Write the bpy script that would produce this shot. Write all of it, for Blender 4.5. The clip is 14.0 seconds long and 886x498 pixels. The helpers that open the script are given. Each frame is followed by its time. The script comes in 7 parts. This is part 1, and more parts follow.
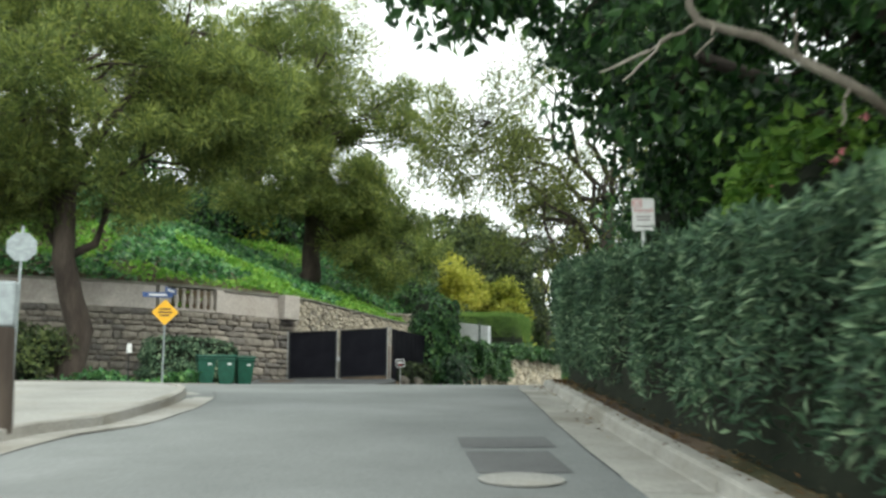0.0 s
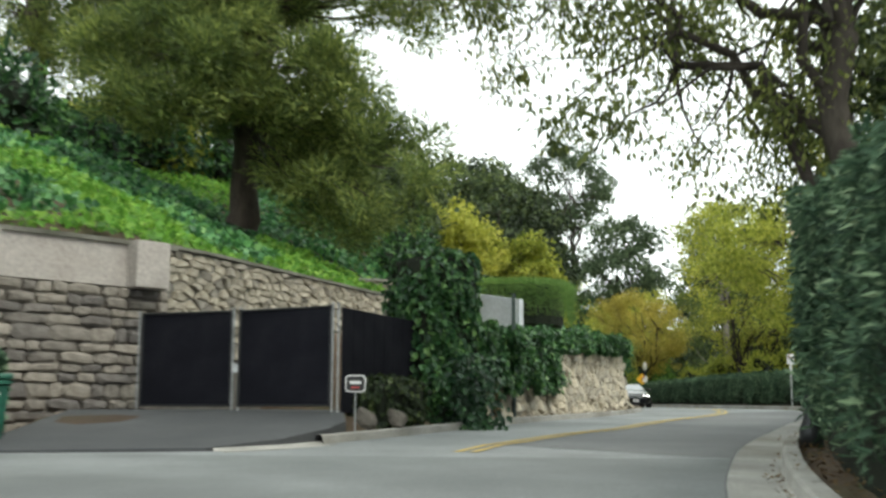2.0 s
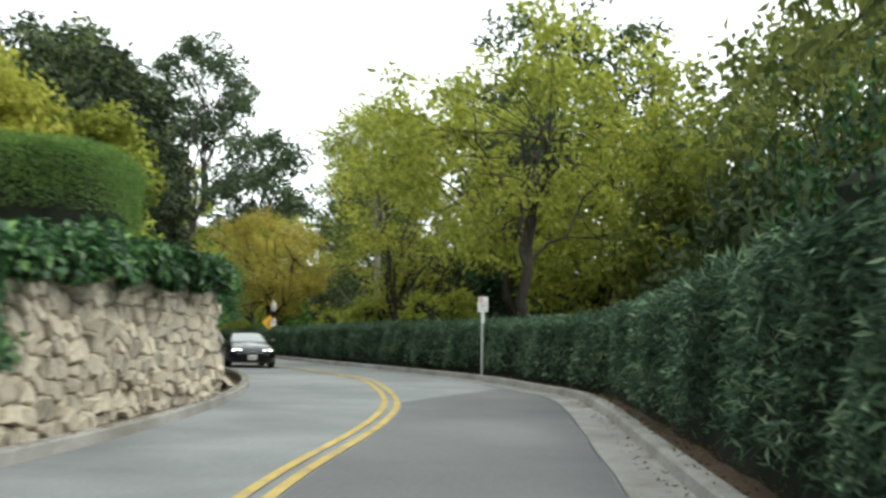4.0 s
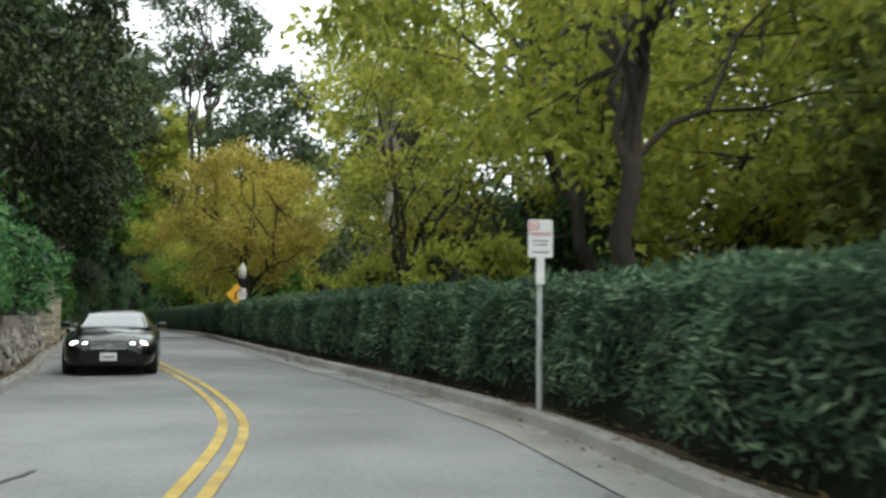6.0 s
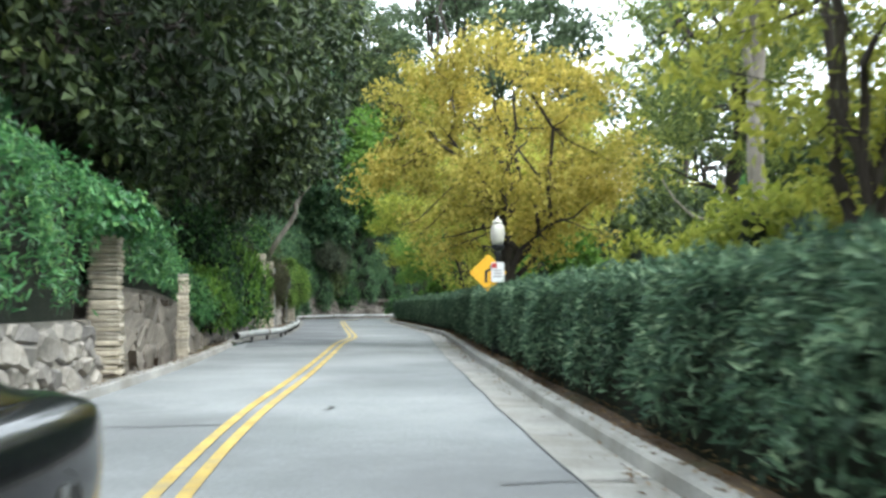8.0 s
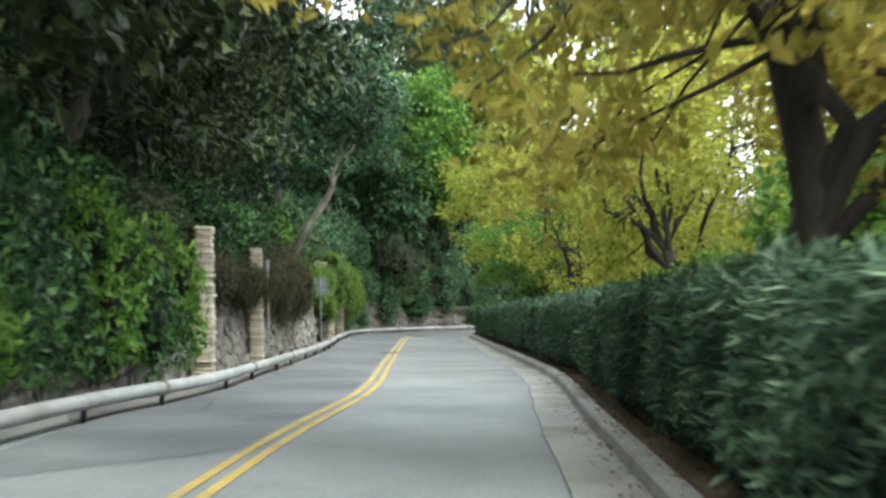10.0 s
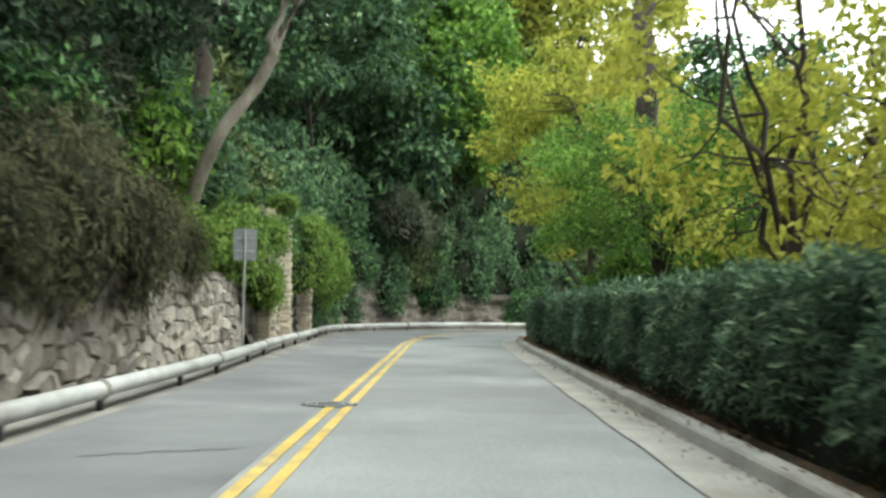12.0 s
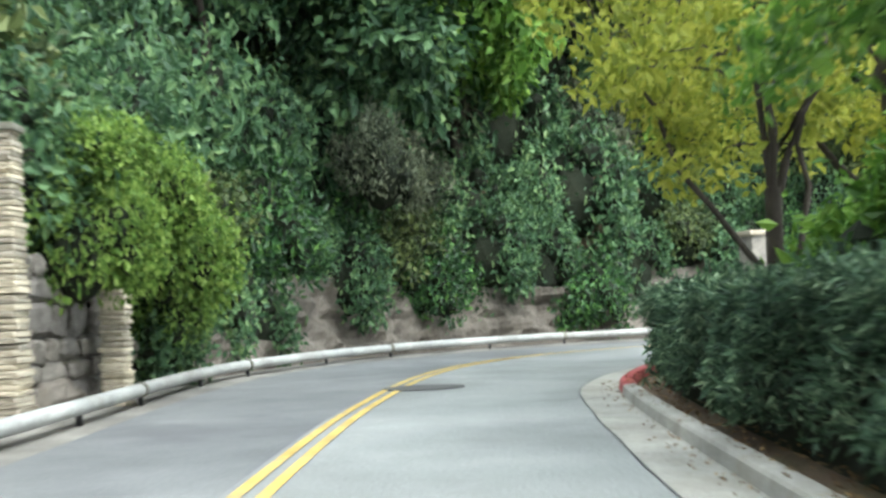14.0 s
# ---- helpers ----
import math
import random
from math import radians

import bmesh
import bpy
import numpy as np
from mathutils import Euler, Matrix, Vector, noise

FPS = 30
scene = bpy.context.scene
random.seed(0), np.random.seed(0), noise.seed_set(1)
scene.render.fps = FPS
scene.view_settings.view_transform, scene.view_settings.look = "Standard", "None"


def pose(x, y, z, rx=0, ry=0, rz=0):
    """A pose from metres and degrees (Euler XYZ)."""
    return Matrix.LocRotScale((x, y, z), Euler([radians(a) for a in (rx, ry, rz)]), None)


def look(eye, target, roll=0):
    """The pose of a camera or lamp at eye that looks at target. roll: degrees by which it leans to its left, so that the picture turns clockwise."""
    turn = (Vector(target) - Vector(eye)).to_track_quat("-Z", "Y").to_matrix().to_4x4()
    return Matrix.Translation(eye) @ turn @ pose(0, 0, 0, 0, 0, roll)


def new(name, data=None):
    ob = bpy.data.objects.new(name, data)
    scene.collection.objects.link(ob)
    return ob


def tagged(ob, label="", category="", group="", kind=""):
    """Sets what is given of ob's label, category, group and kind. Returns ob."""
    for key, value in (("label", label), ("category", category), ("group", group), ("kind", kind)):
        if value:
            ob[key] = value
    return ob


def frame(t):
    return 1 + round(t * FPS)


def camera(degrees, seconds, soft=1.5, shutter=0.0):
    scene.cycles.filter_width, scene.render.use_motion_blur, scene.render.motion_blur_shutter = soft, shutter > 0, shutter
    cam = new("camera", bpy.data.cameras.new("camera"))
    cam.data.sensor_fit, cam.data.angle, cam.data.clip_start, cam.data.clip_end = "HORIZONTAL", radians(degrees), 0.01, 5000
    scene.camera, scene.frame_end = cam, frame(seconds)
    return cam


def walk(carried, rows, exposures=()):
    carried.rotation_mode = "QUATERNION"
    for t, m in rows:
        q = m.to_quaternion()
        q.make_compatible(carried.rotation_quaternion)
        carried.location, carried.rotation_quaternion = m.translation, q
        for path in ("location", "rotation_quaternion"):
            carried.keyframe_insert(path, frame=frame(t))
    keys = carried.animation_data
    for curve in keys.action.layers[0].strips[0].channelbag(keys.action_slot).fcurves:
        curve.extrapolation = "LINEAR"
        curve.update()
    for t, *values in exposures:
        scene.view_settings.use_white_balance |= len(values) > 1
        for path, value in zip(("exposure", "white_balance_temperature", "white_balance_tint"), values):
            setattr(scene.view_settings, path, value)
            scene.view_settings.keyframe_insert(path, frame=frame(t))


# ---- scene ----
cam = camera(45.0, 14.0, soft=2.7, shutter=0.35)
# seconds, place of the eye in metres, yaw, pitch, roll in degrees
ROWS = [
    (0.00, 0.00, -0.00, 1.40, -4.91, 10.19, 0.07),
    (0.50, 0.60, 4.97, 2.00, -3.61, 9.77, 0.42),
    (1.00, 0.83, 10.23, 2.62, -3.15, 9.69, -0.02),
    (1.50, 1.21, 15.37, 3.20, -3.35, 9.30, 0.01),
    (2.00, 1.71, 20.36, 3.72, -4.77, 8.49, -0.10),
    (2.50, 2.50, 25.15, 4.07, -8.02, 6.75, 0.17),
    (3.00, 3.65, 29.41, 4.33, -13.06, 5.64, 0.71),
    (3.50, 5.29, 33.86, 4.47, -18.84, 4.77, -0.99),
    (3.70, 6.03, 35.63, 4.54, -21.15, 5.33, -1.00),
    (4.75, 10.32, 44.25, 4.77, -26.80, 4.67, -1.28),
    (5.80, 14.58, 53.07, 4.91, -22.45, 3.98, -0.40),
    (6.00, 15.29, 54.89, 4.94, -21.04, 3.77, -0.49),
    (6.50, 16.92, 59.56, 5.01, -17.22, 3.64, -0.57),
    (7.00, 18.04, 64.46, 5.06, -13.05, 3.80, -0.75),
    (7.50, 18.65, 69.51, 5.15, -9.69, 3.71, -0.20),
    (8.00, 19.22, 74.90, 5.19, -6.88, 2.96, 0.13),
    (8.50, 19.78, 79.98, 5.19, -5.49, 3.46, 0.69),
    (8.70, 20.04, 81.88, 5.20, -4.79, 3.00, 1.04),
    (9.75, 21.20, 93.59, 5.33, -2.40, 3.37, 1.07),
    (10.80, 22.08, 106.76, 5.39, -0.45, 2.97, -0.05),
    (11.00, 22.09, 109.29, 5.38, -0.38, 2.75, -0.72),
    (11.50, 22.09, 115.67, 5.31, -0.55, 1.97, -0.68),
    (12.00, 22.20, 121.86, 5.24, -0.61, 2.91, -0.84),
    (12.50, 22.50, 127.91, 5.28, 0.06, 2.83, 0.05),
    (13.00, 22.48, 133.88, 5.28, 0.25, 2.70, 0.63),
    (13.50, 22.69, 139.63, 5.28, 0.55, 3.02, 1.30),
    (14.00, 22.98, 145.04, 5.27, 0.91, 3.02, 2.38),
]
# seconds, stops, kelvin, tint: the camera opens up under the trees
EXPOSURES = [
    (0.0, 0.95, 6700, 5), (0.5, 1.0, 6700, 5), (1.5, 0.95, 6700, 5), (2.0, 0.86, 6650, 6), (3.0, 0.8, 6550, 8), (3.6, 0.88, 6550, 8), (5.6, 0.65, 6500, 9), (6.0, 0.78, 6500, 9), (6.5, 1.36, 6450, 9), (7.0, 1.55, 6450, 9), (8.0, 1.9, 6050, 10),
    (8.5, 1.92, 6000, 11), (11.0, 1.88, 6500, 7), (12.0, 2.02, 6600, 6), (13.0, 2.3, 6400, 7), (14.0, 2.45, 6250, 9),
]
walk(cam, [(t, pose(x, y, z, 90 + pitch, roll, yaw)) for t, x, y, z, yaw, pitch, roll in ROWS], EXPOSURES)

# ---- sky and sun: a bright overcast day ----
world = bpy.data.worlds.new("overcast_sky")
world.use_nodes = True
scene.world = world
wn, wl = world.node_tree.nodes, world.node_tree.links
sky = wn.new("ShaderNodeTexSky")
sky.sky_type = "NISHITA"
sky.sun_disc = False
sky.sun_elevation = radians(48)
sky.sun_rotation = radians(140)
sky.dust_density = 4.0
veil = wn.new("ShaderNodeMix")
veil.data_type = "RGBA"
veil.inputs["Factor"].default_value = 0.88
veil.inputs[7].default_value = (11.6, 12.45, 12.35, 1)
wl.new(sky.outputs["Color"], veil.inputs[6])
wl.new(veil.outputs[2], wn["Background"].inputs["Color"])
wn["Background"].inputs["Strength"].default_value = 0.1

sun = new("sun", bpy.data.lights.new("sun", "SUN"))
sun.data.energy, sun.data.angle, sun.data.color = 0.85, radians(20), (0.98, 0.98, 0.91)
sun.matrix_world = look((20, -24, 40), (0, 0, 0))

# ---- materials ----


def node_mat(name):
    m = bpy.data.materials.new(name)
    m.use_nodes = True
    nt = m.node_tree
    return m, nt, nt.nodes["Principled BSDF"]


def ramp_node(nt, stops):
    r = nt.nodes.new("ShaderNodeValToRGB")
    while len(r.color_ramp.elements) < len(stops):
        r.color_ramp.elements.new(0.5)
    for e, (p, c) in zip(r.color_ramp.elements, stops):
        e.position, e.color = p, (*c, 1)
    return r


def noise_node(nt, scale, detail=4.0, rough=0.6, stretch=None, where="Object"):
    n = nt.nodes.new("ShaderNodeTexNoise")
    n.inputs["Scale"].default_value, n.inputs["Detail"].default_value, n.inputs["Roughness"].default_value = scale, detail, rough
    c = nt.nodes.new("ShaderNodeTexCoord")
    if stretch:
        mp = nt.nodes.new("ShaderNodeMapping")
        mp.inputs["Scale"].default_value = stretch
        nt.links.new(c.outputs[where], mp.inputs["Vector"])
        nt.links.new(mp.outputs["Vector"], n.inputs["Vector"])
    else:
        nt.links.new(c.outputs[where], n.inputs["Vector"])
    return n


def mix_rgb(nt, a, b, fac, blend="MIX"):
    m = nt.nodes.new("ShaderNodeMix")
    m.data_type, m.blend_type = "RGBA", blend
    for sock, v in ((m.inputs[6], a), (m.inputs[7], b), (m.inputs[0], fac)):
        if isinstance(v, bpy.types.NodeSocket):
            nt.links.new(v, sock)
        elif isinstance(v, tuple):
            sock.default_value = (*v, 1)
        else:
            sock.default_value = v
    return m.outputs[2]


def surface(name, dark, mid, light, coarse, fine, rough=0.85, bump=0.3, dist=0.02, metal=0.0, stretch=None, each=0.0, stain=None, stain_scale=0.25, spec=0.3):
    """A mottled surface: colour varies at two scales, with relief; each = variation from piece to piece."""
    m, nt, p = node_mat(name)
    a = noise_node(nt, coarse, 3, 0.55, stretch)
    b = noise_node(nt, fine, 5, 0.7, stretch)
    ra = ramp_node(nt, ((0.3, dark), (0.5, mid), (0.72, light)))
    nt.links.new(a.outputs["Fac"], ra.inputs["Fac"])
    rb = ramp_node(nt, ((0.25, (0.62, 0.62, 0.62)), (0.75, (1.35, 1.35, 1.35))))
    nt.links.new(b.outputs["Fac"], rb.inputs["Fac"])
    col = mix_rgb(nt, ra.outputs["Color"], rb.outputs["Color"], 0.8, "MULTIPLY")
    if each:
        info = nt.nodes.new("ShaderNodeObjectInfo")
        rr = ramp_node(nt, ((0.0, (1 - each, 1 - each, 1 - each * 0.9)), (0.5, (1, 0.98, 0.95)), (1.0, (1 + each, 1 + each * 0.9, 1 + each * 0.75))))
        nt.links.new(info.outputs["Random"], rr.inputs["Fac"])
        col = mix_rgb(nt, col, rr.outputs["Color"], 1.0, "MULTIPLY")
    if stain:
        s = noise_node(nt, stain_scale, 6, 0.65)
        rs = ramp_node(nt, ((0.5, (0, 0, 0)), (0.68, (0.75, 0.75, 0.75))))
        nt.links.new(s.outputs["Fac"], rs.inputs["Fac"])
        col = mix_rgb(nt, col, stain, rs.outputs["Color"])
    nt.links.new(col, p.inputs["Base Color"])
    p.inputs["Roughness"].default_value, p.inputs["Metallic"].default_value = rough, metal
    p.inputs["Specular IOR Level"].default_value = spec
    if bump:
        bn = nt.nodes.new("ShaderNodeBump")
        bn.inputs["Strength"].default_value, bn.inputs["Distance"].default_value = bump, dist
        nt.links.new(b.outputs["Fac"], bn.inputs["Height"])
        nt.links.new(bn.outputs["Normal"], p.inputs["Normal"])
    return m


def leaf_mat(name, stops, patch=0.35, patch_scale=0.35, through_light=0.35, rough=0.55, spec=0.3):
    """Leaves: colour varies leaf by leaf and in larger patches; some light shines through."""
    m, nt, p = node_mat(name)
    g = nt.nodes.new("ShaderNodeNewGeometry")
    r = ramp_node(nt, stops)
    nt.links.new(g.outputs["Random Per Island"], r.inputs["Fac"])
    n = noise_node(nt, patch_scale, 3, 0.6)
    rn = ramp_node(nt, ((0.3, (1 - patch, 1 - patch * 0.8, 1 - patch)), (0.7, (1 + patch, 1 + patch * 0.85, 1 + patch * 0.5))))
    nt.links.new(n.outputs["Fac"], rn.inputs["Fac"])
    col = mix_rgb(nt, r.outputs["Color"], rn.outputs["Color"], 1.0, "MULTIPLY")
    nt.links.new(col, p.inputs["Base Color"])
    p.inputs["Roughness"].default_value, p.inputs["Specular IOR Level"].default_value = rough, spec
    tr = nt.nodes.new("ShaderNodeBsdfTranslucent")
    nt.links.new(col, tr.inputs["Color"])
    mx = nt.nodes.new("ShaderNodeMixShader")
    mx.inputs["Fac"].default_value = through_light
    out = nt.nodes["Material Output"]
    nt.links.new(p.outputs["BSDF"], mx.inputs[1])
    nt.links.new(tr.outputs["BSDF"], mx.inputs[2])
    nt.links.new(mx.outputs["Shader"], out.inputs["Surface"])
    return m


def plain(name, colour, rough=0.5, metal=0.0, glow=0.0, coat=0.0, spec=0.5, grime=0.25):
    m, nt, p = node_mat(name)
    n = noise_node(nt, 9.0, 5, 0.7)
    lo, hi = tuple(c * (1 - grime) for c in colour), tuple(min(1, c * (1 + grime * 0.5)) for c in colour)
    r = ramp_node(nt, ((0.35, lo), (0.65, hi)))
    nt.links.new(n.outputs["Fac"], r.inputs["Fac"])
    nt.links.new(r.outputs["Color"], p.inputs["Base Color"])
    p.inputs["Roughness"].default_value, p.inputs["Metallic"].default_value = rough, metal
    p.inputs["Specular IOR Level"].default_value = spec
    p.inputs["Coat Weight"].default_value = coat
    if glow:
        p.inputs["Emission Color"].default_value = (*colour, 1)
        p.inputs["Emission Strength"].default_value = glow
    return m


def glass_mat(name, tint, rough=0.03):
    m, nt, p = node_mat(name)
    p.inputs["Base Color"].default_value = (*tint, 1)
    p.inputs["Roughness"].default_value = rough
    p.inputs["Transmission Weight"].default_value = 0.85
    return m


ASPHALT = surface("worn_asphalt", (0.155, 0.164, 0.166), (0.205, 0.215, 0.218), (0.262, 0.272, 0.275), 0.3, 26.0, 0.88, 0.25, 0.01, stain=(0.13, 0.132, 0.135), stain_scale=0.16)
ASPHALT_HILL = surface("grey_asphalt", (0.118, 0.126, 0.127), (0.155, 0.165, 0.166), (0.2, 0.21, 0.212), 0.3, 26.0, 0.88, 0.25, 0.01, stain=(0.105, 0.11, 0.11), stain_scale=0.16)
ASPHALT_REPAIR = surface("repair_asphalt", (0.075, 0.077, 0.08), (0.098, 0.1, 0.104), (0.125, 0.127, 0.13), 0.6, 30.0, 0.88, 0.25, 0.01)
ASPHALT_DARK = surface("newer_asphalt", (0.11, 0.113, 0.116), (0.134, 0.137, 0.14), (0.165, 0.168, 0.17), 0.3, 30.0, 0.88, 0.25, 0.01)
DRIVE_ASPHALT = surface("driveway_asphalt", (0.05, 0.052, 0.056), (0.064, 0.066, 0.07), (0.082, 0.084, 0.088), 0.4, 30.0, 0.85, 0.25, 0.01)
ASPHALT_MID = surface("patched_asphalt", (0.108, 0.114, 0.119), (0.15, 0.157, 0.163), (0.2, 0.208, 0.212), 0.35, 30.0, 0.85, 0.25, 0.01, stain=(0.09, 0.092, 0.1), stain_scale=0.3)
TAR = surface("tar", (0.05, 0.05, 0.052), (0.065, 0.065, 0.068), (0.09, 0.09, 0.09), 2.0, 30.0, 0.7, 0.2, 0.01)
CONCRETE = surface("kerb_concrete", (0.22, 0.214, 0.2), (0.285, 0.28, 0.265), (0.36, 0.35, 0.33), 0.8, 22.0, 0.9, 0.3, 0.01, stain=(0.17, 0.155, 0.13), stain_scale=0.5, each=0.07)
OLD_CONCRETE = surface("stained_concrete", (0.13, 0.127, 0.12), (0.185, 0.18, 0.17), (0.25, 0.243, 0.23), 0.8, 22.0, 0.9, 0.35, 0.01, stain=(0.1, 0.092, 0.08), stain_scale=0.5, each=0.1)
PAVING = surface("pavement_concrete", (0.2, 0.198, 0.188), (0.255, 0.252, 0.24), (0.31, 0.305, 0.293), 0.5, 20.0, 0.9, 0.25, 0.01, stain=(0.22, 0.2, 0.17), stain_scale=0.6)
EARTH = surface("earth", (0.06, 0.042, 0.03), (0.09, 0.062, 0.042), (0.13, 0.095, 0.065), 0.6, 14.0, 0.95, 0.6, 0.05, stain=(0.06, 0.075, 0.03), stain_scale=0.35)
BANK_ROCK = surface("bank_rock", (0.085, 0.076, 0.066), (0.145, 0.128, 0.11), (0.225, 0.203, 0.178), 1.1, 8.0, 0.95, 0.9, 0.1, stain=(0.09, 0.08, 0.07), stain_scale=0.5)
GREY_RUBBLE = surface("grey_rubble", (0.17, 0.16, 0.145), (0.25, 0.235, 0.215), (0.34, 0.32, 0.29), 2.2, 16.0, 0.92, 0.6, 0.03, each=0.3)
BEIGE_STONE = surface("beige_rubble", (0.34, 0.3, 0.235), (0.46, 0.415, 0.335), (0.56, 0.52, 0.435), 2.0, 15.0, 0.92, 0.6, 0.03, each=0.22)
ASHLAR = surface("brown_ashlar", (0.16, 0.142, 0.126), (0.225, 0.205, 0.185), (0.305, 0.282, 0.255), 2.0, 15.0, 0.92, 0.5, 0.03, each=0.35)
LEDGE = surface("cream_ledgestone", (0.34, 0.3, 0.24), (0.46, 0.42, 0.34), (0.56, 0.52, 0.44), 2.5, 16.0, 0.9, 0.5, 0.02, each=0.3)
MORTAR = surface("mortar", (0.11, 0.102, 0.09), (0.16, 0.15, 0.133), (0.21, 0.198, 0.176), 1.2, 18.0, 0.95, 0.6, 0.03)
STUCCO = surface("aged_stucco", (0.36, 0.32, 0.29), (0.45, 0.41, 0.38), (0.52, 0.48, 0.45), 0.6, 14.0, 0.93, 0.3, 0.01, stain=(0.26, 0.23, 0.21), stain_scale=0.7)
WHITE_WALL = surface("white_render", (0.46, 0.48, 0.51), (0.53, 0.55, 0.58), (0.6, 0.62, 0.65), 0.5, 10.0, 0.9, 0.1, 0.01)
COPING = surface("mossy_coping", (0.1, 0.1, 0.08), (0.16, 0.155, 0.13), (0.24, 0.23, 0.2), 1.2, 14.0, 0.93, 0.5, 0.02)
BARK_PINE = surface("pine_bark", (0.036, 0.028, 0.024), (0.064, 0.05, 0.042), (0.11, 0.088, 0.073), 2.0, 12.0, 0.95, 0.9, 0.06, stretch=(1, 1, 0.25))
BARK_DARK = surface("dark_bark", (0.028, 0.023, 0.02), (0.048, 0.04, 0.034), (0.085, 0.072, 0.06), 2.0, 12.0, 0.95, 0.8, 0.04, stretch=(1, 1, 0.3))
BARK_PALE = surface("pale_bark", (0.16, 0.14, 0.115), (0.24, 0.215, 0.18), (0.34, 0.31, 0.27), 1.5, 10.0, 0.9, 0.5, 0.03, stretch=(1, 1, 0.35))
YELLOW_PAINT = surface("road_yellow", (0.35, 0.245, 0.075), (0.45, 0.325, 0.09), (0.51, 0.38, 0.12), 1.4, 30.0, 0.75, 0.15, 0.005, stain=(0.23, 0.2, 0.14), stain_scale=2.4)
RED_PAINT = surface("kerb_red", (0.2, 0.035, 0.04), (0.28, 0.05, 0.055), (0.34, 0.09, 0.09), 1.5, 20.0, 0.7, 0.2, 0.005)
PIPE_PAINT = surface("silver_pipe_paint", (0.25, 0.26, 0.255), (0.34, 0.35, 0.345), (0.43, 0.44, 0.43), 0.8, 14.0, 0.6, 0.15, 0.01, stain=(0.2, 0.19, 0.17), stain_scale=0.9)
STEEL = plain("galvanised_steel", (0.42, 0.43, 0.44), 0.45, 0.8)
DARK_STEEL = plain("dark_steel", (0.035, 0.037, 0.04), 0.5, 0.6)
GATE_CLOTH = surface("black_gate_screen", (0.008, 0.008, 0.012), (0.011, 0.011, 0.016), (0.016, 0.016, 0.021), 1.5, 60.0, 0.85, 0.2, 0.004, spec=0.1)
BIN_GREEN = plain("green_plastic", (0.012, 0.085, 0.055), 0.42, 0.0, spec=0.4)
SIGN_WHITE = plain("sign_white", (0.7, 0.7, 0.7), 0.5, grime=0.12)
SIGN_YELLOW = plain("sign_yellow", (0.8, 0.42, 0.02), 0.5, grime=0.1)
SIGN_RED = plain("sign_red", (0.5, 0.05, 0.05), 0.5)
SIGN_BLUE = plain("sign_blue", (0.02, 0.06, 0.2), 0.5)
SIGN_BLACK = plain("sign_black", (0.02, 0.02, 0.02), 0.6)
SIGN_REAR = plain("weathered_aluminium", (0.17, 0.19, 0.2), 0.6, 0.3)
LITTER = leaf_mat("dry_leaf", ((0.0, (0.07, 0.04, 0.02)), (0.5, (0.15, 0.09, 0.045)), (1.0, (0.28, 0.19, 0.1))), 0.2, 1.0, 0.1, 0.8, 0.1)
SIGN_BACK = plain("bare_aluminium", (0.32, 0.36, 0.38), 0.5, 0.35)
PALE_POLE = plain("pale_pole_paint", (0.5, 0.52, 0.52), 0.5, 0.1)
INK_GREY = plain("sign_grey_print", (0.3, 0.27, 0.28), 0.6)
LANTERN_GLASS = plain("milky_lantern_glass", (0.52, 0.5, 0.44), 0.3, grime=0.05)
WARM_GLASS = glass_mat("amber_lantern_glass", (0.95, 0.8, 0.55), 0.4)
LAMP_GLOW = plain("lit_bulb", (1.0, 0.78, 0.45), 0.4, glow=1.7, grime=0.0)
CAR_PAINT = plain("black_car_paint", (0.006, 0.006, 0.008), 0.2, 0.0, coat=0.35, spec=0.3, grime=0.1)
CHROME = plain("chrome", (0.6, 0.6, 0.62), 0.12, 1.0, grime=0.05)
RUBBER = plain("tyre_rubber", (0.018, 0.018, 0.018), 0.85)
CAR_GLASS = plain("windscreen_glass", (0.05, 0.065, 0.07), 0.04, 0.0, coat=1.0, spec=0.9, grime=0.05)
HEADLIGHT = plain("lit_headlight", (1.0, 0.98, 0.94), 0.2, glow=3.0, grime=0.0)

HEDGE_LEAF = leaf_mat("oleander_leaf", ((0.0, (0.03, 0.06, 0.043)), (0.45, (0.067, 0.126, 0.087)), (0.8, (0.12, 0.2, 0.134)), (0.97, (0.27, 0.37, 0.26))), 0.5, 1.1, 0.2, 0.5, 0.25)
HEDGE_TOP_LEAF = leaf_mat("clipped_hedge_leaf", ((0.0, (0.065, 0.14, 0.034)), (0.5, (0.125, 0.24, 0.055)), (1.0, (0.24, 0.36, 0.09))), 0.25, 0.5, 0.3)
IVY_LEAF = leaf_mat("ivy_leaf", ((0.0, (0.024, 0.082, 0.038)), (0.4, (0.05, 0.165, 0.064)), (0.8, (0.098, 0.26, 0.09)), (1.0, (0.2, 0.37, 0.13))), 0.45, 0.22, 0.25, 0.4, 0.4)
IVY_MID = leaf_mat("wall_ivy_leaf", ((0.0, (0.012, 0.044, 0.02)), (0.45, (0.03, 0.095, 0.036)), (0.85, (0.075, 0.18, 0.06)), (1.0, (0.17, 0.3, 0.11))), 0.5, 0.6, 0.25, 0.4, 0.4)
# Light green plants; also used to brighten slope patches under the pines' shade.
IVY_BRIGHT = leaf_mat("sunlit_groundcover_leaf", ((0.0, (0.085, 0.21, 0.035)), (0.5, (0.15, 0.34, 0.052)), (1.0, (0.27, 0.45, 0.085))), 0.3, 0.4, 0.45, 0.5)
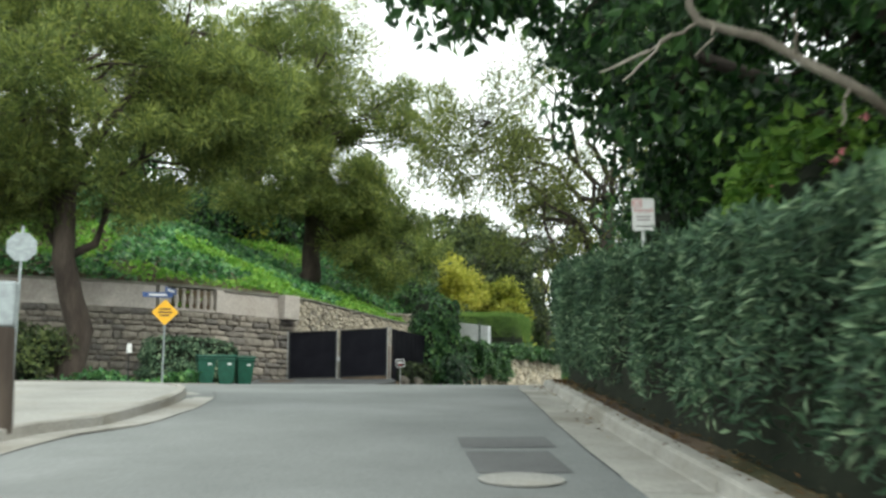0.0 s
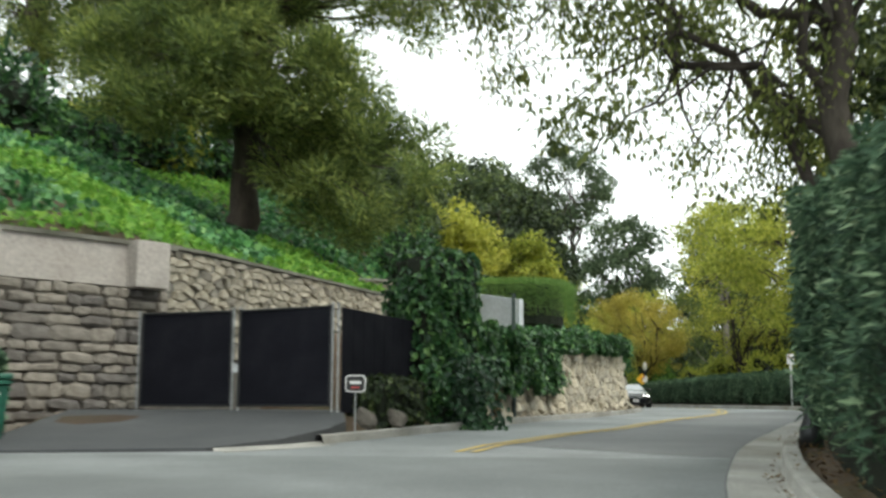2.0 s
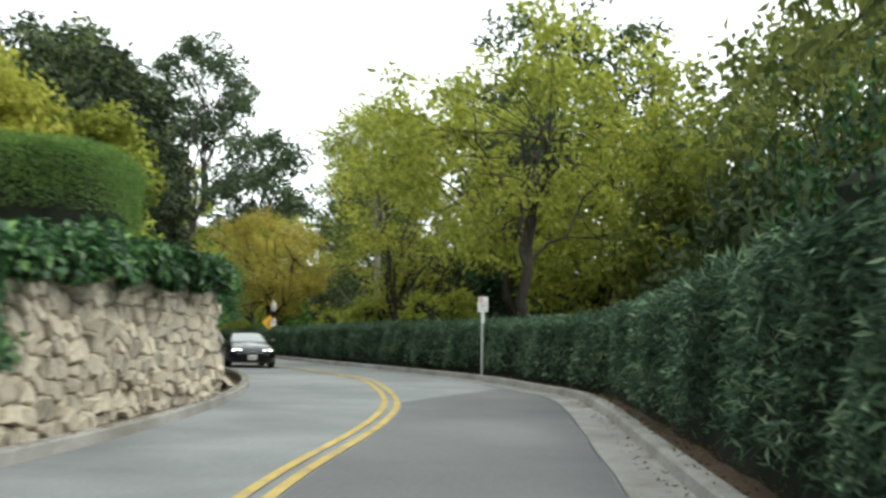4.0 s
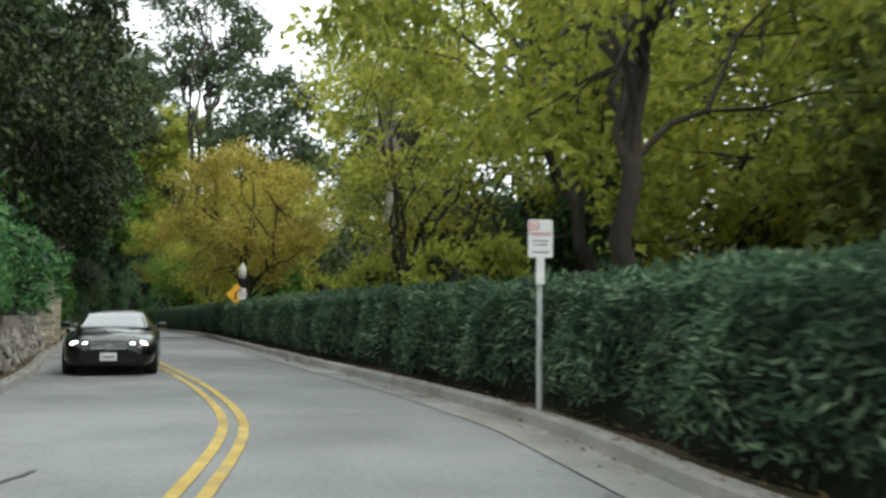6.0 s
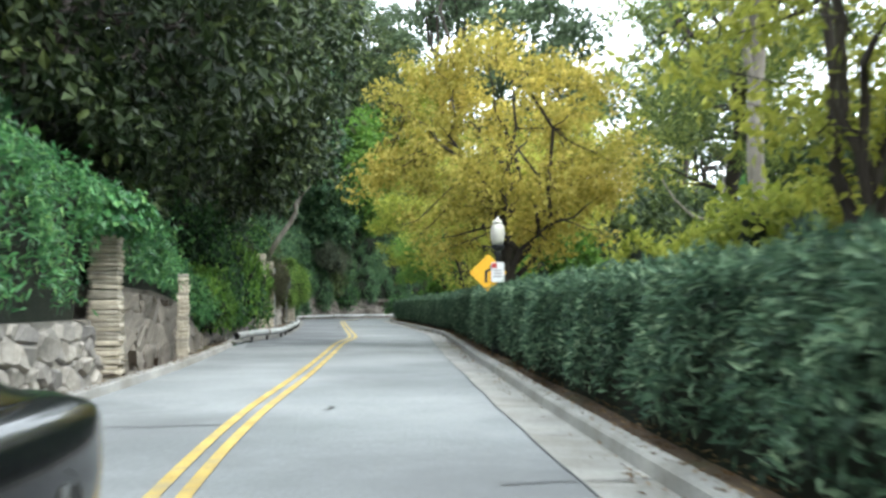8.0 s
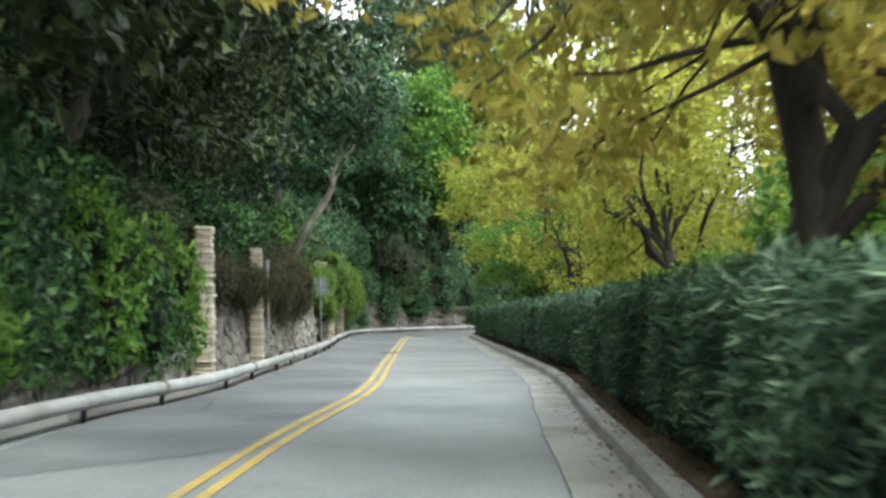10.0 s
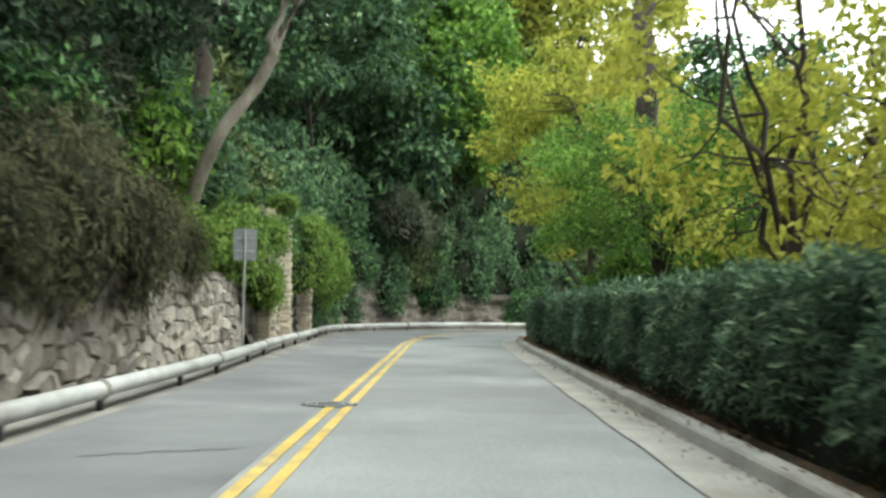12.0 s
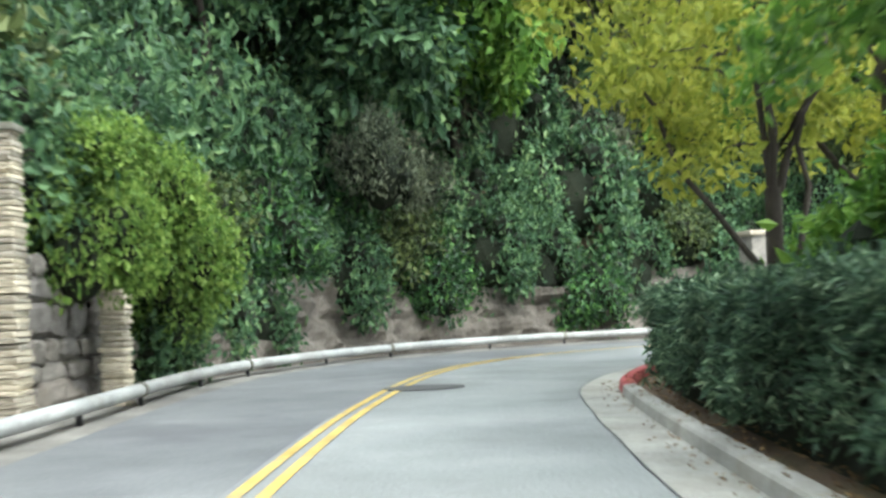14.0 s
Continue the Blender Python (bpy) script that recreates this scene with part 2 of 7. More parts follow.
IVY_DARK = leaf_mat("dark_ivy_leaf", ((0.0, (0.007, 0.026, 0.014)), (0.5, (0.017, 0.054, 0.025)), (0.9, (0.042, 0.105, 0.044)), (1.0, (0.1, 0.185, 0.08))), 0.35, 0.8, 0.2, 0.38, 0.45)
PINE_NEEDLE = leaf_mat("pine_needle", ((0.0, (0.052, 0.084, 0.03)), (0.5, (0.15, 0.195, 0.062)), (1.0, (0.3, 0.345, 0.1))), 0.45, 0.3, 0.4, 0.6)
DARK_LEAF = leaf_mat("evergreen_leaf", ((0.0, (0.009, 0.032, 0.015)), (0.5, (0.027, 0.080, 0.030)), (0.85, (0.060, 0.152, 0.045)), (1.0, (0.135, 0.272, 0.075))), 0.45, 0.3, 0.25, 0.45, 0.4)
DEEP_LEAF = leaf_mat("deep_green_leaf", ((0.0, (0.01, 0.026, 0.016)), (0.5, (0.025, 0.058, 0.032)), (0.85, (0.048, 0.1, 0.05)), (1.0, (0.1, 0.175, 0.085))), 0.45, 0.3, 0.25, 0.5)
OAK_LEAF = leaf_mat("oak_leaf", ((0.0, (0.021, 0.037, 0.016)), (0.5, (0.056, 0.086, 0.033)), (1.0, (0.125, 0.158, 0.058))), 0.4, 0.3, 0.25, 0.5)
# Oak leaf darkened: the shade under the canopy is put into this colour.
SHADED_OAK_LEAF = leaf_mat("shaded_oak_leaf", ((0.0, (0.010, 0.019, 0.009)), (0.5, (0.025, 0.042, 0.017)), (0.9, (0.06, 0.085, 0.033)), (1.0, (0.12, 0.15, 0.055))), 0.5, 0.22, 0.2, 0.5)
TEAL_LEAF = leaf_mat("blue_green_leaf", ((0.0, (0.028, 0.07, 0.042)), (0.5, (0.07, 0.145, 0.078)), (0.85, (0.125, 0.225, 0.112)), (1.0, (0.21, 0.32, 0.155))), 0.45, 0.3, 0.3, 0.5)
OLIVE_LEAF = leaf_mat("thin_olive_leaf", ((0.0, (0.065, 0.09, 0.026)), (0.5, (0.15, 0.185, 0.05)), (1.0, (0.27, 0.3, 0.085))), 0.3, 0.3, 0.5, 0.55)
DULL_OLIVE_LEAF = leaf_mat("dull_olive_leaf", ((0.0, (0.05, 0.068, 0.022)), (0.5, (0.12, 0.15, 0.045)), (1.0, (0.23, 0.26, 0.08))), 0.35, 0.3, 0.5, 0.55)
YELLOW_LEAF = leaf_mat("autumn_yellow_leaf", ((0.0, (0.21, 0.23, 0.04)), (0.5, (0.37, 0.385, 0.07)), (1.0, (0.53, 0.51, 0.12))), 0.28, 0.25, 0.6, 0.55)
GOLD_LEAF = leaf_mat("golden_leaf", ((0.0, (0.25, 0.225, 0.045)), (0.5, (0.44, 0.38, 0.08)), (1.0, (0.6, 0.49, 0.13))), 0.28, 0.3, 0.5, 0.55)
LIME_LEAF = leaf_mat("yellow_green_leaf", ((0.0, (0.16, 0.2, 0.035)), (0.5, (0.31, 0.345, 0.06)), (1.0, (0.47, 0.47, 0.1))), 0.32, 0.3, 0.55, 0.55)
BUSH_LEAF = leaf_mat("bright_bush_leaf", ((0.0, (0.045, 0.115, 0.02)), (0.5, (0.11, 0.23, 0.036)), (1.0, (0.21, 0.345, 0.07))), 0.35, 0.5, 0.35, 0.5)
VINE_LEAF = leaf_mat("vine_leaf", ((0.0, (0.045, 0.1, 0.022)), (0.5, (0.115, 0.205, 0.045)), (1.0, (0.22, 0.32, 0.085))), 0.4, 0.5, 0.35, 0.55)
GREY_LEAF = leaf_mat("grey_shrub_leaf", ((0.0, (0.035, 0.047, 0.032)), (0.5, (0.085, 0.105, 0.07)), (1.0, (0.18, 0.195, 0.14))), 0.35, 0.5, 0.25, 0.6)
DRY_TWIG = leaf_mat("dry_twig_tangle", ((0.0, (0.025, 0.026, 0.016)), (0.5, (0.055, 0.056, 0.034)), (1.0, (0.1, 0.1, 0.062))), 0.4, 0.6, 0.1, 0.8, 0.1)
GUM_LEAF = leaf_mat("distant_gum_leaf", ((0.0, (0.035, 0.058, 0.030)), (0.5, (0.070, 0.105, 0.055)), (1.0, (0.110, 0.152, 0.080))), 0.3, 0.15, 0.3, 0.6)
# Near-black: the shade inside foliage is put into this colour.
CORE = surface("core_shade", (0.008, 0.012, 0.007), (0.013, 0.018, 0.01), (0.02, 0.024, 0.014), 2.0, 18.0, 0.95, 0.5, 0.05)
FLOWER = leaf_mat("pink_petals", ((0.0, (0.6, 0.2, 0.25)), (1.0, (0.75, 0.32, 0.36))), 0.1, 2.0, 0.3)

# ---- mesh helpers ----


def mesh_np(name, verts, faces, material, smooth=False):
    """A mesh from arrays: verts (n, 3), faces (m, 3 or 4)."""
    verts, faces = np.asarray(verts, np.float32), np.asarray(faces, np.int32)
    k = faces.shape[1]
    me = bpy.data.meshes.new(name)
    me.vertices.add(len(verts))
    me.vertices.foreach_set("co", verts.ravel())
    me.loops.add(faces.size)
    me.loops.foreach_set("vertex_index", faces.ravel())
    me.polygons.add(len(faces))
    me.polygons.foreach_set("loop_start", np.arange(0, faces.size, k, dtype=np.int32))
    me.polygons.foreach_set("use_smooth", np.full(len(faces), smooth))
    me.update(calc_edges=True)
    me.materials.append(material)
    return me


def part_np(name, verts, faces, material, parent=None, label="", smooth=False):
    ob = new(name, mesh_np(name, verts, faces, material, smooth))
    if parent is not None:
        ob.parent = parent
    return tagged(ob, label)


def part(name, bm, material, parent=None, label="", smooth=False):
    me = bpy.data.meshes.new(name)
    bm.to_mesh(me)
    bm.free()
    for p in me.polygons:
        p.use_smooth = smooth
    me.materials.append(material)
    ob = new(name, me)
    if parent is not None:
        ob.parent = parent
    return tagged(ob, label)


def thing(name, label, category, at=(0, 0, 0), rz=0.0, group="", kind=""):
    ob = new(name)
    ob.empty_display_size = 0.2
    ob.matrix_world = pose(*at, 0, 0, rz)
    return tagged(ob, label, category, group, kind)


def box_bm(sx, sy, sz, at=(0, 0, 0), bevel=0.0, turn=None, bm=None):
    """A box with its centre at at; bevelled edges."""
    b = bmesh.new()
    bmesh.ops.create_cube(b, size=1.0)
    bmesh.ops.scale(b, vec=(sx, sy, sz), verts=b.verts)
    if bevel:
        bmesh.ops.bevel(b, geom=b.edges[:], offset=bevel, segments=2, affect="EDGES", profile=0.6)
    if turn is not None:
        bmesh.ops.transform(b, matrix=turn, verts=b.verts)
    bmesh.ops.translate(b, vec=at, verts=b.verts)
    return b


def cyl_bm(r1, r2, depth, at=(0, 0, 0), seg=16, turn=None, bevel=0.0):
    b = bmesh.new()
    bmesh.ops.create_cone(b, cap_ends=True, segments=seg, radius1=r1, radius2=r2, depth=depth)
    if bevel:
        caps = [e for e in b.edges if abs(e.verts[0].co.z - e.verts[1].co.z) < 1e-6]
        bmesh.ops.bevel(b, geom=caps, offset=bevel, segments=2, affect="EDGES", profile=0.6)
    if turn is not None:
        bmesh.ops.transform(b, matrix=turn, verts=b.verts)
    bmesh.ops.translate(b, vec=at, verts=b.verts)
    return b


def lathe_bm(profile, seg=16, at=(0, 0, 0)):
    """A turned body from (radius, height) pairs."""
    b = bmesh.new()
    rings = []
    for r, z in profile:
        rings.append([b.verts.new((at[0] + r * math.cos(2 * math.pi * i / seg), at[1] + r * math.sin(2 * math.pi * i / seg), at[2] + z)) for i in range(seg)])
    for lo, hi in zip(rings, rings[1:]):
        for i in range(seg):
            b.faces.new((lo[i], lo[(i + 1) % seg], hi[(i + 1) % seg], hi[i]))
    b.faces.new(rings[0][::-1])
    b.faces.new(rings[-1])
    return b


def smooth_line(points, step):
    """A polyline resampled at even steps along a smooth curve through the points."""
    p = np.asarray(points, float)
    q = np.vstack([2 * p[0] - p[1], p, 2 * p[-1] - p[-2]])
    out = []
    for i in range(1, len(q) - 2):
        n = max(2, int(np.linalg.norm(q[i + 1] - q[i]) / step))
        t = np.linspace(0, 1, n, endpoint=False)[:, None]
        out.append(0.5 * (2 * q[i] + (q[i + 1] - q[i - 1]) * t + (2 * q[i - 1] - 5 * q[i] + 4 * q[i + 1] - q[i + 2]) * t ** 2 + (3 * q[i] - q[i - 1] - 3 * q[i + 1] + q[i + 2]) * t ** 3))
    return np.vstack([*out, p[-1:]])


def along(line):
    """Distances along a plan polyline, and the normal to its left at each point."""
    d = np.gradient(line[:, :2], axis=0)
    d /= np.linalg.norm(d, axis=1)[:, None]
    s = np.concatenate([[0], np.cumsum(np.linalg.norm(np.diff(line[:, :2], axis=0), axis=1))])
    return s, np.stack([-d[:, 1], d[:, 0]], 1)


def sweep(line, profile, closed=False):
    """Verts and faces of a profile of (offset to the left, height) swept along a line of (x, y, z)."""
    _, nrm = along(line)
    k = len(profile)
    v = np.zeros((len(line), k, 3))
    for j, (o, h) in enumerate(profile):
        v[:, j, :2] = line[:, :2] + nrm * o
        v[:, j, 2] = line[:, 2] + h
    idx = np.arange(len(line) * k).reshape(len(line), k)
    cols = range(k) if closed else range(k - 1)
    f = [np.stack([idx[:-1, j], idx[1:, j], idx[1:, (j + 1) % k], idx[:-1, (j + 1) % k]], 1) for j in cols]
    f = np.concatenate(f)
    if closed and k == 4:
        f = np.vstack([f, idx[0][None, ::-1], idx[-1][None]])
    return v.reshape(-1, 3), f


def line_dist(x, y, line):
    """Signed distance (left positive) of plan points to a polyline, and the place along it (index + fraction)."""
    a, b = line[:-1, :2], line[1:, :2]
    best, sign, place = np.full(x.shape, 1e9), np.zeros(x.shape), np.zeros(x.shape)
    for i, (p, q) in enumerate(zip(a, b)):
        e = q - p
        t = np.clip(((x - p[0]) * e[0] + (y - p[1]) * e[1]) / (e @ e), 0, 1)
        dx, dy = x - (p[0] + t * e[0]), y - (p[1] + t * e[1])
        d = np.hypot(dx, dy)
        near = d < best - 1e-9
        best = np.where(near, d, best)
        sign = np.where(near, np.sign(e[0] * dy - e[1] * dx), sign)
        place = np.where(near, i + t, place)
    return best * sign, place


# ---- plan of the road ----
ROAD_Z = [(-60, -6.2), (-20, -2.1), (0, 0.0), (5, 0.61), (10, 1.2), (15, 1.76), (20, 2.28), (25, 2.66), (30, 2.96), (36, 3.15), (44, 3.36), (54, 3.53), (65, 3.7), (80, 3.8), (95, 3.9), (108, 3.96), (118, 3.9), (140, 3.89), (170, 3.87), (400, 3.87)]


def road_z(y):
    return np.interp(y, [p[0] for p in ROAD_Z], [p[1] for p in ROAD_Z])


def with_z(line, up=0.0):
    line = np.asarray(line, float)
    return np.column_stack([line[:, 0], line[:, 1], road_z(line[:, 1]) + up])


CENTRE = smooth_line([(-0.6, -60), (-0.6, -20), (-0.4, 0), (-0.2, 15), (0.9, 27), (3.25, 35.2), (4.36, 37.6), (5.95, 40.5), (7.1, 42.1), (8.2, 44.3), (10.0, 48.0), (12.65, 52.9), (14.65, 57.4), (16.4, 62.8), (17.5, 67.3), (17.95, 72.2), (18.12, 77.5), (18.2, 83), (18.47, 88.3), (19.05, 95), (19.6, 102.5), (20.12, 110), (20.6, 115), (20.82, 119.5), (20.93, 128), (21.25, 148), (21.57, 160.5), (22.82, 169), (25.91, 174), (31.66, 177), (42.2, 179.5), (66.25, 182.5)], 1.0)
LIP = smooth_line([(2.0, -60), (2.0, -20), (2.05, 3), (2.25, 8), (2.5, 12), (2.85, 16), (3.15, 19), (3.55, 22.5), (4.1, 26), (5.0, 29.7), (6.6, 34), (8.0, 37.2), (10.1, 41.4), (11.65, 44.5), (14.3, 49.6), (17.1, 55), (18.75, 58.7), (19.4, 62), (20.15, 65.8), (20.65, 70.5), (20.95, 76), (21.22, 82), (21.58, 88.5), (21.95, 94), (22.3, 99.5), (22.7, 104.5), (23.12, 110), (23.6, 115), (23.93, 119), (24.14, 126), (24.35, 145), (24.59, 159), (25.22, 163.6), (26.78, 167), (30.03, 169.6), (38.07, 171.8), (66.13, 175.5)], 1.0)
LEFT = smooth_line([(-0.2, 35.5), (0.85, 36.4), (1.75, 38.0), (3.7, 41.5), (5.1, 44.4), (6.75, 47.7), (9.2, 52.2), (11.15, 56.6), (13.0, 62), (14.2, 67.5), (14.95, 73), (15.45, 79), (15.75, 86), (16.3, 93), (16.6, 98), (16.8, 106), (16.77, 112), (17.52, 118), (17.87, 126), (18.09, 142), (18.05, 154), (17.88, 164), (18.64, 170), (20.71, 174.2), (23.96, 177.4), (28.81, 180), (38.26, 182.8), (66.33, 187)], 1.0)
KERB_BACK = LIP[:, :2] - along(LIP)[1] * 0.8
WALL_LINE = smooth_line([(-70, 35.8), (-20, 36.6), (-13, 37.4), (-9, 38.4), (-6.6, 39.4), (-5.1, 40.3), (-2.2, 42.9), (-0.6, 45.8), (1.2, 49.4), (2.8, 52.6), (4.4, 55.6)], 1.0)
WALL_TOP = 7.0
BANK = [(4.5, 43.8, 5.3), (5.7, 46.2, 5.35), (7.45, 50.6, 5.55), (9.85, 56.0, 5.95), (11.5, 59.3, 6.05), (12.15, 60.8, 6.05), (12.8, 64.5, 5.6), (13.6, 70, 5.1), (14.4, 76, 4.85), (14.9, 84, 4.9), (15.5, 92, 5.0), (15.75, 99, 5.3), (15.75, 106, 4.8), (15.72, 112, 5.3), (16.32, 118, 5.9), (16.66, 126, 6.0), (16.9, 145, 5.7), (16.76, 160, 5.6), (17.1, 168, 5.6), (19.54, 176), (23.2, 179.5), (28.45, 182.3), (37.9, 185.2), (66.38, 189.5), (140.49, 196)]
BANK = [(p[0], p[1], p[2] if len(p) > 2 else 5.6) for p in BANK]
BANK = smooth_line(BANK, 1.5)


def land(x, y):
    """Height of the ground at plan points."""
    x, y = np.asarray(x, float), np.asarray(y, float)
    base = road_z(np.clip(y, -60, 175)) - 0.05
    base = base + np.clip(-9 - x, 0, 30) * 0.03 * (y < 22)
    dk, _ = line_dist(x, y, KERB_BACK)
    base = base + 0.16 * np.clip(-dk / 0.4, 0, 1)
    d1, _ = line_dist(x, y, WALL_LINE)
    h1 = WALL_TOP - 0.1 + np.clip(d1 - 0.4, 0, 15) * 0.43 + np.clip(d1 - 15.4, 0, 30) * 0.14
    in1 = (d1 > 0) & (y > 34)
    h1 = base + (h1 - base) * np.clip((7.5 - x) / 5.0, 0, 1)
    d2, k2 = line_dist(x, y, BANK)
    top = np.interp(k2, np.arange(len(BANK)), BANK[:, 2])
    rise = np.interp(y, [44, 60, 74, 100, 130, 160, 178], [0.05, 0.14, 0.35, 0.5, 0.7, 0.9, 1.1])
    h2 = top - 0.1 + np.clip(d2 - 0.3, 0, 9) * rise + np.clip(d2 - 9.3, 0, 40) * 0.12
    in2 = (d2 > 0) & (y > 44) & (k2 > 0.01)
    z = base
    z = np.where(in2, base + (h2 - base) * np.clip((d2 - 0.6) / 0.6, 0, 1), z)
    z = np.where(in1, np.maximum(z, base + (h1 - base) * np.clip((d1 - 0.6) / 0.6, 0, 1)), z)
    dl, _ = line_dist(x, y, LEFT)
    drive = (x > -3.6) & (y > 35.6) & (y < 47) & (d1 <= 0) & (dl > 0.7) & (d2 * (k2 > 0.01) <= 0)
    z = np.where(drive, np.maximum(z, np.interp(y, [35.6, 39.5], [3.0, 3.58])), z)
    return z


def axis(lo, hi, step, far):
    mid = np.arange(lo, hi + step / 2, step)
    g = step * 1.35 ** np.arange(1, 26)
    out = np.cumsum(g)
    out = out[out < far]
    return np.concatenate([lo - out[::-1], mid, hi + out])


gx, gy = axis(-24, 36, 0.6, 1800), axis(-10, 195, 0.8, 1800)
X, Y = np.meshgrid(gx, gy)
Z = land(X, Y)
lump = np.sin(X * 0.9 + 1.3 * np.sin(Y * 0.4)) * np.sin(Y * 0.8 + np.sin(X * 0.5))
d_road, _ = line_dist(X, Y, CENTRE)
Z = Z + 0.06 * lump * (np.abs(d_road) > 6.5)
idx = np.arange(X.size).reshape(X.shape)
quads = np.stack([idx[:-1, :-1], idx[:-1, 1:], idx[1:, 1:], idx[1:, :-1]], -1).reshape(-1, 4)
ground = part_np("ground", np.stack([X, Y, Z], -1).reshape(-1, 3), quads, EARTH, smooth=True)
tagged(ground, "brown earth banks and verges beside the road", "ground", kind="structure")

# ---- road ----


def ribbon(left, right, across, up=0.0, n=None):
    """A strip between two lines of plan points, matched by share of length."""
    def even(l, n):
        s, _ = along(l)
        t = np.linspace(0, s[-1], n)
        return np.stack([np.interp(t, s, l[:, 0]), np.interp(t, s, l[:, 1])], 1)
    n = n or max(len(left), len(right))
    a, b = even(left, n), even(right, n)
    w = np.linspace(0, 1, across + 1)
    xy = a[:, None, :] * (1 - w)[None, :, None] + b[:, None, :] * w[None, :, None]
    z = road_z(xy[..., 1]) + up
    v = np.concatenate([xy, z[..., None]], -1).reshape(-1, 3)
    i = np.arange(n * (across + 1)).reshape(n, across + 1)
    f = np.stack([i[:-1, :-1], i[:-1, 1:], i[1:, 1:], i[1:, :-1]], -1).reshape(-1, 4)
    return v, f


def cut(line, y0, y1):
    return line[(line[:, 1] >= y0) & (line[:, 1] <= y1)]


lip_road = LIP[:, :2] - along(LIP)[1] * 0.02
left_start = np.column_stack([np.full(97, -3.3), np.linspace(-60, 35.2, 97)])
v1, f1 = ribbon(left_start, cut(lip_road, -60, 34.0), 8)
v2, f2 = ribbon(np.vstack([[(-3.3, 35.2)], LEFT[:, :2]]), lip_road[lip_road[:, 1] >= 33.0], 8)
road = part_np("road", v2, f2, ASPHALT, smooth=True)
tagged(road, "worn light grey asphalt road with a double yellow line", "road", kind="structure")
tagged(part_np("road", v1, f1, ASPHALT_HILL, smooth=True), "grey asphalt road climbing to the junction", "road", kind="structure")
vs, fs = ribbon(np.column_stack([np.linspace(-3.3, -60, 30), np.linspace(35.2, 34.6, 30)]), np.column_stack([np.linspace(-3.3, -60, 30), np.linspace(22.5, 25.5, 30)]), 6, 0.0)
tagged(part_np("road", vs, fs, ASPHALT_HILL, smooth=True), "grey asphalt side street at the junction", "road", kind="structure")

right_lane_l, right_lane_r = cut(CENTRE, 36, 58), cut(lip_road, 33, 62)
vp, fp = ribbon(right_lane_l - along(right_lane_l)[1] * 0.2, right_lane_r + along(right_lane_r)[1] * 0.05, 4, 0.006)
tagged(part_np("asphalt_patch", vp, fp, ASPHALT_DARK, smooth=True), "darker resurfaced asphalt lane", "road patch", kind="structure")
left_lane_l, left_lane_r = cut(LEFT, 106, 400), cut(CENTRE, 108, 400)
vp, fp = ribbon(left_lane_l - along(left_lane_l)[1] * 0.42, left_lane_r + along(left_lane_r)[1] * 0.24, 4, 0.006)
tagged(part_np("asphalt_patch", vp, fp, ASPHALT_MID, smooth=True), "stained darker asphalt lane with patches", "road patch", kind="structure")

yellow = cut(CENTRE, 35.0, 400)
for off in (0.115, -0.115):
    v, f = sweep(with_z(yellow, 0.012), [(off + 0.058, 0.0), (off - 0.058, 0.0)])
    tagged(part_np("road_line", v, f[:, ::-1], YELLOW_PAINT), "worn yellow painted centre line", "road marking", kind="structure")


def kerb_run(name, line, profile, material, label, piece=3.0, red=None):
    """A kerb cast in pieces of about three metres, with open joints."""
    holder = thing(name, label, "kerb", kind="structure")
    s, _ = along(line)
    at = 0.0
    while at < s[-1] - 0.5:
        t = np.linspace(at + 0.006, min(at + piece, s[-1]) - 0.006, 6)
        xy = np.stack([np.interp(t, s, line[:, 0]), np.interp(t, s, line[:, 1])], 1)
        if red and red[0] < xy[:, 1].mean() < red[1]:
            v, f = sweep(with_z(xy), profile[4:])
            part_np("kerb_stone", v, f, RED_PAINT, holder, "red painted kerb")
            v, f = sweep(with_z(xy), profile[:5])
            part_np("gutter", v, f, material, holder)
        else:
            v, f = sweep(with_z(xy), profile)
            part_np("kerb_stone", v, f, material, holder)
        at += piece
    return holder


RIGHT_PROFILE = [(0.0, -0.1), (0.0, 0.004), (-0.3, -0.006), (-0.56, -0.012), (-0.585, 0.0), (-0.605, 0.12), (-0.63, 0.145), (-0.66, 0.15), (-0.8, 0.15), (-0.8, -0.1)]
kerb_run("kerb_right", LIP[LIP[:, 1] > -20], RIGHT_PROFILE, CONCRETE, "pale concrete gutter and kerb along the hedge", red=(160.3, 168.5))
LEFT_PROFILE = [(0.17, -0.1), (0.17, 0.14), (0.03, 0.14), (0.0, 0.12), (-0.03, -0.01), (-0.03, -0.1)]
kerb_run("kerb_drive", cut(LEFT, 35, 37.4), [(0.3, -0.1), (0.3, 0.05), (0.05, 0.04), (0.0, 0.035), (-0.03, 0.0), (-0.28, 0.006), (-0.28, -0.1)], CONCRETE, "low dropped kerb across the driveway")
kerb_run("kerb_left", cut(LEFT, 37, 112), LEFT_PROFILE, CONCRETE, "weathered concrete kerb below the stone walls")
STRIP_PROFILE = [(0.5, -0.1), (0.5, 0.05), (0.0, 0.02), (-0.45, 0.008), (-0.45, -0.1)]
kerb_run("kerb_left", LEFT[LEFT[:, 1] >= 112], STRIP_PROFILE, OLD_CONCRETE, "low concrete edge strip under the pipe rail")

# ---- foliage ----


def unit(v):
    return v / np.maximum(np.linalg.norm(v, axis=1), 1e-9)[:, None]


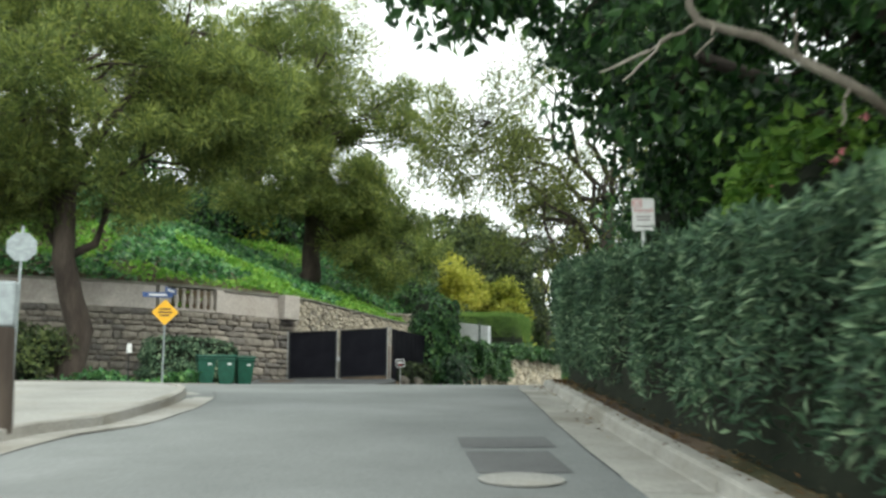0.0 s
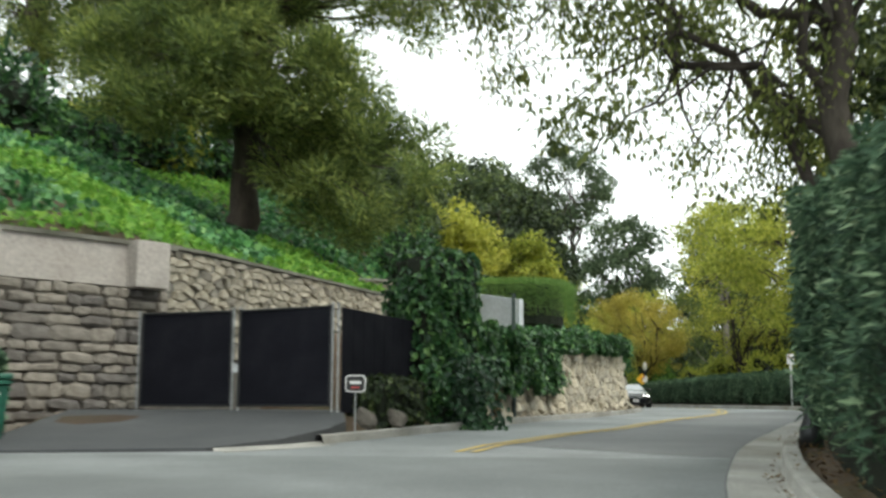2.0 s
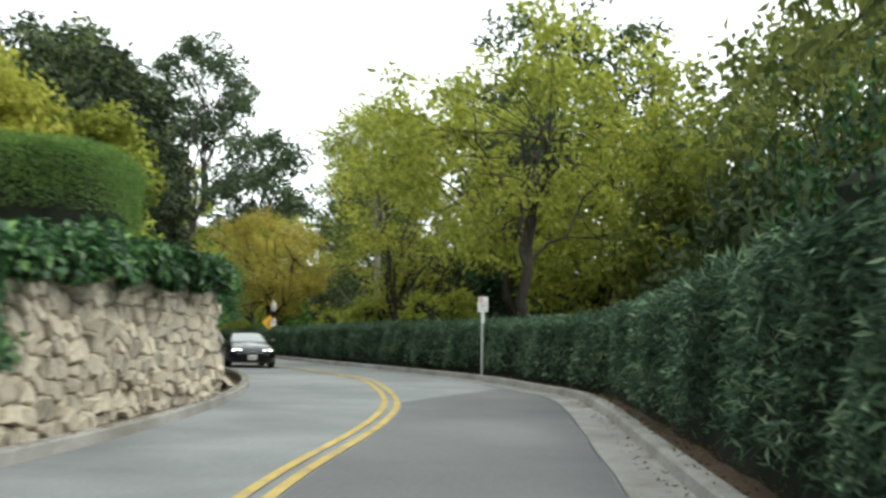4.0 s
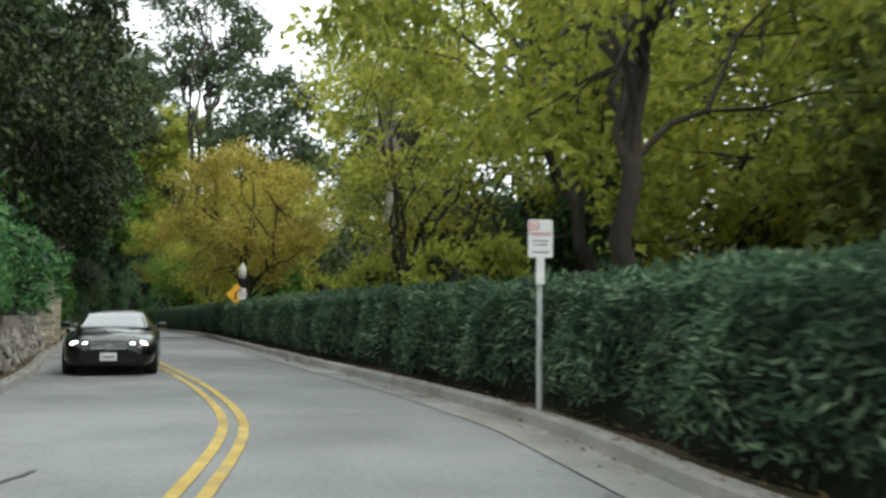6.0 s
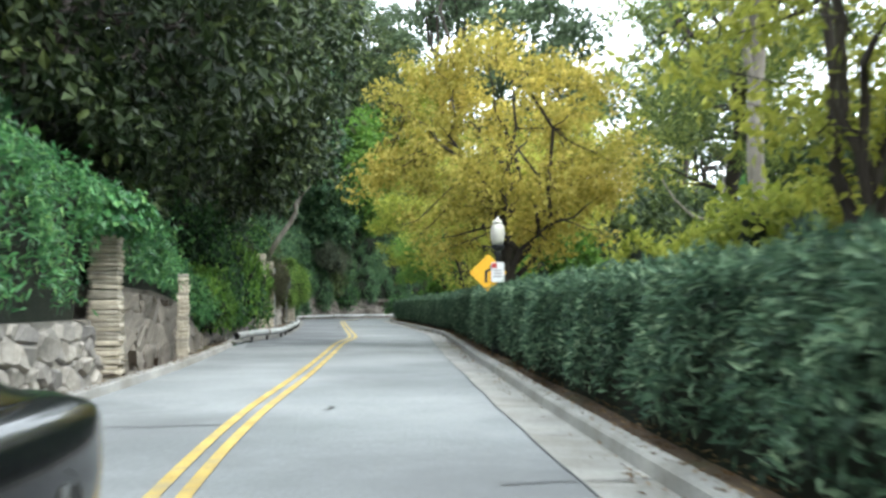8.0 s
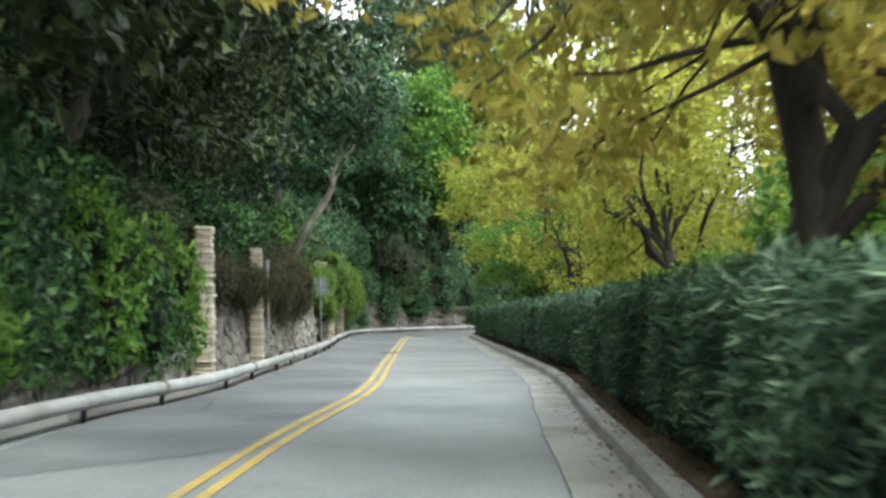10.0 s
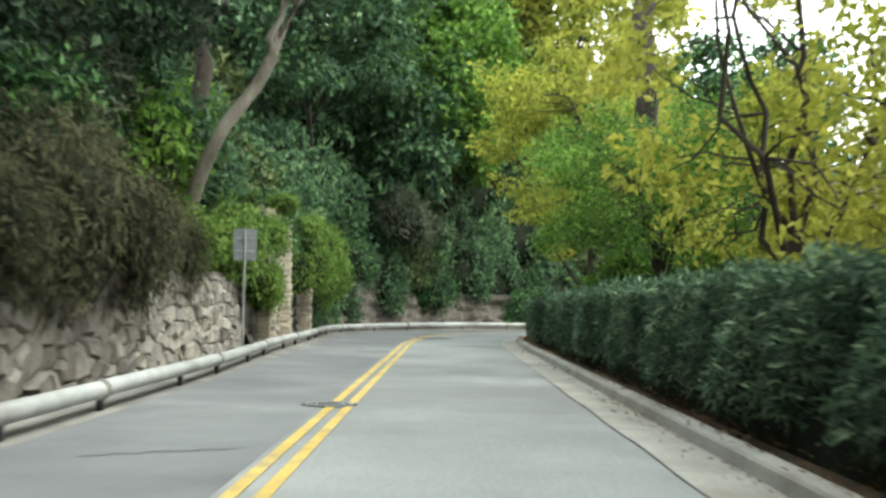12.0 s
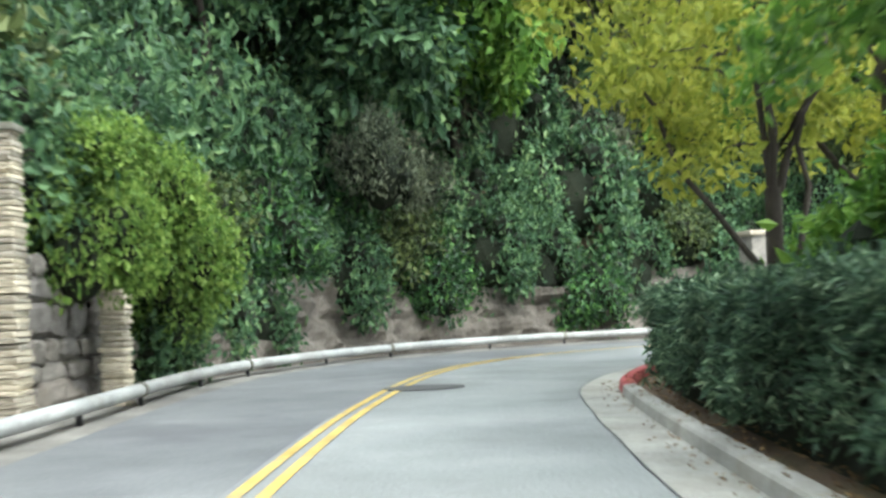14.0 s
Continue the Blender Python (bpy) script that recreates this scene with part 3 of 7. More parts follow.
def leaf_mesh(name, at, axis_dir, face, length, width, material):
    """Many small folded leaves, four corners each, as one mesh."""
    n = len(at)
    a = unit(axis_dir)
    side_dir = unit(np.cross(a, face))
    up = np.cross(side_dir, a)
    length, width = np.broadcast_to(length, n)[:, None], np.broadcast_to(width, n)[:, None]
    v = np.zeros((n, 4, 3), np.float32)
    v[:, 0] = at
    v[:, 1] = at + a * length * 0.45 + side_dir * width * 0.5 + up * width * 0.18
    v[:, 2] = at + a * length - up * length * 0.12
    v[:, 3] = at + a * length * 0.45 - side_dir * width * 0.5 + up * width * 0.18
    return mesh_np(name, v.reshape(-1, 3), np.arange(n * 4).reshape(n, 4), material)


def needle_mesh(name, at, axis_dir, length, width, material, r):
    """Many thin pointed needles, three corners each, as one mesh."""
    n = len(at)
    a = unit(axis_dir)
    side_dir = unit(np.cross(a, r.normal(size=(n, 3))))
    v = np.zeros((n, 3, 3), np.float32)
    v[:, 0] = at + side_dir * width[:, None] * 0.5
    v[:, 1] = at + a * length[:, None]
    v[:, 2] = at - side_dir * width[:, None] * 0.5
    return mesh_np(name, v.reshape(-1, 3), np.arange(n * 3).reshape(n, 3), material)


def rand_dirs(n, r):
    return unit(r.normal(size=(n, 3)))


def hedge(name, line, z_top, width, leaf, size, density, label, seed, material_core=CORE, wave=0.1, droop=0.4, ends=True, bottom=0.12, low=0.58, kind="", back=True, z_base=None):
    """A clipped or loose hedge along a line that marks its face towards the road; it lies to the right of the line when width > 0."""
    r = np.random.default_rng(seed)
    s, nrm = along(line)
    total = s[-1]
    ob = thing(name, label, "hedge", kind=kind)
    base = z_base if z_base is not None else (lambda x, y: land(x, y))

    def at(t, off):
        x, y = np.interp(t, s, line[:, 0]), np.interp(t, s, line[:, 1])
        nx, ny = np.interp(t, s, nrm[:, 0]), np.interp(t, s, nrm[:, 1])
        return np.stack([x - nx * off, y - ny * off], 1), np.stack([nx, ny], 1)

    n_face = int(total * 2.0 * density)
    t = r.uniform(0, total, n_face)
    xy0, nn = at(t, 0)
    zt = z_top(xy0[:, 0], xy0[:, 1])
    zb = base(xy0[:, 0] - nn[:, 0] * width * 0.3, xy0[:, 1] - nn[:, 1] * width * 0.3)
    # Leaves thin out low down so the near-black core darkens the foot.
    h = r.uniform(0, 1, n_face) ** low
    bulge = wave * (np.sin(t * 1.7 + 3 * h) + np.sin(t * 4.1 + 7 * h) * 0.6 + 0.8 * np.sin(t * 0.6 + 1))
    inset = r.exponential(0.09, n_face) + 0.12 * (1 - np.minimum(1, h * 4)) + bulge
    xy, _ = at(t, inset)
    z = zb + bottom + (zt - zb - bottom) * h
    pts = [np.column_stack([xy, z])]
    nrms = [np.column_stack([nn, np.full(n_face, 0.3)])]
    n_top = int(total * abs(width) * density * 0.9)
    t = r.uniform(0, total, n_top)
    off = r.uniform(0, 1, n_top) * width
    xy, nn = at(t, off)
    zt = z_top(xy[:, 0], xy[:, 1]) + wave * 0.7 * (np.sin(t * 2.3) + np.sin(t * 5.1 + off * 4)) - r.exponential(0.06, n_top) + 0.05
    pts.append(np.column_stack([xy, zt]))
    nrms.append(np.column_stack([nn * 0.2, np.ones(n_top)]))
    if back:
        n_b = int(total * 2.0 * density * 0.25)
        t = r.uniform(0, total, n_b)
        xy, nn = at(t, np.full(n_b, width) - r.exponential(0.1, n_b))
        zt = z_top(xy[:, 0], xy[:, 1])
        zb = base(xy[:, 0], xy[:, 1])
        pts.append(np.column_stack([xy, zb + (zt - zb) * r.uniform(0.1, 1, n_b)]))
        nrms.append(np.column_stack([-nn, np.full(n_b, 0.3)]))
    if ends:
        for t_end, sgn in ((0.0, -1), (total, 1)):
            n_e = int(2.0 * abs(width) * density)
            xy, nn = at(np.full(n_e, t_end), r.uniform(0, 1, n_e) * width)
            tang = np.stack([nn[:, 1], -nn[:, 0]], 1) * sgn
            zt, zb = z_top(xy[:, 0], xy[:, 1]), base(xy[:, 0], xy[:, 1])
            xy = xy + tang * r.uniform(-0.1, 0.12, n_e)[:, None]
            pts.append(np.column_stack([xy, zb + 0.1 + (zt - zb) * r.uniform(0, 1, n_e)]))
            nrms.append(np.column_stack([tang, np.full(n_e, 0.3)]))
    p, nr = np.vstack(pts), unit(np.vstack(nrms))
    d = unit(nr * 0.7 + rand_dirs(len(p), r) * 0.9 + np.array([0, 0, -droop]))
    L = size * r.uniform(0.6, 1.5, len(p))
    leaves = new("foliage", leaf_mesh("foliage", p, d, nr + rand_dirs(len(p), r) * 0.5, L, L * 0.27, leaf))
    leaves.parent = ob
    # Solid core behind the leaves; its near-black colour paints the inner shade.
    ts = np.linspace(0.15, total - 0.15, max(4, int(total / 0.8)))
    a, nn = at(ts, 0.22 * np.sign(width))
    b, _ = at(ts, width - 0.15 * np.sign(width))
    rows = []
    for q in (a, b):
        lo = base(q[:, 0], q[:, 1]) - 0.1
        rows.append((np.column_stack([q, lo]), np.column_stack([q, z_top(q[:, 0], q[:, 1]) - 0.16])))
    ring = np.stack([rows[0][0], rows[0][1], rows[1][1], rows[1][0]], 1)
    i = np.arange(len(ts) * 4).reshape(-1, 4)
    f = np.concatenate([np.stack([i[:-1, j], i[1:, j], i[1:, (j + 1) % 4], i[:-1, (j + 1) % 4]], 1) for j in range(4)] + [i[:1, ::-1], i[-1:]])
    part_np("shade_core", ring.reshape(-1, 3), f, material_core, ob, "solid near-black core, inner shade put into its colour")
    return ob


HEDGE_FACE = LIP[:, :2] - along(LIP)[1] * 0.98


def hedge_top(x, y):
    return np.interp(y, [-20, 6, 13, 18, 24, 28, 31, 36, 44, 52, 60, 66, 80, 99, 120, 140, 158, 175], [0.4, 2.9, 3.7, 4.4, 5.3, 5.7, 5.75, 5.65, 5.45, 5.35, 5.32, 5.36, 5.48, 5.5, 5.55, 5.5, 5.3, 5.3])


hedge("hedge", cut(HEDGE_FACE, -8, 36.5), hedge_top, 1.6, HEDGE_LEAF, 0.125, 620, "tall loose blue-green oleander hedge beside the kerb", 11, wave=0.12, low=0.5, bottom=0.2)
hedge("hedge", cut(HEDGE_FACE, 36.2, 161.2), hedge_top, 1.6, HEDGE_LEAF, 0.125, 470, "long clipped blue-green oleander hedge beside the kerb", 12, wave=0.09)

# ---- walls, ivy and built things ----


def stone_mesh(name, seed, material, soft=0.14, rough=0.055):
    r = random.Random(seed)
    b = bmesh.new()
    bmesh.ops.create_cube(b, size=1.0)
    bmesh.ops.bevel(b, geom=b.edges[:], offset=soft, segments=1, affect="EDGES")
    for v in b.verts:
        v.co += Vector((r.uniform(-1, 1), r.uniform(-1, 1), r.uniform(-1, 1))) * rough
    me = bpy.data.meshes.new(name)
    b.to_mesh(me)
    b.free()
    me.materials.append(material)
    return me


def cells(s0, s1, z0, z1, w, h, r):
    """Splits a wall face into uneven stones."""
    ds, dz = s1 - s0, z1 - z0
    if ds <= w * r.uniform(0.75, 1.35) and dz <= h * r.uniform(0.75, 1.35):
        return [(s0, s1, z0, z1)]
    k = r.uniform(0.36, 0.64)
    if ds / w > dz / h:
        m = s0 + ds * k
        return cells(s0, m, z0, z1, w, h, r) + cells(m, s1, z0, z1, w, h, r)
    m = z0 + dz * k
    return cells(s0, s1, z0, m, w, h, r) + cells(s0, s1, m, z1, w, h, r)


def courses(s0, s1, z0, z1, w, h, r):
    out, z = [], z0
    while z < z1 - 0.05:
        hh = min(h * r.uniform(0.7, 1.3), z1 - z)
        s = s0 - r.uniform(0, w)
        while s < s1:
            ww = w * r.uniform(0.5, 1.6)
            out.append((max(s, s0), min(s + ww, s1), z, z + hh))
            s += ww
        z += hh
    return [c for c in out if c[1] - c[0] > 0.08]


def masonry(holder, line, low, high, w, h, material, seed, style, off=0.0, batter=0.0, proud=0.06, tilt=4.0, joint=0.03, limit=300):
    """Stones on the right-hand face of a plan line, between the heights low(s) and high(s)."""
    r = random.Random(seed)
    s, nrm = along(line)
    variants = [stone_mesh("stone", seed * 10 + k, material, 0.2, 0.1) for k in range(6)]
    zlo, zhi = min(low(t) for t in s), max(high(t) for t in s)
    put = 0
    for s0, s1, z0, z1 in style(0.0, s[-1], zlo, zhi, w, h, r):
        t, z = (s0 + s1) / 2, (z0 + z1) / 2
        if z > high(t) - 0.04 or z < low(t) - 0.1 or put >= limit:
            continue
        x, y = np.interp(t, s, line[:, 0]), np.interp(t, s, line[:, 1])
        nx, ny = np.interp(t, s, nrm[:, 0]), np.interp(t, s, nrm[:, 1])
        o = off - batter * (z - zlo)
        st = new("stone", variants[r.randrange(6)])
        st.parent = holder
        yaw = math.degrees(math.atan2(-nx, ny))
        st.matrix_basis = pose(x - nx * o, y - ny * o, z, 0, r.uniform(-tilt, tilt), yaw + r.uniform(-3, 3)) @ Matrix.Diagonal((s1 - s0 - joint, (0.22 + proud * r.uniform(0, 2)) , z1 - z0 - joint, 1))
        put += 1


def clip_half(poly, px, pz, nx, nz):
    """Cuts a polygon to the side of the line through (px, pz) that (nx, nz) points away from."""
    out = []
    for (ax, az), (bx, bz) in zip(poly, poly[1:] + poly[:1]):
        da, db = (ax - px) * nx + (az - pz) * nz, (bx - px) * nx + (bz - pz) * nz
        if da <= 0:
            out.append((ax, az))
        if da * db < 0:
            k = da / (da - db)
            out.append((ax + (bx - ax) * k, az + (bz - az) * k))
    return out


def rubble(holder, line, low, high, w, h, material, seed, off=0.0, batter=0.0, proud=0.1, joint=0.025, limit=420):
    """Irregular angular stones fitted to one another on the right-hand face of a plan line."""
    r = random.Random(seed)
    s, nrm = along(line)
    zlo, zhi = min(low(t) for t in s), max(high(t) for t in s)
    seeds = []
    for i in range(-1, int((zhi - zlo) / h) + 2):
        for j in range(-1, int(s[-1] / w) + 2):
            if r.random() > 0.1:
                seeds.append(((j + 0.5 * (i % 2) + r.uniform(-0.42, 0.42)) * w, zlo + (i + 0.5 + r.uniform(-0.42, 0.42)) * h))
    put = 0
    for t, z in seeds:
        if not 0 <= t <= s[-1] or z > high(t) + 0.1 or z < low(t) - 0.15 or put >= limit:
            continue
        poly = [(-1.3, -1.3), (1.3, -1.3), (1.3, 1.3), (-1.3, 1.3)]
        for u, q in seeds:
            du, dq = (u - t) / w, (q - z) / h
            if 0 < du * du + dq * dq < 7:
                poly = clip_half(poly, du / 2, dq / 2, du, dq)
        poly = [(a * w, min(b * h, high(t) - z)) for a, b in poly]
        if len(poly) < 3 or max(b for _, b in poly) - min(b for _, b in poly) < 0.06:
            continue
        cx, cz = sum(a for a, _ in poly) / len(poly), sum(b for _, b in poly) / len(poly)
        size = min(w, h)
        tilt_x, tilt_z, out = r.uniform(-0.25, 0.25), r.uniform(-0.25, 0.3), proud * r.uniform(0.35, 1.3)
        verts, k = [], len(poly)
        for scale, depth in ((1.0 - joint / size, 0.1), (1.0 - joint / size, -out * 0.45), (0.7, -out)):
            for a, b in poly:
                lx, lz = (a - cx) * scale, (b - cz) * scale
                d = depth + (tilt_x * lx + tilt_z * lz + r.uniform(-0.015, 0.015) if depth < 0 else 0.0)
                verts.append((cx + lx, d, cz + lz))
        faces = [(g * k + i, g * k + (i + 1) % k, (g + 1) * k + (i + 1) % k, (g + 1) * k + i) for g in (0, 1) for i in range(k)] + [tuple(range(2 * k, 3 * k))]
        me = bpy.data.meshes.new("stone")
        me.from_pydata(verts, [], faces)
        me.materials.append(material)
        x, y = np.interp(t, s, line[:, 0]), np.interp(t, s, line[:, 1])
        nx, ny = np.interp(t, s, nrm[:, 0]), np.interp(t, s, nrm[:, 1])
        o = off - batter * (z - zlo)
        st = new("stone", me)
        st.parent = holder
        st.matrix_basis = pose(x - nx * o, y - ny * o, z, 0, 0, math.degrees(math.atan2(-nx, ny)))
        put += 1


def wall_core(name, line, low, high, thick, material, label, off=0.0, batter=0.0, category="wall", kind="structure"):
    """A solid wall whose face stands at off to the right of the line and whose back is thick behind it."""
    s, nrm = along(line)
    lo = np.array([low(t) for t in s])
    hi = np.array([high(t) for t in s])
    ring = []
    for o, z in ((off, lo - 0.3), (off - batter * (hi - lo), hi), (off - thick - batter * (hi - lo), hi), (off - thick, lo - 0.3)):
        o = np.broadcast_to(o, len(s))
        ring.append(np.column_stack([line[:, 0] - nrm[:, 0] * o, line[:, 1] - nrm[:, 1] * o, z]))
    v = np.stack(ring, 1)
    i = np.arange(len(s) * 4).reshape(-1, 4)
    f = np.concatenate([np.stack([i[:-1, j], i[1:, j], i[1:, (j + 1) % 4], i[:-1, (j + 1) % 4]], 1) for j in range(4)] + [i[:1, ::-1], i[-1:]])
    ob = part_np(name, v.reshape(-1, 3), f, material)
    return tagged(ob, label, category, kind=kind)


def near_line(line, x0, x1=None, y0=None, y1=None):
    m = np.ones(len(line), bool)
    if x0 is not None:
        m &= line[:, 0] >= x0
    if x1 is not None:
        m &= line[:, 0] <= x1
    if y0 is not None:
        m &= line[:, 1] >= y0
    if y1 is not None:
        m &= line[:, 1] <= y1
    return line[m]


def const(v):
    return lambda t: v


def dense(line, step=0.5):
    s, _ = along(line)
    t = np.linspace(0, s[-1], max(3, int(s[-1] / step) + 1))
    return np.stack([np.interp(t, s, line[:, k]) for k in range(line.shape[1])], 1)


WALL_FINE, BANK_FINE = dense(WALL_LINE, 0.1), dense(BANK, 0.2)

# garden wall left of the gate: coursed stone, a stucco parapet and a balustrade
ash_line = dense(near_line(WALL_FINE, -60, -2.15))
wall = wall_core("wall_garden", ash_line, const(3.0), const(6.12), 0.5, ASHLAR, "brown coursed stone garden wall below a stucco parapet")
masonry(wall, dense(near_line(WALL_FINE, -12.0, -2.15)), const(3.25), const(6.12), 0.5, 0.24, ASHLAR, 3, courses, tilt=3.0, proud=0.06, joint=0.008, limit=420)
band_l = dense(near_line(WALL_FINE, -60, -7.0))
band_r = dense(near_line(WALL_FINE, -5.05, -2.15), 0.3)
for seg in (band_l, band_r):
    wall_core("parapet", seg, const(6.5), const(6.98), 0.42, STUCCO, "aged pinkish stucco parapet", off=0.06)
    wall_core("parapet", seg, const(6.42), const(6.5), 0.42, STUCCO, "stucco moulding under the parapet", off=0.1)
for seg in (dense(near_line(WALL_FINE, -60, -2.05)),):
    wall_core("coping", seg, const(7.28), const(7.07), 0.56, COPING, "thin mossy stone coping", off=0.13)
pier = thing("parapet_pier", "square stucco pier at the end of the parapet", "pier", (-2.55, 42.35, 6.1), 42)
part("pier_body", box_bm(0.75, 0.7, 0.95, (0, 0, 0.475), 0.03), STUCCO, pier)
balustrade = thing("balustrade", "short weathered stone balustrade set in the parapet wall", "balustrade", (0, 0, 0))
bal_line = dense(near_line(WALL_FINE, -7.1, -5.0), 0.1)
s_b, n_b = along(bal_line)
for k, t in enumerate(np.linspace(0.1, s_b[-1] - 0.1, 9)):
    x, y = np.interp(t, s_b, bal_line[:, 0]), np.interp(t, s_b, bal_line[:, 1])
    if k in (0, 8):
        part("post", box_bm(0.3, 0.36, 0.86, (x + 0.1, y + 0.12, 6.55), 0.02, Matrix.Rotation(radians(35), 4, "Z")), STUCCO, balustrade)
    else:
        part("baluster", lathe_bm([(0.075, 0), (0.075, 0.06), (0.045, 0.09), (0.085, 0.26), (0.095, 0.36), (0.05, 0.58), (0.045, 0.64), (0.07, 0.68), (0.07, 0.75)], 10, (x + 0.1, y + 0.12, 6.2)), STUCCO, balustrade, smooth=True)
v, f = sweep(np.column_stack([bal_line[:, 0] + 0.1, bal_line[:, 1] + 0.12, np.full(len(bal_line), 6.12)]), [(0.16, 0), (0.16, 0.08), (-0.16, 0.08), (-0.16, 0)], True)
part_np("plinth", v, f, STUCCO, balustrade)

# rubble wall behind the gate
rub_line = dense(near_line(WALL_FINE, -2.2, 3.9, 42))
TAN_RUBBLE = surface("tan_rubble", (0.2, 0.178, 0.142), (0.3, 0.272, 0.225), (0.42, 0.385, 0.33), 2.0, 15.0, 0.92, 0.6, 0.03, each=0.3)
wall = wall_core("wall_rubble", rub_line, const(3.4), const(7.02), 0.5, MORTAR, "grey and tan rubble stone retaining wall behind the gate")
rubble(wall, rub_line, const(5.15), const(7.02), 0.32, 0.17, TAN_RUBBLE, 4, proud=0.07, joint=0.009, limit=560)
wall_core("coping", rub_line, const(7.33), const(7.1), 0.56, COPING, "thin dark stone coping on the rubble wall", off=0.1)

# gate
drive_v = np.array([(-3.5, 35.2), (-0.3, 35.5), (0.7, 36.35), (1.35, 37.45), (1.6, 38.2), (1.55, 39.3), (1.4, 47), (-2.3, 43), (-3.5, 40.8)])
bm = bmesh.new()
bm.faces.new([bm.verts.new((x, y, float(np.interp(y, [35.3, 37.0, 39.5, 41.5], [3.16, 3.36, 3.68, 3.7])))) for x, y in drive_v])
bmesh.ops.triangulate(bm, faces=bm.faces[:])
lower = bmesh.ops.extrude_face_region(bm, geom=bm.faces[:])
bmesh.ops.translate(bm, vec=(0, 0, -0.25), verts=[e for e in lower["geom"] if isinstance(e, bmesh.types.BMVert)])
bmesh.ops.recalc_face_normals(bm, faces=bm.faces[:])
tagged(part("driveway", bm, DRIVE_ASPHALT), "dark asphalt driveway apron before the gate", "driveway", kind="structure")


def gate_leaf(holder, a, b, z0, z1):
    ax, ay = a
    bx, by = b
    w = math.hypot(bx - ax, by - ay)
    rz = math.degrees(math.atan2(by - ay, bx - ax))
    g = thing("gate_leaf", "", "", ((ax + bx) / 2, (ay + by) / 2, z0), rz)
    g.parent = holder
    h = z1 - z0
    part("screen", box_bm(w - 0.01, 0.02, h - 0.06, (0, 0.0, h / 2)), GATE_CLOTH, g, "black fabric screen")
    for sx in (-1, 1):
        part("stile", cyl_bm(0.028, 0.028, h, (sx * (w / 2 - 0.05), -0.03, h / 2), 10), DARK_STEEL, g)
    for zz in (0.03, h - 0.03):
        part("rail", cyl_bm(0.02, 0.02, w - 0.1, (0, -0.025, zz), 8, Matrix.Rotation(radians(90), 4, "Y")), DARK_STEEL, g)


gate = thing("driveway_gate", "black screened double driveway gate with steel pipe posts", "gate")
gate_leaf(gate, (-2.38, 41.43), (-0.5, 40.56), 3.74, 5.54)
gate_leaf(gate, (-0.42, 40.52), (1.36, 39.36), 3.74, 5.54)
for x, y in ((-2.42, 41.45), (-0.52, 40.53), (-0.4, 40.47), (1.34, 39.3), (1.44, 39.28)):
    part("post", cyl_bm(0.02, 0.02, 2.0, (x, y, 4.58), 10), STEEL, gate, "galvanised pipe post")
part("latch", box_bm(0.1, 0.08, 0.16, (-0.46, 40.42, 4.45), 0.01), STEEL, gate)
fence = thing("fence_panel", "dark vertical board fence panel beside the gate", "fence", (0, 0, 0))
for k in range(9):
    t0 = (k + 0.5) / 9
    x, y = 1.5 + t0 * 1.75, 39.4 + t0 * 3.5
    part("board", box_bm(0.42, 0.03, 1.86, (x, y, 4.6 - 0.03), 0.006, Matrix.Rotation(math.atan2(3.5, 1.75), 4, "Z")), GATE_CLOTH, fence)


def leaf_skin(name, pts, nrm, size, aspect, leaf, label, category, seed, droop=0.5, kind="stuff", parent=None, spread=0.6):
    r = np.random.default_rng(seed)
    d = unit(nrm * 0.35 + rand_dirs(len(pts), r) * spread + np.array([0, 0, -droop]))
    L = size * r.uniform(0.6, 1.45, len(pts))
    ob = new(name, leaf_mesh(name, pts, d, nrm + rand_dirs(len(pts), r) * 0.45, L, L * aspect, leaf))
    if parent is not None:
        ob.parent = parent
        return tagged(ob, label)
    return tagged(ob, label, category, kind=kind)


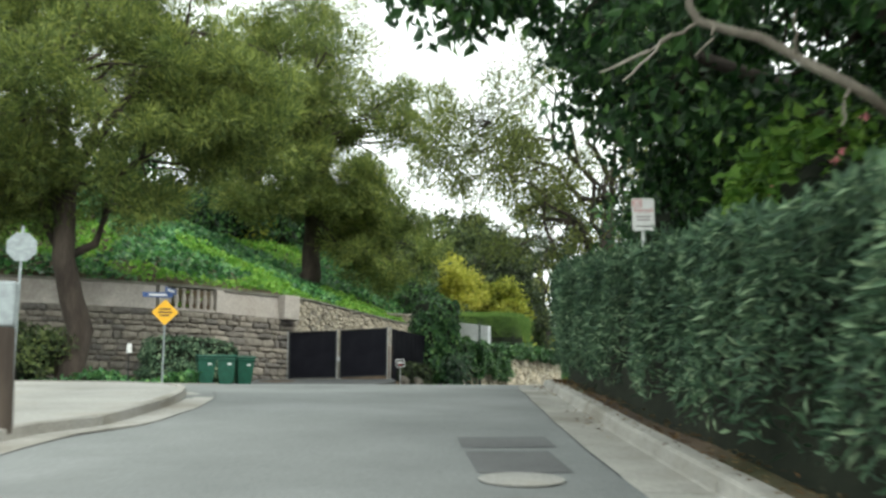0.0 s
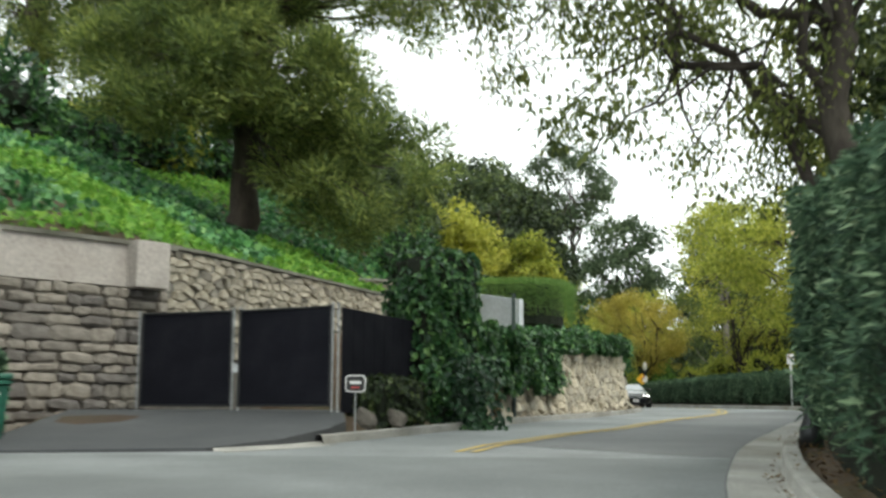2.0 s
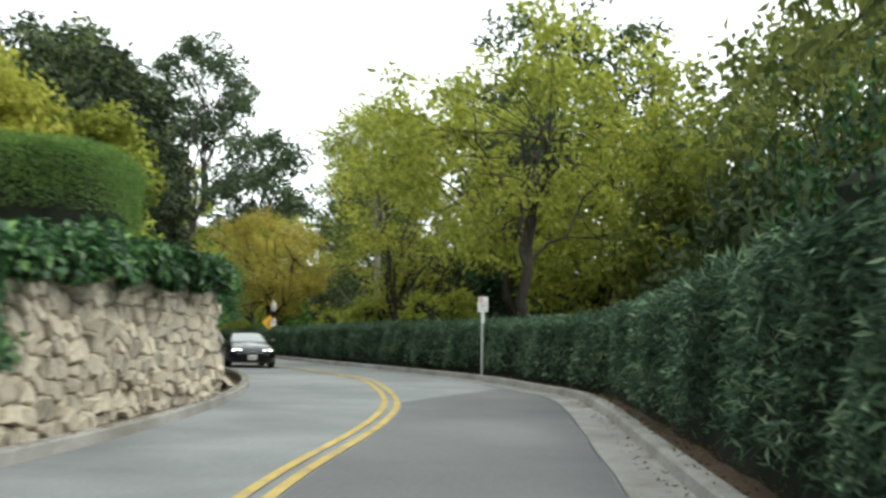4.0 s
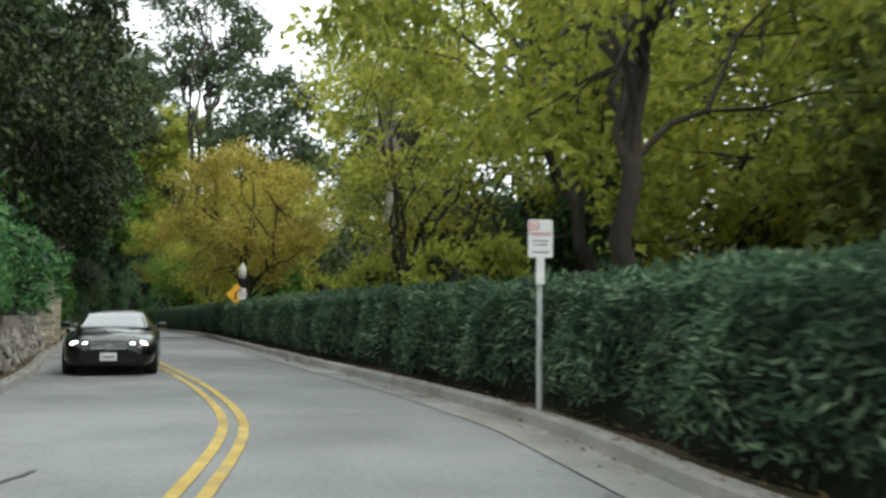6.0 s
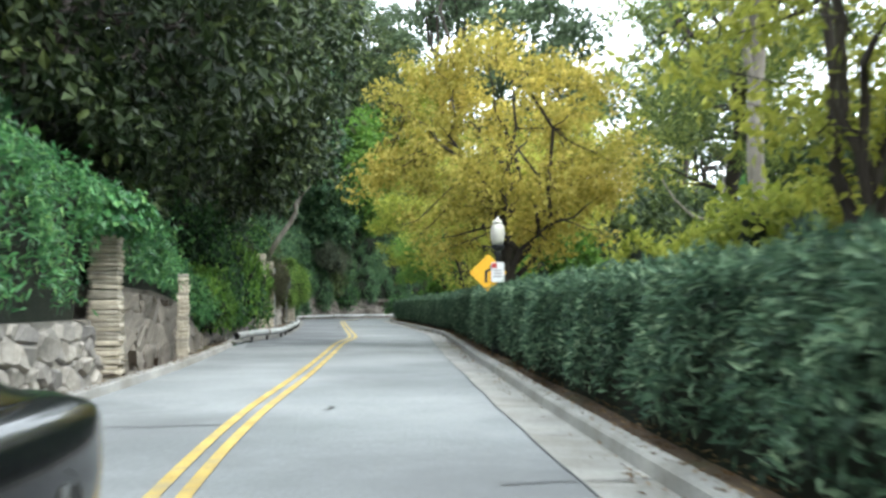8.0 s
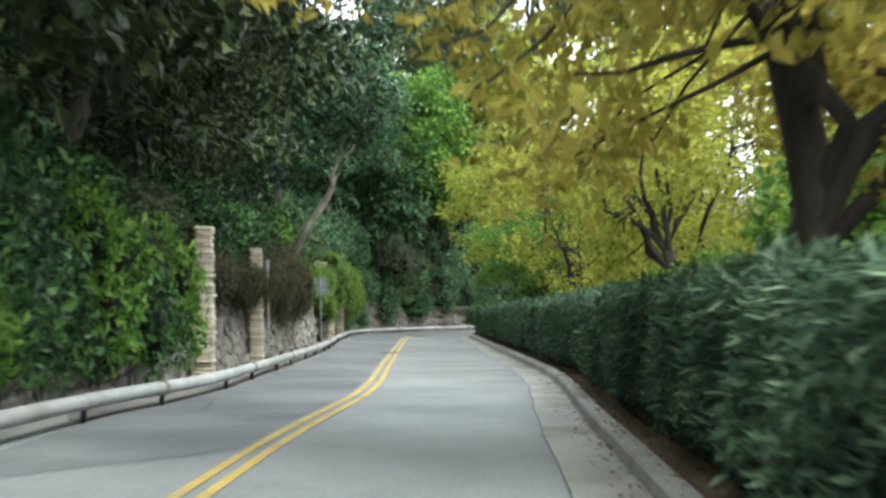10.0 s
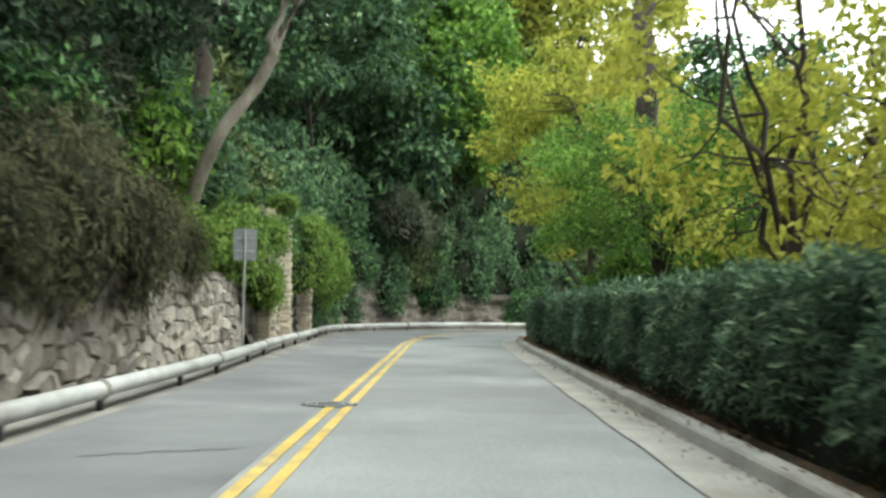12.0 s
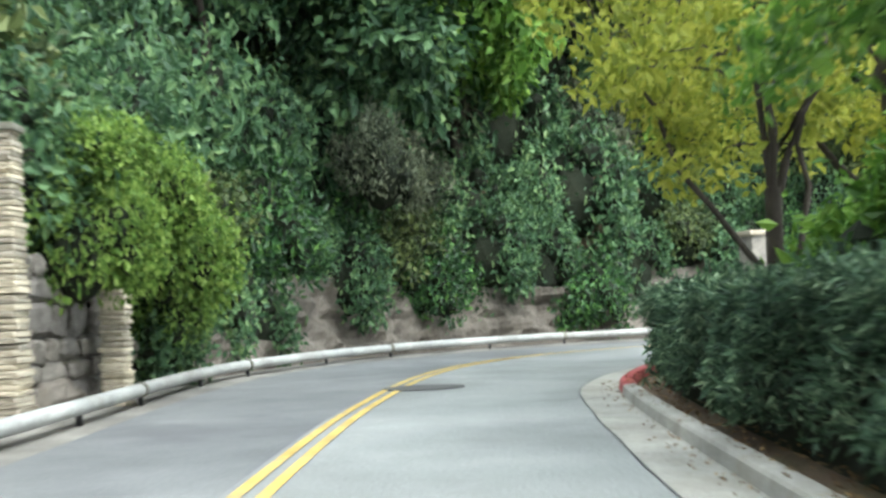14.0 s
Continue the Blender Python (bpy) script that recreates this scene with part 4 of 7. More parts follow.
def ivy_block(name, corners, z0, z1, density, leaf, size, label, category, seed, round_top=0.5, core=True):
    """A block grown over with ivy: plan rectangle by centre, half sizes and turn."""
    cx, cy, hx, hy, rz = corners
    r = np.random.default_rng(seed)
    n = int(((hx + hy) * 4 * (z1 - z0) + 4 * hx * hy) * density)
    u = r.uniform(-1, 1, (n, 3))
    k = np.argmax(np.abs(u) * np.array([1, 1, 1.0]), axis=1)
    u[np.arange(n), k] = np.sign(u[np.arange(n), k])
    down = u[:, 2] < -0.99
    u[down, 2] = r.uniform(-1, 0, down.sum())
    nr = unit(np.sign(u) * np.abs(u) ** 6 + 1e-6)
    rad = np.maximum(1e-6, np.linalg.norm(u[:, :2], axis=1))
    sq = np.where((u[:, 2] > 0.4), 1 - round_top * 0.25 * ((u[:, 2] - 0.4) / 0.6) ** 2, 1.0)
    lump = 0.06 * (np.sin(u[:, 2] * 9 + u[:, 0] * 5 + seed) + np.sin(u[:, 1] * 7 - u[:, 2] * 5))
    loc = np.column_stack([u[:, 0] * hx * sq, u[:, 1] * hy * sq, np.zeros(n)]) + nr * (lump - r.exponential(0.05, n))[:, None]
    c, s = math.cos(radians(rz)), math.sin(radians(rz))
    turn = np.array([[c, -s, 0], [s, c, 0], [0, 0, 1]])
    p = loc @ turn.T + np.array([cx, cy, 0])
    p[:, 2] = z0 + (z1 - z0) * (u[:, 2] + 1) / 2 - r.exponential(0.03, n)
    ob = thing(name, label, category)
    leaf_skin("foliage", p, nr @ turn.T, size, 0.85, leaf, "", "", seed + 1, 0.8, parent=ob)
    # Block inside the leaves, painted near-black for the shade between them.
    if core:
        part("dark_core", box_bm(hx * 1.75, hy * 1.75, z1 - z0 - 0.12, (cx, cy, (z0 + z1) / 2 - 0.08), 0.1, Matrix.Rotation(radians(rz), 4, "Z")), CORE, ob)
    return ob


ivy_block("ivy_pillar", (3.4, 43.0, 0.8, 0.72, 28), 3.35, 7.0, 470, IVY_MID, 0.14, "tall gate pillar wholly covered in dark glossy ivy", "ivy pillar", 21)
r5 = np.random.default_rng(5)
n = 700
p = np.column_stack([4.1 + r5.normal(0, 0.3, n), 42.1 + r5.normal(0, 0.3, n), 3.35 + r5.uniform(0, 1.3, n) ** 1.5])
leaf_skin("ivy_skirt", p, unit(np.column_stack([np.full(n, 0.4), np.full(n, -1), np.full(n, 0.3)])), 0.15, 0.8, IVY_DARK, "dark ivy trailing at the foot of the pillar", "ivy", 22)
# Leaf colour carries the shade that lies beside the gate.
ivy_block("shrub", (2.35, 40.6, 0.95, 0.4, 58), 3.35, 4.3, 420, SHADED_OAK_LEAF, 0.11, "low dark clipped shrub beside the gate", "shrub", 23)
for x, y, s in ((1.95, 38.7, 0.15), (2.5, 39.6, 0.17)):
    b = bmesh.new()
    bmesh.ops.create_icosphere(b, subdivisions=2, radius=s)
    for q in b.verts:
        q.co += Vector((0, 0, 0.15)) + noise.noise_vector(q.co * 5 + Vector((x, y, 0))) * 0.09
        q.co.z = max(q.co.z * 1.1, -0.12)
    bmesh.ops.translate(b, vec=(x, y, 3.38), verts=b.verts)
    tagged(part("boulder", b, BANK_ROCK), "pale rounded garden boulder beside the driveway", "boulder")

# low stone wall with hanging ivy at the bend
stone_line = dense(near_line(BANK_FINE, None, None, 43, 60.9)[:, :2], 0.5)
base_s, _ = along(stone_line)
lowf = lambda t: float(road_z(np.interp(t, base_s, stone_line[:, 1]))) + 0.06
wall = wall_core("wall_bend", stone_line, lowf, lambda t: float(np.interp(t, [0, 7, base_s[-1]], [5.3, 5.6, 6.05])), 0.6, MORTAR, "tan rubble stone wall at the bend, partly under ivy", batter=0.12)
rubble(wall, stone_line, lowf, lambda t: 4.65 if t < 6.4 else float(np.interp(t, [7, base_s[-1]], [5.75, 6.1])), 0.33, 0.25, BEIGE_STONE, 5, batter=0.12, proud=0.12, joint=0.018, limit=520)
end_line = np.array([(12.15, 60.9), (11.6, 62.2), (10.2, 63.6), (8.6, 64.6)])
wall = wall_core("wall_bend_return", dense(end_line), const(3.6), const(6.05), 0.5, MORTAR, "return of the tan rubble wall", batter=0.1)
rubble(wall, dense(end_line, 0.25), const(3.65), const(6.1), 0.38, 0.28, BEIGE_STONE, 6, batter=0.1, limit=200)
n = 27000
t = r5.uniform(0, base_s[-1], n)
low_ivy = np.interp(t, [0, 5.2, 7.0, 7.5, base_s[-1]], [4.25, 4.3, 4.35, 5.5, 5.9])
z = low_ivy + (np.interp(t, [0, 7, base_s[-1]], [5.6, 5.75, 6.4]) - low_ivy) * r5.uniform(-0.04, 1, n) + 0.12 * np.sin(t * 3)
nx, ny = (np.interp(t, base_s, along(stone_line)[1][:, k]) for k in (0, 1))
o = 0.22 + 0.08 * np.sin(t * 2.1 + z * 3) + 0.1 * np.sin(t * 5 + z) - 0.12 * (z - 3.6) + r5.exponential(0.05, n)
p = np.column_stack([np.interp(t, base_s, stone_line[:, 0]) - nx * o, np.interp(t, base_s, stone_line[:, 1]) - ny * o, z])
leaf_skin("hanging_ivy", p, unit(np.column_stack([-nx, -ny, np.full(n, 0.3)])), 0.125, 0.85, IVY_MID, "green ivy hanging over the tan stone wall", "ivy", 24, 0.9)
n = 14000
t = r5.uniform(0, base_s[-1], n)
o = -r5.uniform(-0.2, 2.6, n)
x = np.interp(t, base_s, stone_line[:, 0]) - np.interp(t, base_s, along(stone_line)[1][:, 0]) * o
y = np.interp(t, base_s, stone_line[:, 1]) - np.interp(t, base_s, along(stone_line)[1][:, 1]) * o
hump = 0.22 + 0.45 * np.exp(-((t - 11.5) / 3.0) ** 2) * np.clip(1 + o / 3, 0, 1) + 0.1 * np.sin(t * 1.9 + o * 2)
p = np.column_stack([x, y, np.maximum(land(x, y), np.interp(t, [0, 7, base_s[-1]], [5.2, 5.4, 5.95])) + r5.uniform(0.3, 1, n) * hump])
leaf_skin("ivy_mound", p, np.tile((0, 0, 1.0), (n, 1)), 0.14, 0.85, IVY_MID, "mounded ivy on top of the stone wall", "ivy", 25, 0.2)

# white garden building and clipped hedge above the bend
white_line = dense(np.array([(5.65, 57.5), (6.35, 55.8), (6.98, 54.2)]), 0.3)
wall_core("wall_white", white_line, const(5.6), lambda t: float(np.interp(t, [0, 3.5], [7.75, 7.2])), 0.15, WHITE_WALL, "smooth white rendered garden wall above the ivy")
tan_line = dense(np.array([(1.8, 56.8), (3.6, 57.3), (5.25, 57.65)]), 0.3)
TAN_END = surface("tan_wall_end", (0.24, 0.21, 0.165), (0.34, 0.305, 0.25), (0.44, 0.4, 0.34), 2.0, 15.0, 0.92, 0.6, 0.03, each=0.2)
end_wall = wall_core("wall_rubble_end", tan_line, const(5.4), const(8.05), 0.5, TAN_END, "tan rubble end of the garden wall")
rubble(end_wall, tan_line, const(6.0), const(8.05), 0.3, 0.24, TAN_END, 9, proud=0.06, limit=140)
wall_core("coping", tan_line, const(8.35), const(8.12), 0.56, STUCCO, "pale coping on the end of the wall", off=0.12)
pole = thing("utility_pole", "thin dark green steel pole at the foot of the ivy wall", "pole", (5.5, 45.6, 3.5))
part("shaft", cyl_bm(0.055, 0.045, 3.05, (0, 0, (3.05) / 2 - 0.1), 12), plain("pole_green_grey", (0.06, 0.085, 0.08), 0.6), pole)
hl = smooth_line([(2.6, 61.0), (4.6, 60.5), (7.2, 60.0), (9.2, 60.1), (10.2, 62.2), (10.9, 66.0)], 0.5)
hedge("hedge", hl, lambda x, y: np.interp(y, [57, 66], [8.45, 8.75]), -1.8, HEDGE_TOP_LEAF, 0.07, 900, "neatly clipped bright green box hedge above the wall", 31, wave=0.02, droop=0.0, back=False, z_base=lambda x, y: np.full(np.shape(x), 7.0))

# ivy slope above the garden wall
n = 105000
x, y = r5.uniform(-34, 7.5, n), r5.uniform(35, 84, n)
d1 = line_dist(x, y, WALL_LINE)[0]
keep = (d1 > 0.15) & (r5.uniform(0, 1, n) < np.clip(1.25 - d1 / 45, 0.15, 1))
x, y, d1 = x[keep], y[keep], d1[keep]
# Strip by the wall is lighter growth; slope patches paint brightness against pine shade.
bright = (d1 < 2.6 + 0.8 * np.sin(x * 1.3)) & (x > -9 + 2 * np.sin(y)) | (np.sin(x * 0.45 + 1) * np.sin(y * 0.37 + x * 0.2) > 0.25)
mound = 0.18 + 0.16 * np.sin(x * 1.4 + np.sin(y * 1.1)) * np.sin(y * 1.2) + np.clip((d1 - 7) / 30, 0, 0.3)
z = land(x, y) + mound * r5.uniform(0.4, 1.1, len(x))
g = np.column_stack([np.full(len(x), 0.25), np.full(len(x), -0.35), np.ones(len(x))])
for m, leaf, size, label, sd in ((~bright, IVY_LEAF, 0.24, "dark green ivy carpeting the slope", 41), (bright, IVY_BRIGHT, 0.2, "bright green groundcover along the wall top and in brightened slope patches", 42)):
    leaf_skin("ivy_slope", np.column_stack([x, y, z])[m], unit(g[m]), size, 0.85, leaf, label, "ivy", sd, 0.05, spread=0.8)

# walls on the left of the straight
grey_line = dense(near_line(BANK_FINE, None, None, 61.5, 93.4)[:, :2], 0.7)
gs, _ = along(grey_line)
glow_low = lambda t: float(road_z(np.interp(t, gs, grey_line[:, 1]))) + 0.05
wall = wall_core("wall_grey", grey_line, glow_low, const(4.95), 0.6, MORTAR, "low grey rubble retaining wall under the bank", batter=0.15, off=0.12)
rubble(wall, dense(near_line(grey_line, None, None, 70, 93.4), 0.7), lambda t: 3.75, const(4.95), 0.42, 0.3, GREY_RUBBLE, 7, off=0.12, batter=0.15, proud=0.12)
plain_line = dense(near_line(BANK_FINE, None, None, 93.6, 110)[:, :2], 0.7)
plain_wall = wall_core("wall_plain", plain_line, const(3.85), lambda t: float(np.interp(t, [0, 5, 9, 13.5, 17], [5.55, 5.5, 5.3, 4.5, 4.1])), 0.6, BANK_ROCK, "smooth tan cement-faced wall stepping down to the verge", batter=0.08, off=0.1)
rock_line = dense(near_line(BANK_FINE, None, None, 111, 152)[:, :2], 0.7)
wall = wall_core("wall_rock", rock_line, const(3.85), const(5.95), 0.6, BANK_ROCK, "rough grey stone retaining wall under the trees", batter=0.1)
ROUGH_STONE = surface("rough_grey_stone", (0.12, 0.112, 0.103), (0.18, 0.168, 0.155), (0.25, 0.236, 0.218), 1.6, 10.0, 0.95, 0.8, 0.04, each=0.12)
CEMENT_ROCK = surface("cement_faced_rock", (0.15, 0.133, 0.112), (0.205, 0.184, 0.158), (0.27, 0.245, 0.213), 1.8, 11.0, 0.95, 0.8, 0.04, each=0.08)
rubble(plain_wall, plain_line, const(3.9), lambda t: float(np.interp(t, [0, 5, 9, 13.5, 17], [5.45, 5.4, 5.2, 4.4, 4.0])), 0.75, 0.42, CEMENT_ROCK, 14, off=0.12, batter=0.08, proud=0.05, joint=0.005, limit=160)
rubble(wall, near_line(rock_line, None, None, 111, 140), const(3.9), lambda t: 5.9 - 0.25 * math.sin(t * 0.7), 0.5, 0.34, ROUGH_STONE, 8, batter=0.1, proud=0.12, joint=0.014)
rubble(wall, near_line(rock_line, None, None, 139.5, 152), const(3.9), const(5.85), 0.42, 0.3, GREY_RUBBLE, 10, batter=0.1, proud=0.12)

# low rock bank round the far bend
far_line = dense(near_line(BANK_FINE, None, 70, 152, 192)[:, :2], 0.3)
fs_, fn_ = along(far_line)
rows = []
for zz in np.linspace(3.7, 7.2, 19):
    o = np.interp(zz, [3.7, 4.3, 4.9, 5.4, 6.2, 7.2], [0.35, 0.15, -0.1, -0.3, -0.8, -2.0])
    wob = np.array([noise.fractal(Vector((t * 0.55, zz * 1.3, 3.0)), 0.8, 2.1, 5) * 0.4 + noise.cell(Vector((t * 1.3 + zz * 0.4, zz * 2.4, 1.0))) * 0.14 for t in fs_])
    k = min(1.0, max(0.0, (zz - 3.75) * 3))
    rows.append(np.column_stack([far_line[:, 0] - fn_[:, 0] * (o + wob * k), far_line[:, 1] - fn_[:, 1] * (o + wob * k), zz + wob * 0.35 * k]))
v = np.stack(rows, 1)
i = np.arange(v.shape[0] * v.shape[1]).reshape(v.shape[:2])
f = np.stack([i[:-1, :-1], i[1:, :-1], i[1:, 1:], i[:-1, 1:]], -1).reshape(-1, 4)
tagged(part_np("rock_bank", v.reshape(-1, 3), f, BANK_ROCK), "rough cut rock bank round the far bend", "rock bank", kind="structure")

# pillars of stacked ledge stone


def ledge_pillar(at, h, w, seed, label, cap=False, taper=0.12, lean=0.0):
    r = random.Random(seed)
    ob = thing("stone_pillar", label, "pillar", at, 4, "ledge stone pillars")
    variants = [stone_mesh("slab", seed * 20 + k, LEDGE, 0.1) for k in range(3)]
    z = -0.15
    while z < h:
        t = r.uniform(0.05, 0.1)
        ww = w * (1 - taper * max(0, z) / h) * r.uniform(0.93, 1.06)
        s = new("slab", variants[r.randrange(3)])
        s.parent = ob
        s.matrix_basis = pose(r.uniform(-0.02, 0.02) + lean * z, r.uniform(-0.02, 0.02), z + t / 2, r.uniform(-1.5, 1.5), r.uniform(-1.5, 1.5), r.uniform(-4, 4)) @ Matrix.Diagonal((ww, ww, t * 0.94, 1))
        z += t
    part("mortar_core", box_bm(w * 0.8 * (1 - taper), w * 0.8 * (1 - taper), h, (lean * h / 2, 0, h / 2 - 0.1)), MORTAR, ob)
    if cap:
        part("cap", box_bm(w * (1.15 - taper), w * (1.15 - taper), 0.1, (lean * h, 0, h + 0.05), 0.02), COPING, ob, "grey cap stone")
    return ob


ledge_pillar((15.72, 93.6, 4.05), 2.55, 0.58, 51, "cream stacked ledge-stone pillar under hanging ivy")
ivy_block("ivy_cap", (15.6, 93.5, 0.75, 0.85, 5), 6.45, 7.1, 420, IVY_LEAF, 0.14, "ivy mushrooming over the top of the stone pillar", "ivy", 26)
ledge_pillar((16.25, 100.0, 4.0), 1.9, 0.28, 52, "slim cream stacked-stone pillar in a low wall")
ledge_pillar((16.98, 121.1, 4.0), 3.3, 0.46, 53, "tall cream stacked ledge-stone pillar against the rock wall")
ledge_pillar((17.04, 129.0, 4.0), 3.3, 0.42, 54, "tall cream stacked ledge-stone pillar beside a sign post")
ledge_pillar((17.01, 156.0, 4.1), 4.0, 0.56, 55, "leafy cream stacked-stone pillar of the arch", taper=0.33)
ledge_pillar((17.12, 158.75, 4.1), 3.65, 0.56, 56, "cream stacked-stone pillar of the arch with a cap", cap=True, taper=0.33)
ledge_pillar((17.5, 162.0, 4.0), 1.7, 0.45, 57, "short stacked-stone pillar under the bush")
ledge_pillar((17.25, 153.6, 4.0), 2.6, 0.42, 58, "cream stacked-stone pillar half hidden by leaves")

arch = thing("arch_niche", "rendered stone arch niche between two stacked pillars", "arch", (16.74, 157.4, 4.0), -3)
bm = bmesh.new()
outer = [(-1.35, 0), (-1.35, 4.0), (-0.9, 4.25), (0.5, 4.25), (0.95, 4.0), (1.35, 3.4), (1.35, 0)]
inner = [(0.85, 0.3)] + [(0.85 * math.cos(a), 2.5 + 0.8 * math.sin(a)) for a in np.linspace(0, math.pi, 11)] + [(-0.85, 0.3)]
ring = [bm.verts.new((0.15, y, z)) for y, z in [(-1.35, 0.3), *outer[1:-1], (1.35, 0.3), *inner]]
face = bm.faces.new(ring)
bmesh.ops.triangulate(bm, faces=[face])
ext = bmesh.ops.extrude_face_region(bm, geom=bm.faces[:])
bmesh.ops.translate(bm, vec=(-0.28, 0, 0), verts=[e for e in ext["geom"] if isinstance(e, bmesh.types.BMVert)])
bmesh.ops.recalc_face_normals(bm, faces=bm.faces[:])
part("surround", bm, CONCRETE, arch, "grey rendered panel with a round arch")
part("plinth", box_bm(0.34, 2.7, 0.32, (0.0, 0, 0.14), 0.02), CONCRETE, arch)
for ya, yb, za, zb in ((-1.42, -0.9, 4.0, 4.25), (-0.9, 0.5, 4.25, 4.25), (0.5, 0.95, 4.25, 4.0), (0.95, 1.42, 4.0, 3.35)):
    part("coping", box_bm(0.42, math.hypot(yb - ya, zb - za) + 0.05, 0.09, (0.02, (ya + yb) / 2, (za + zb) / 2 + 0.045), 0.015, Matrix.Translation((0, 0, 0)) @ Matrix.Rotation(math.atan2(zb - za, yb - ya), 4, "X")), COPING, arch, "worn coping stone")
for row in range(10):
    for col in range(4):
        part("brick", box_bm(0.03, 0.38, 0.26, (-0.225, -0.62 + 0.41 * col + 0.2 * (row % 2) - 0.1, 0.5 + 0.29 * row), 0.012), ROUGH_STONE, arch)
part("niche_back", box_bm(0.12, 2.0, 3.6, (-0.3, 0, 1.8)), MORTAR, arch, "dark stone niche back")
part("ledge", box_bm(0.4, 1.7, 0.12, (0.1, 0, 0.32), 0.02), STUCCO, arch)

arch_wall_line = dense(np.array([(16.58, 151.6), (16.66, 155.9), (16.8, 159.0), (17.0, 163.6)]), 0.4)
arch_wall = wall_core("wall_arch", arch_wall_line, const(3.9), lambda t: float(np.interp(t, [0, 4, 8, 12], [5.9, 6.4, 6.3, 5.6])), 0.5, OLD_CONCRETE, "grey stone wall behind the arch and pillars")
masonry(arch_wall, arch_wall_line, const(3.95), lambda t: float(np.interp(t, [0, 4, 8, 12], [5.9, 6.4, 6.3, 5.6])), 0.62, 0.4, ROUGH_STONE, 17, courses, off=0.02, proud=0.03, tilt=1.5, joint=0.012, limit=120)

# pipe rail
pipe_line = smooth_line([(16.92, 107.6), (17.2, 112), (17.86, 117), (18.12, 126), (18.31, 140), (18.07, 149), (17.97, 158), (17.92, 166.4), (18.79, 170.4), (20.51, 174.2), (23.66, 177.4), (28.41, 180.1), (38.26, 182.9), (60.31, 186)], 0.5)
ps_, _ = along(pipe_line)
rail = thing("pipe_rail", "silver-painted steel pipe guard rail along the road edge", "guard rail")
cuts = np.append(np.arange(0, ps_[-1], 6.8), ps_[-1])
for a, b in zip(cuts, cuts[1:]):
    t = np.linspace(a + 0.03, b - 0.03, max(4, int((b - a) / 0.8)))
    ln = np.column_stack([np.interp(t, ps_, pipe_line[:, 0]), np.interp(t, ps_, pipe_line[:, 1])])
    ln = with_z(ln, 0.27 + random.uniform(-0.02, 0.02))
    circ = [(0.11 * math.cos(k), 0.11 * math.sin(k)) for k in np.linspace(0, 2 * math.pi, 13)[:-1]]
    v, f = sweep(ln, circ, True)
    part_np("pipe", v, f, PIPE_PAINT, rail, smooth=True)
    x, y, z = ln[-1]
    d = (ln[-1] - ln[-2])
    ang = math.atan2(d[1], d[0])
    part("collar", cyl_bm(0.126, 0.126, 0.12, (x, y, z), 14, Matrix.Rotation(ang, 4, "Z") @ Matrix.Rotation(radians(90), 4, "Y")), COPING, rail, "rusty joint collar")
    mx, my, mz = ln[len(ln) // 2]
    for bx, by, bz in ((x, y, z), (mx, my, mz)):
        part("bracket", box_bm(0.07, 0.07, 0.3, (bx, by, bz - 0.2)), DARK_STEEL, rail)

# ---- trees and shrubs ----


def tube(points, radii, sides=7):
    """Verts and faces of a tapering limb through points."""
    p = np.asarray(points, float)
    d = unit(np.gradient(p, axis=0))
    ref = np.where(np.abs(d[:, 2:3]) > 0.9, np.array([[1.0, 0, 0]]), np.array([[0, 0, 1.0]]))
    u = unit(np.cross(d, ref))
    w = np.cross(d, u)
    a = np.linspace(0, 2 * np.pi, sides, endpoint=False)
    ring = p[:, None] + np.asarray(radii)[:, None, None] * (np.cos(a)[None, :, None] * u[:, None] + np.sin(a)[None, :, None] * w[:, None])
    i = np.arange(len(p) * sides).reshape(len(p), sides)
    f = np.stack([i[:-1], np.roll(i[:-1], -1, 1), np.roll(i[1:], -1, 1), i[1:]], -1).reshape(-1, 4)
    return ring.reshape(-1, 3), f


def limb(a, b, r0, r1, r, bend=0.12, n=7, sag=0.0):
    """A crooked limb from a to b."""
    a, b = np.asarray(a, float), np.asarray(b, float)
    t = np.linspace(0, 1, n)[:, None]
    length = np.linalg.norm(b - a)
    off = r.normal(0, bend * length, 3) * np.array([1, 1, 0.5])
    p = a + (b - a) * t + off * (np.sin(np.pi * t) * (1 - 0.3 * t)) + np.array([0, 0, sag * length]) * (t * (1 - t))
    p[1:-1] += r.normal(0, 0.025 * length, (n - 2, 3))
    return p, np.linspace(r0, r1, n)


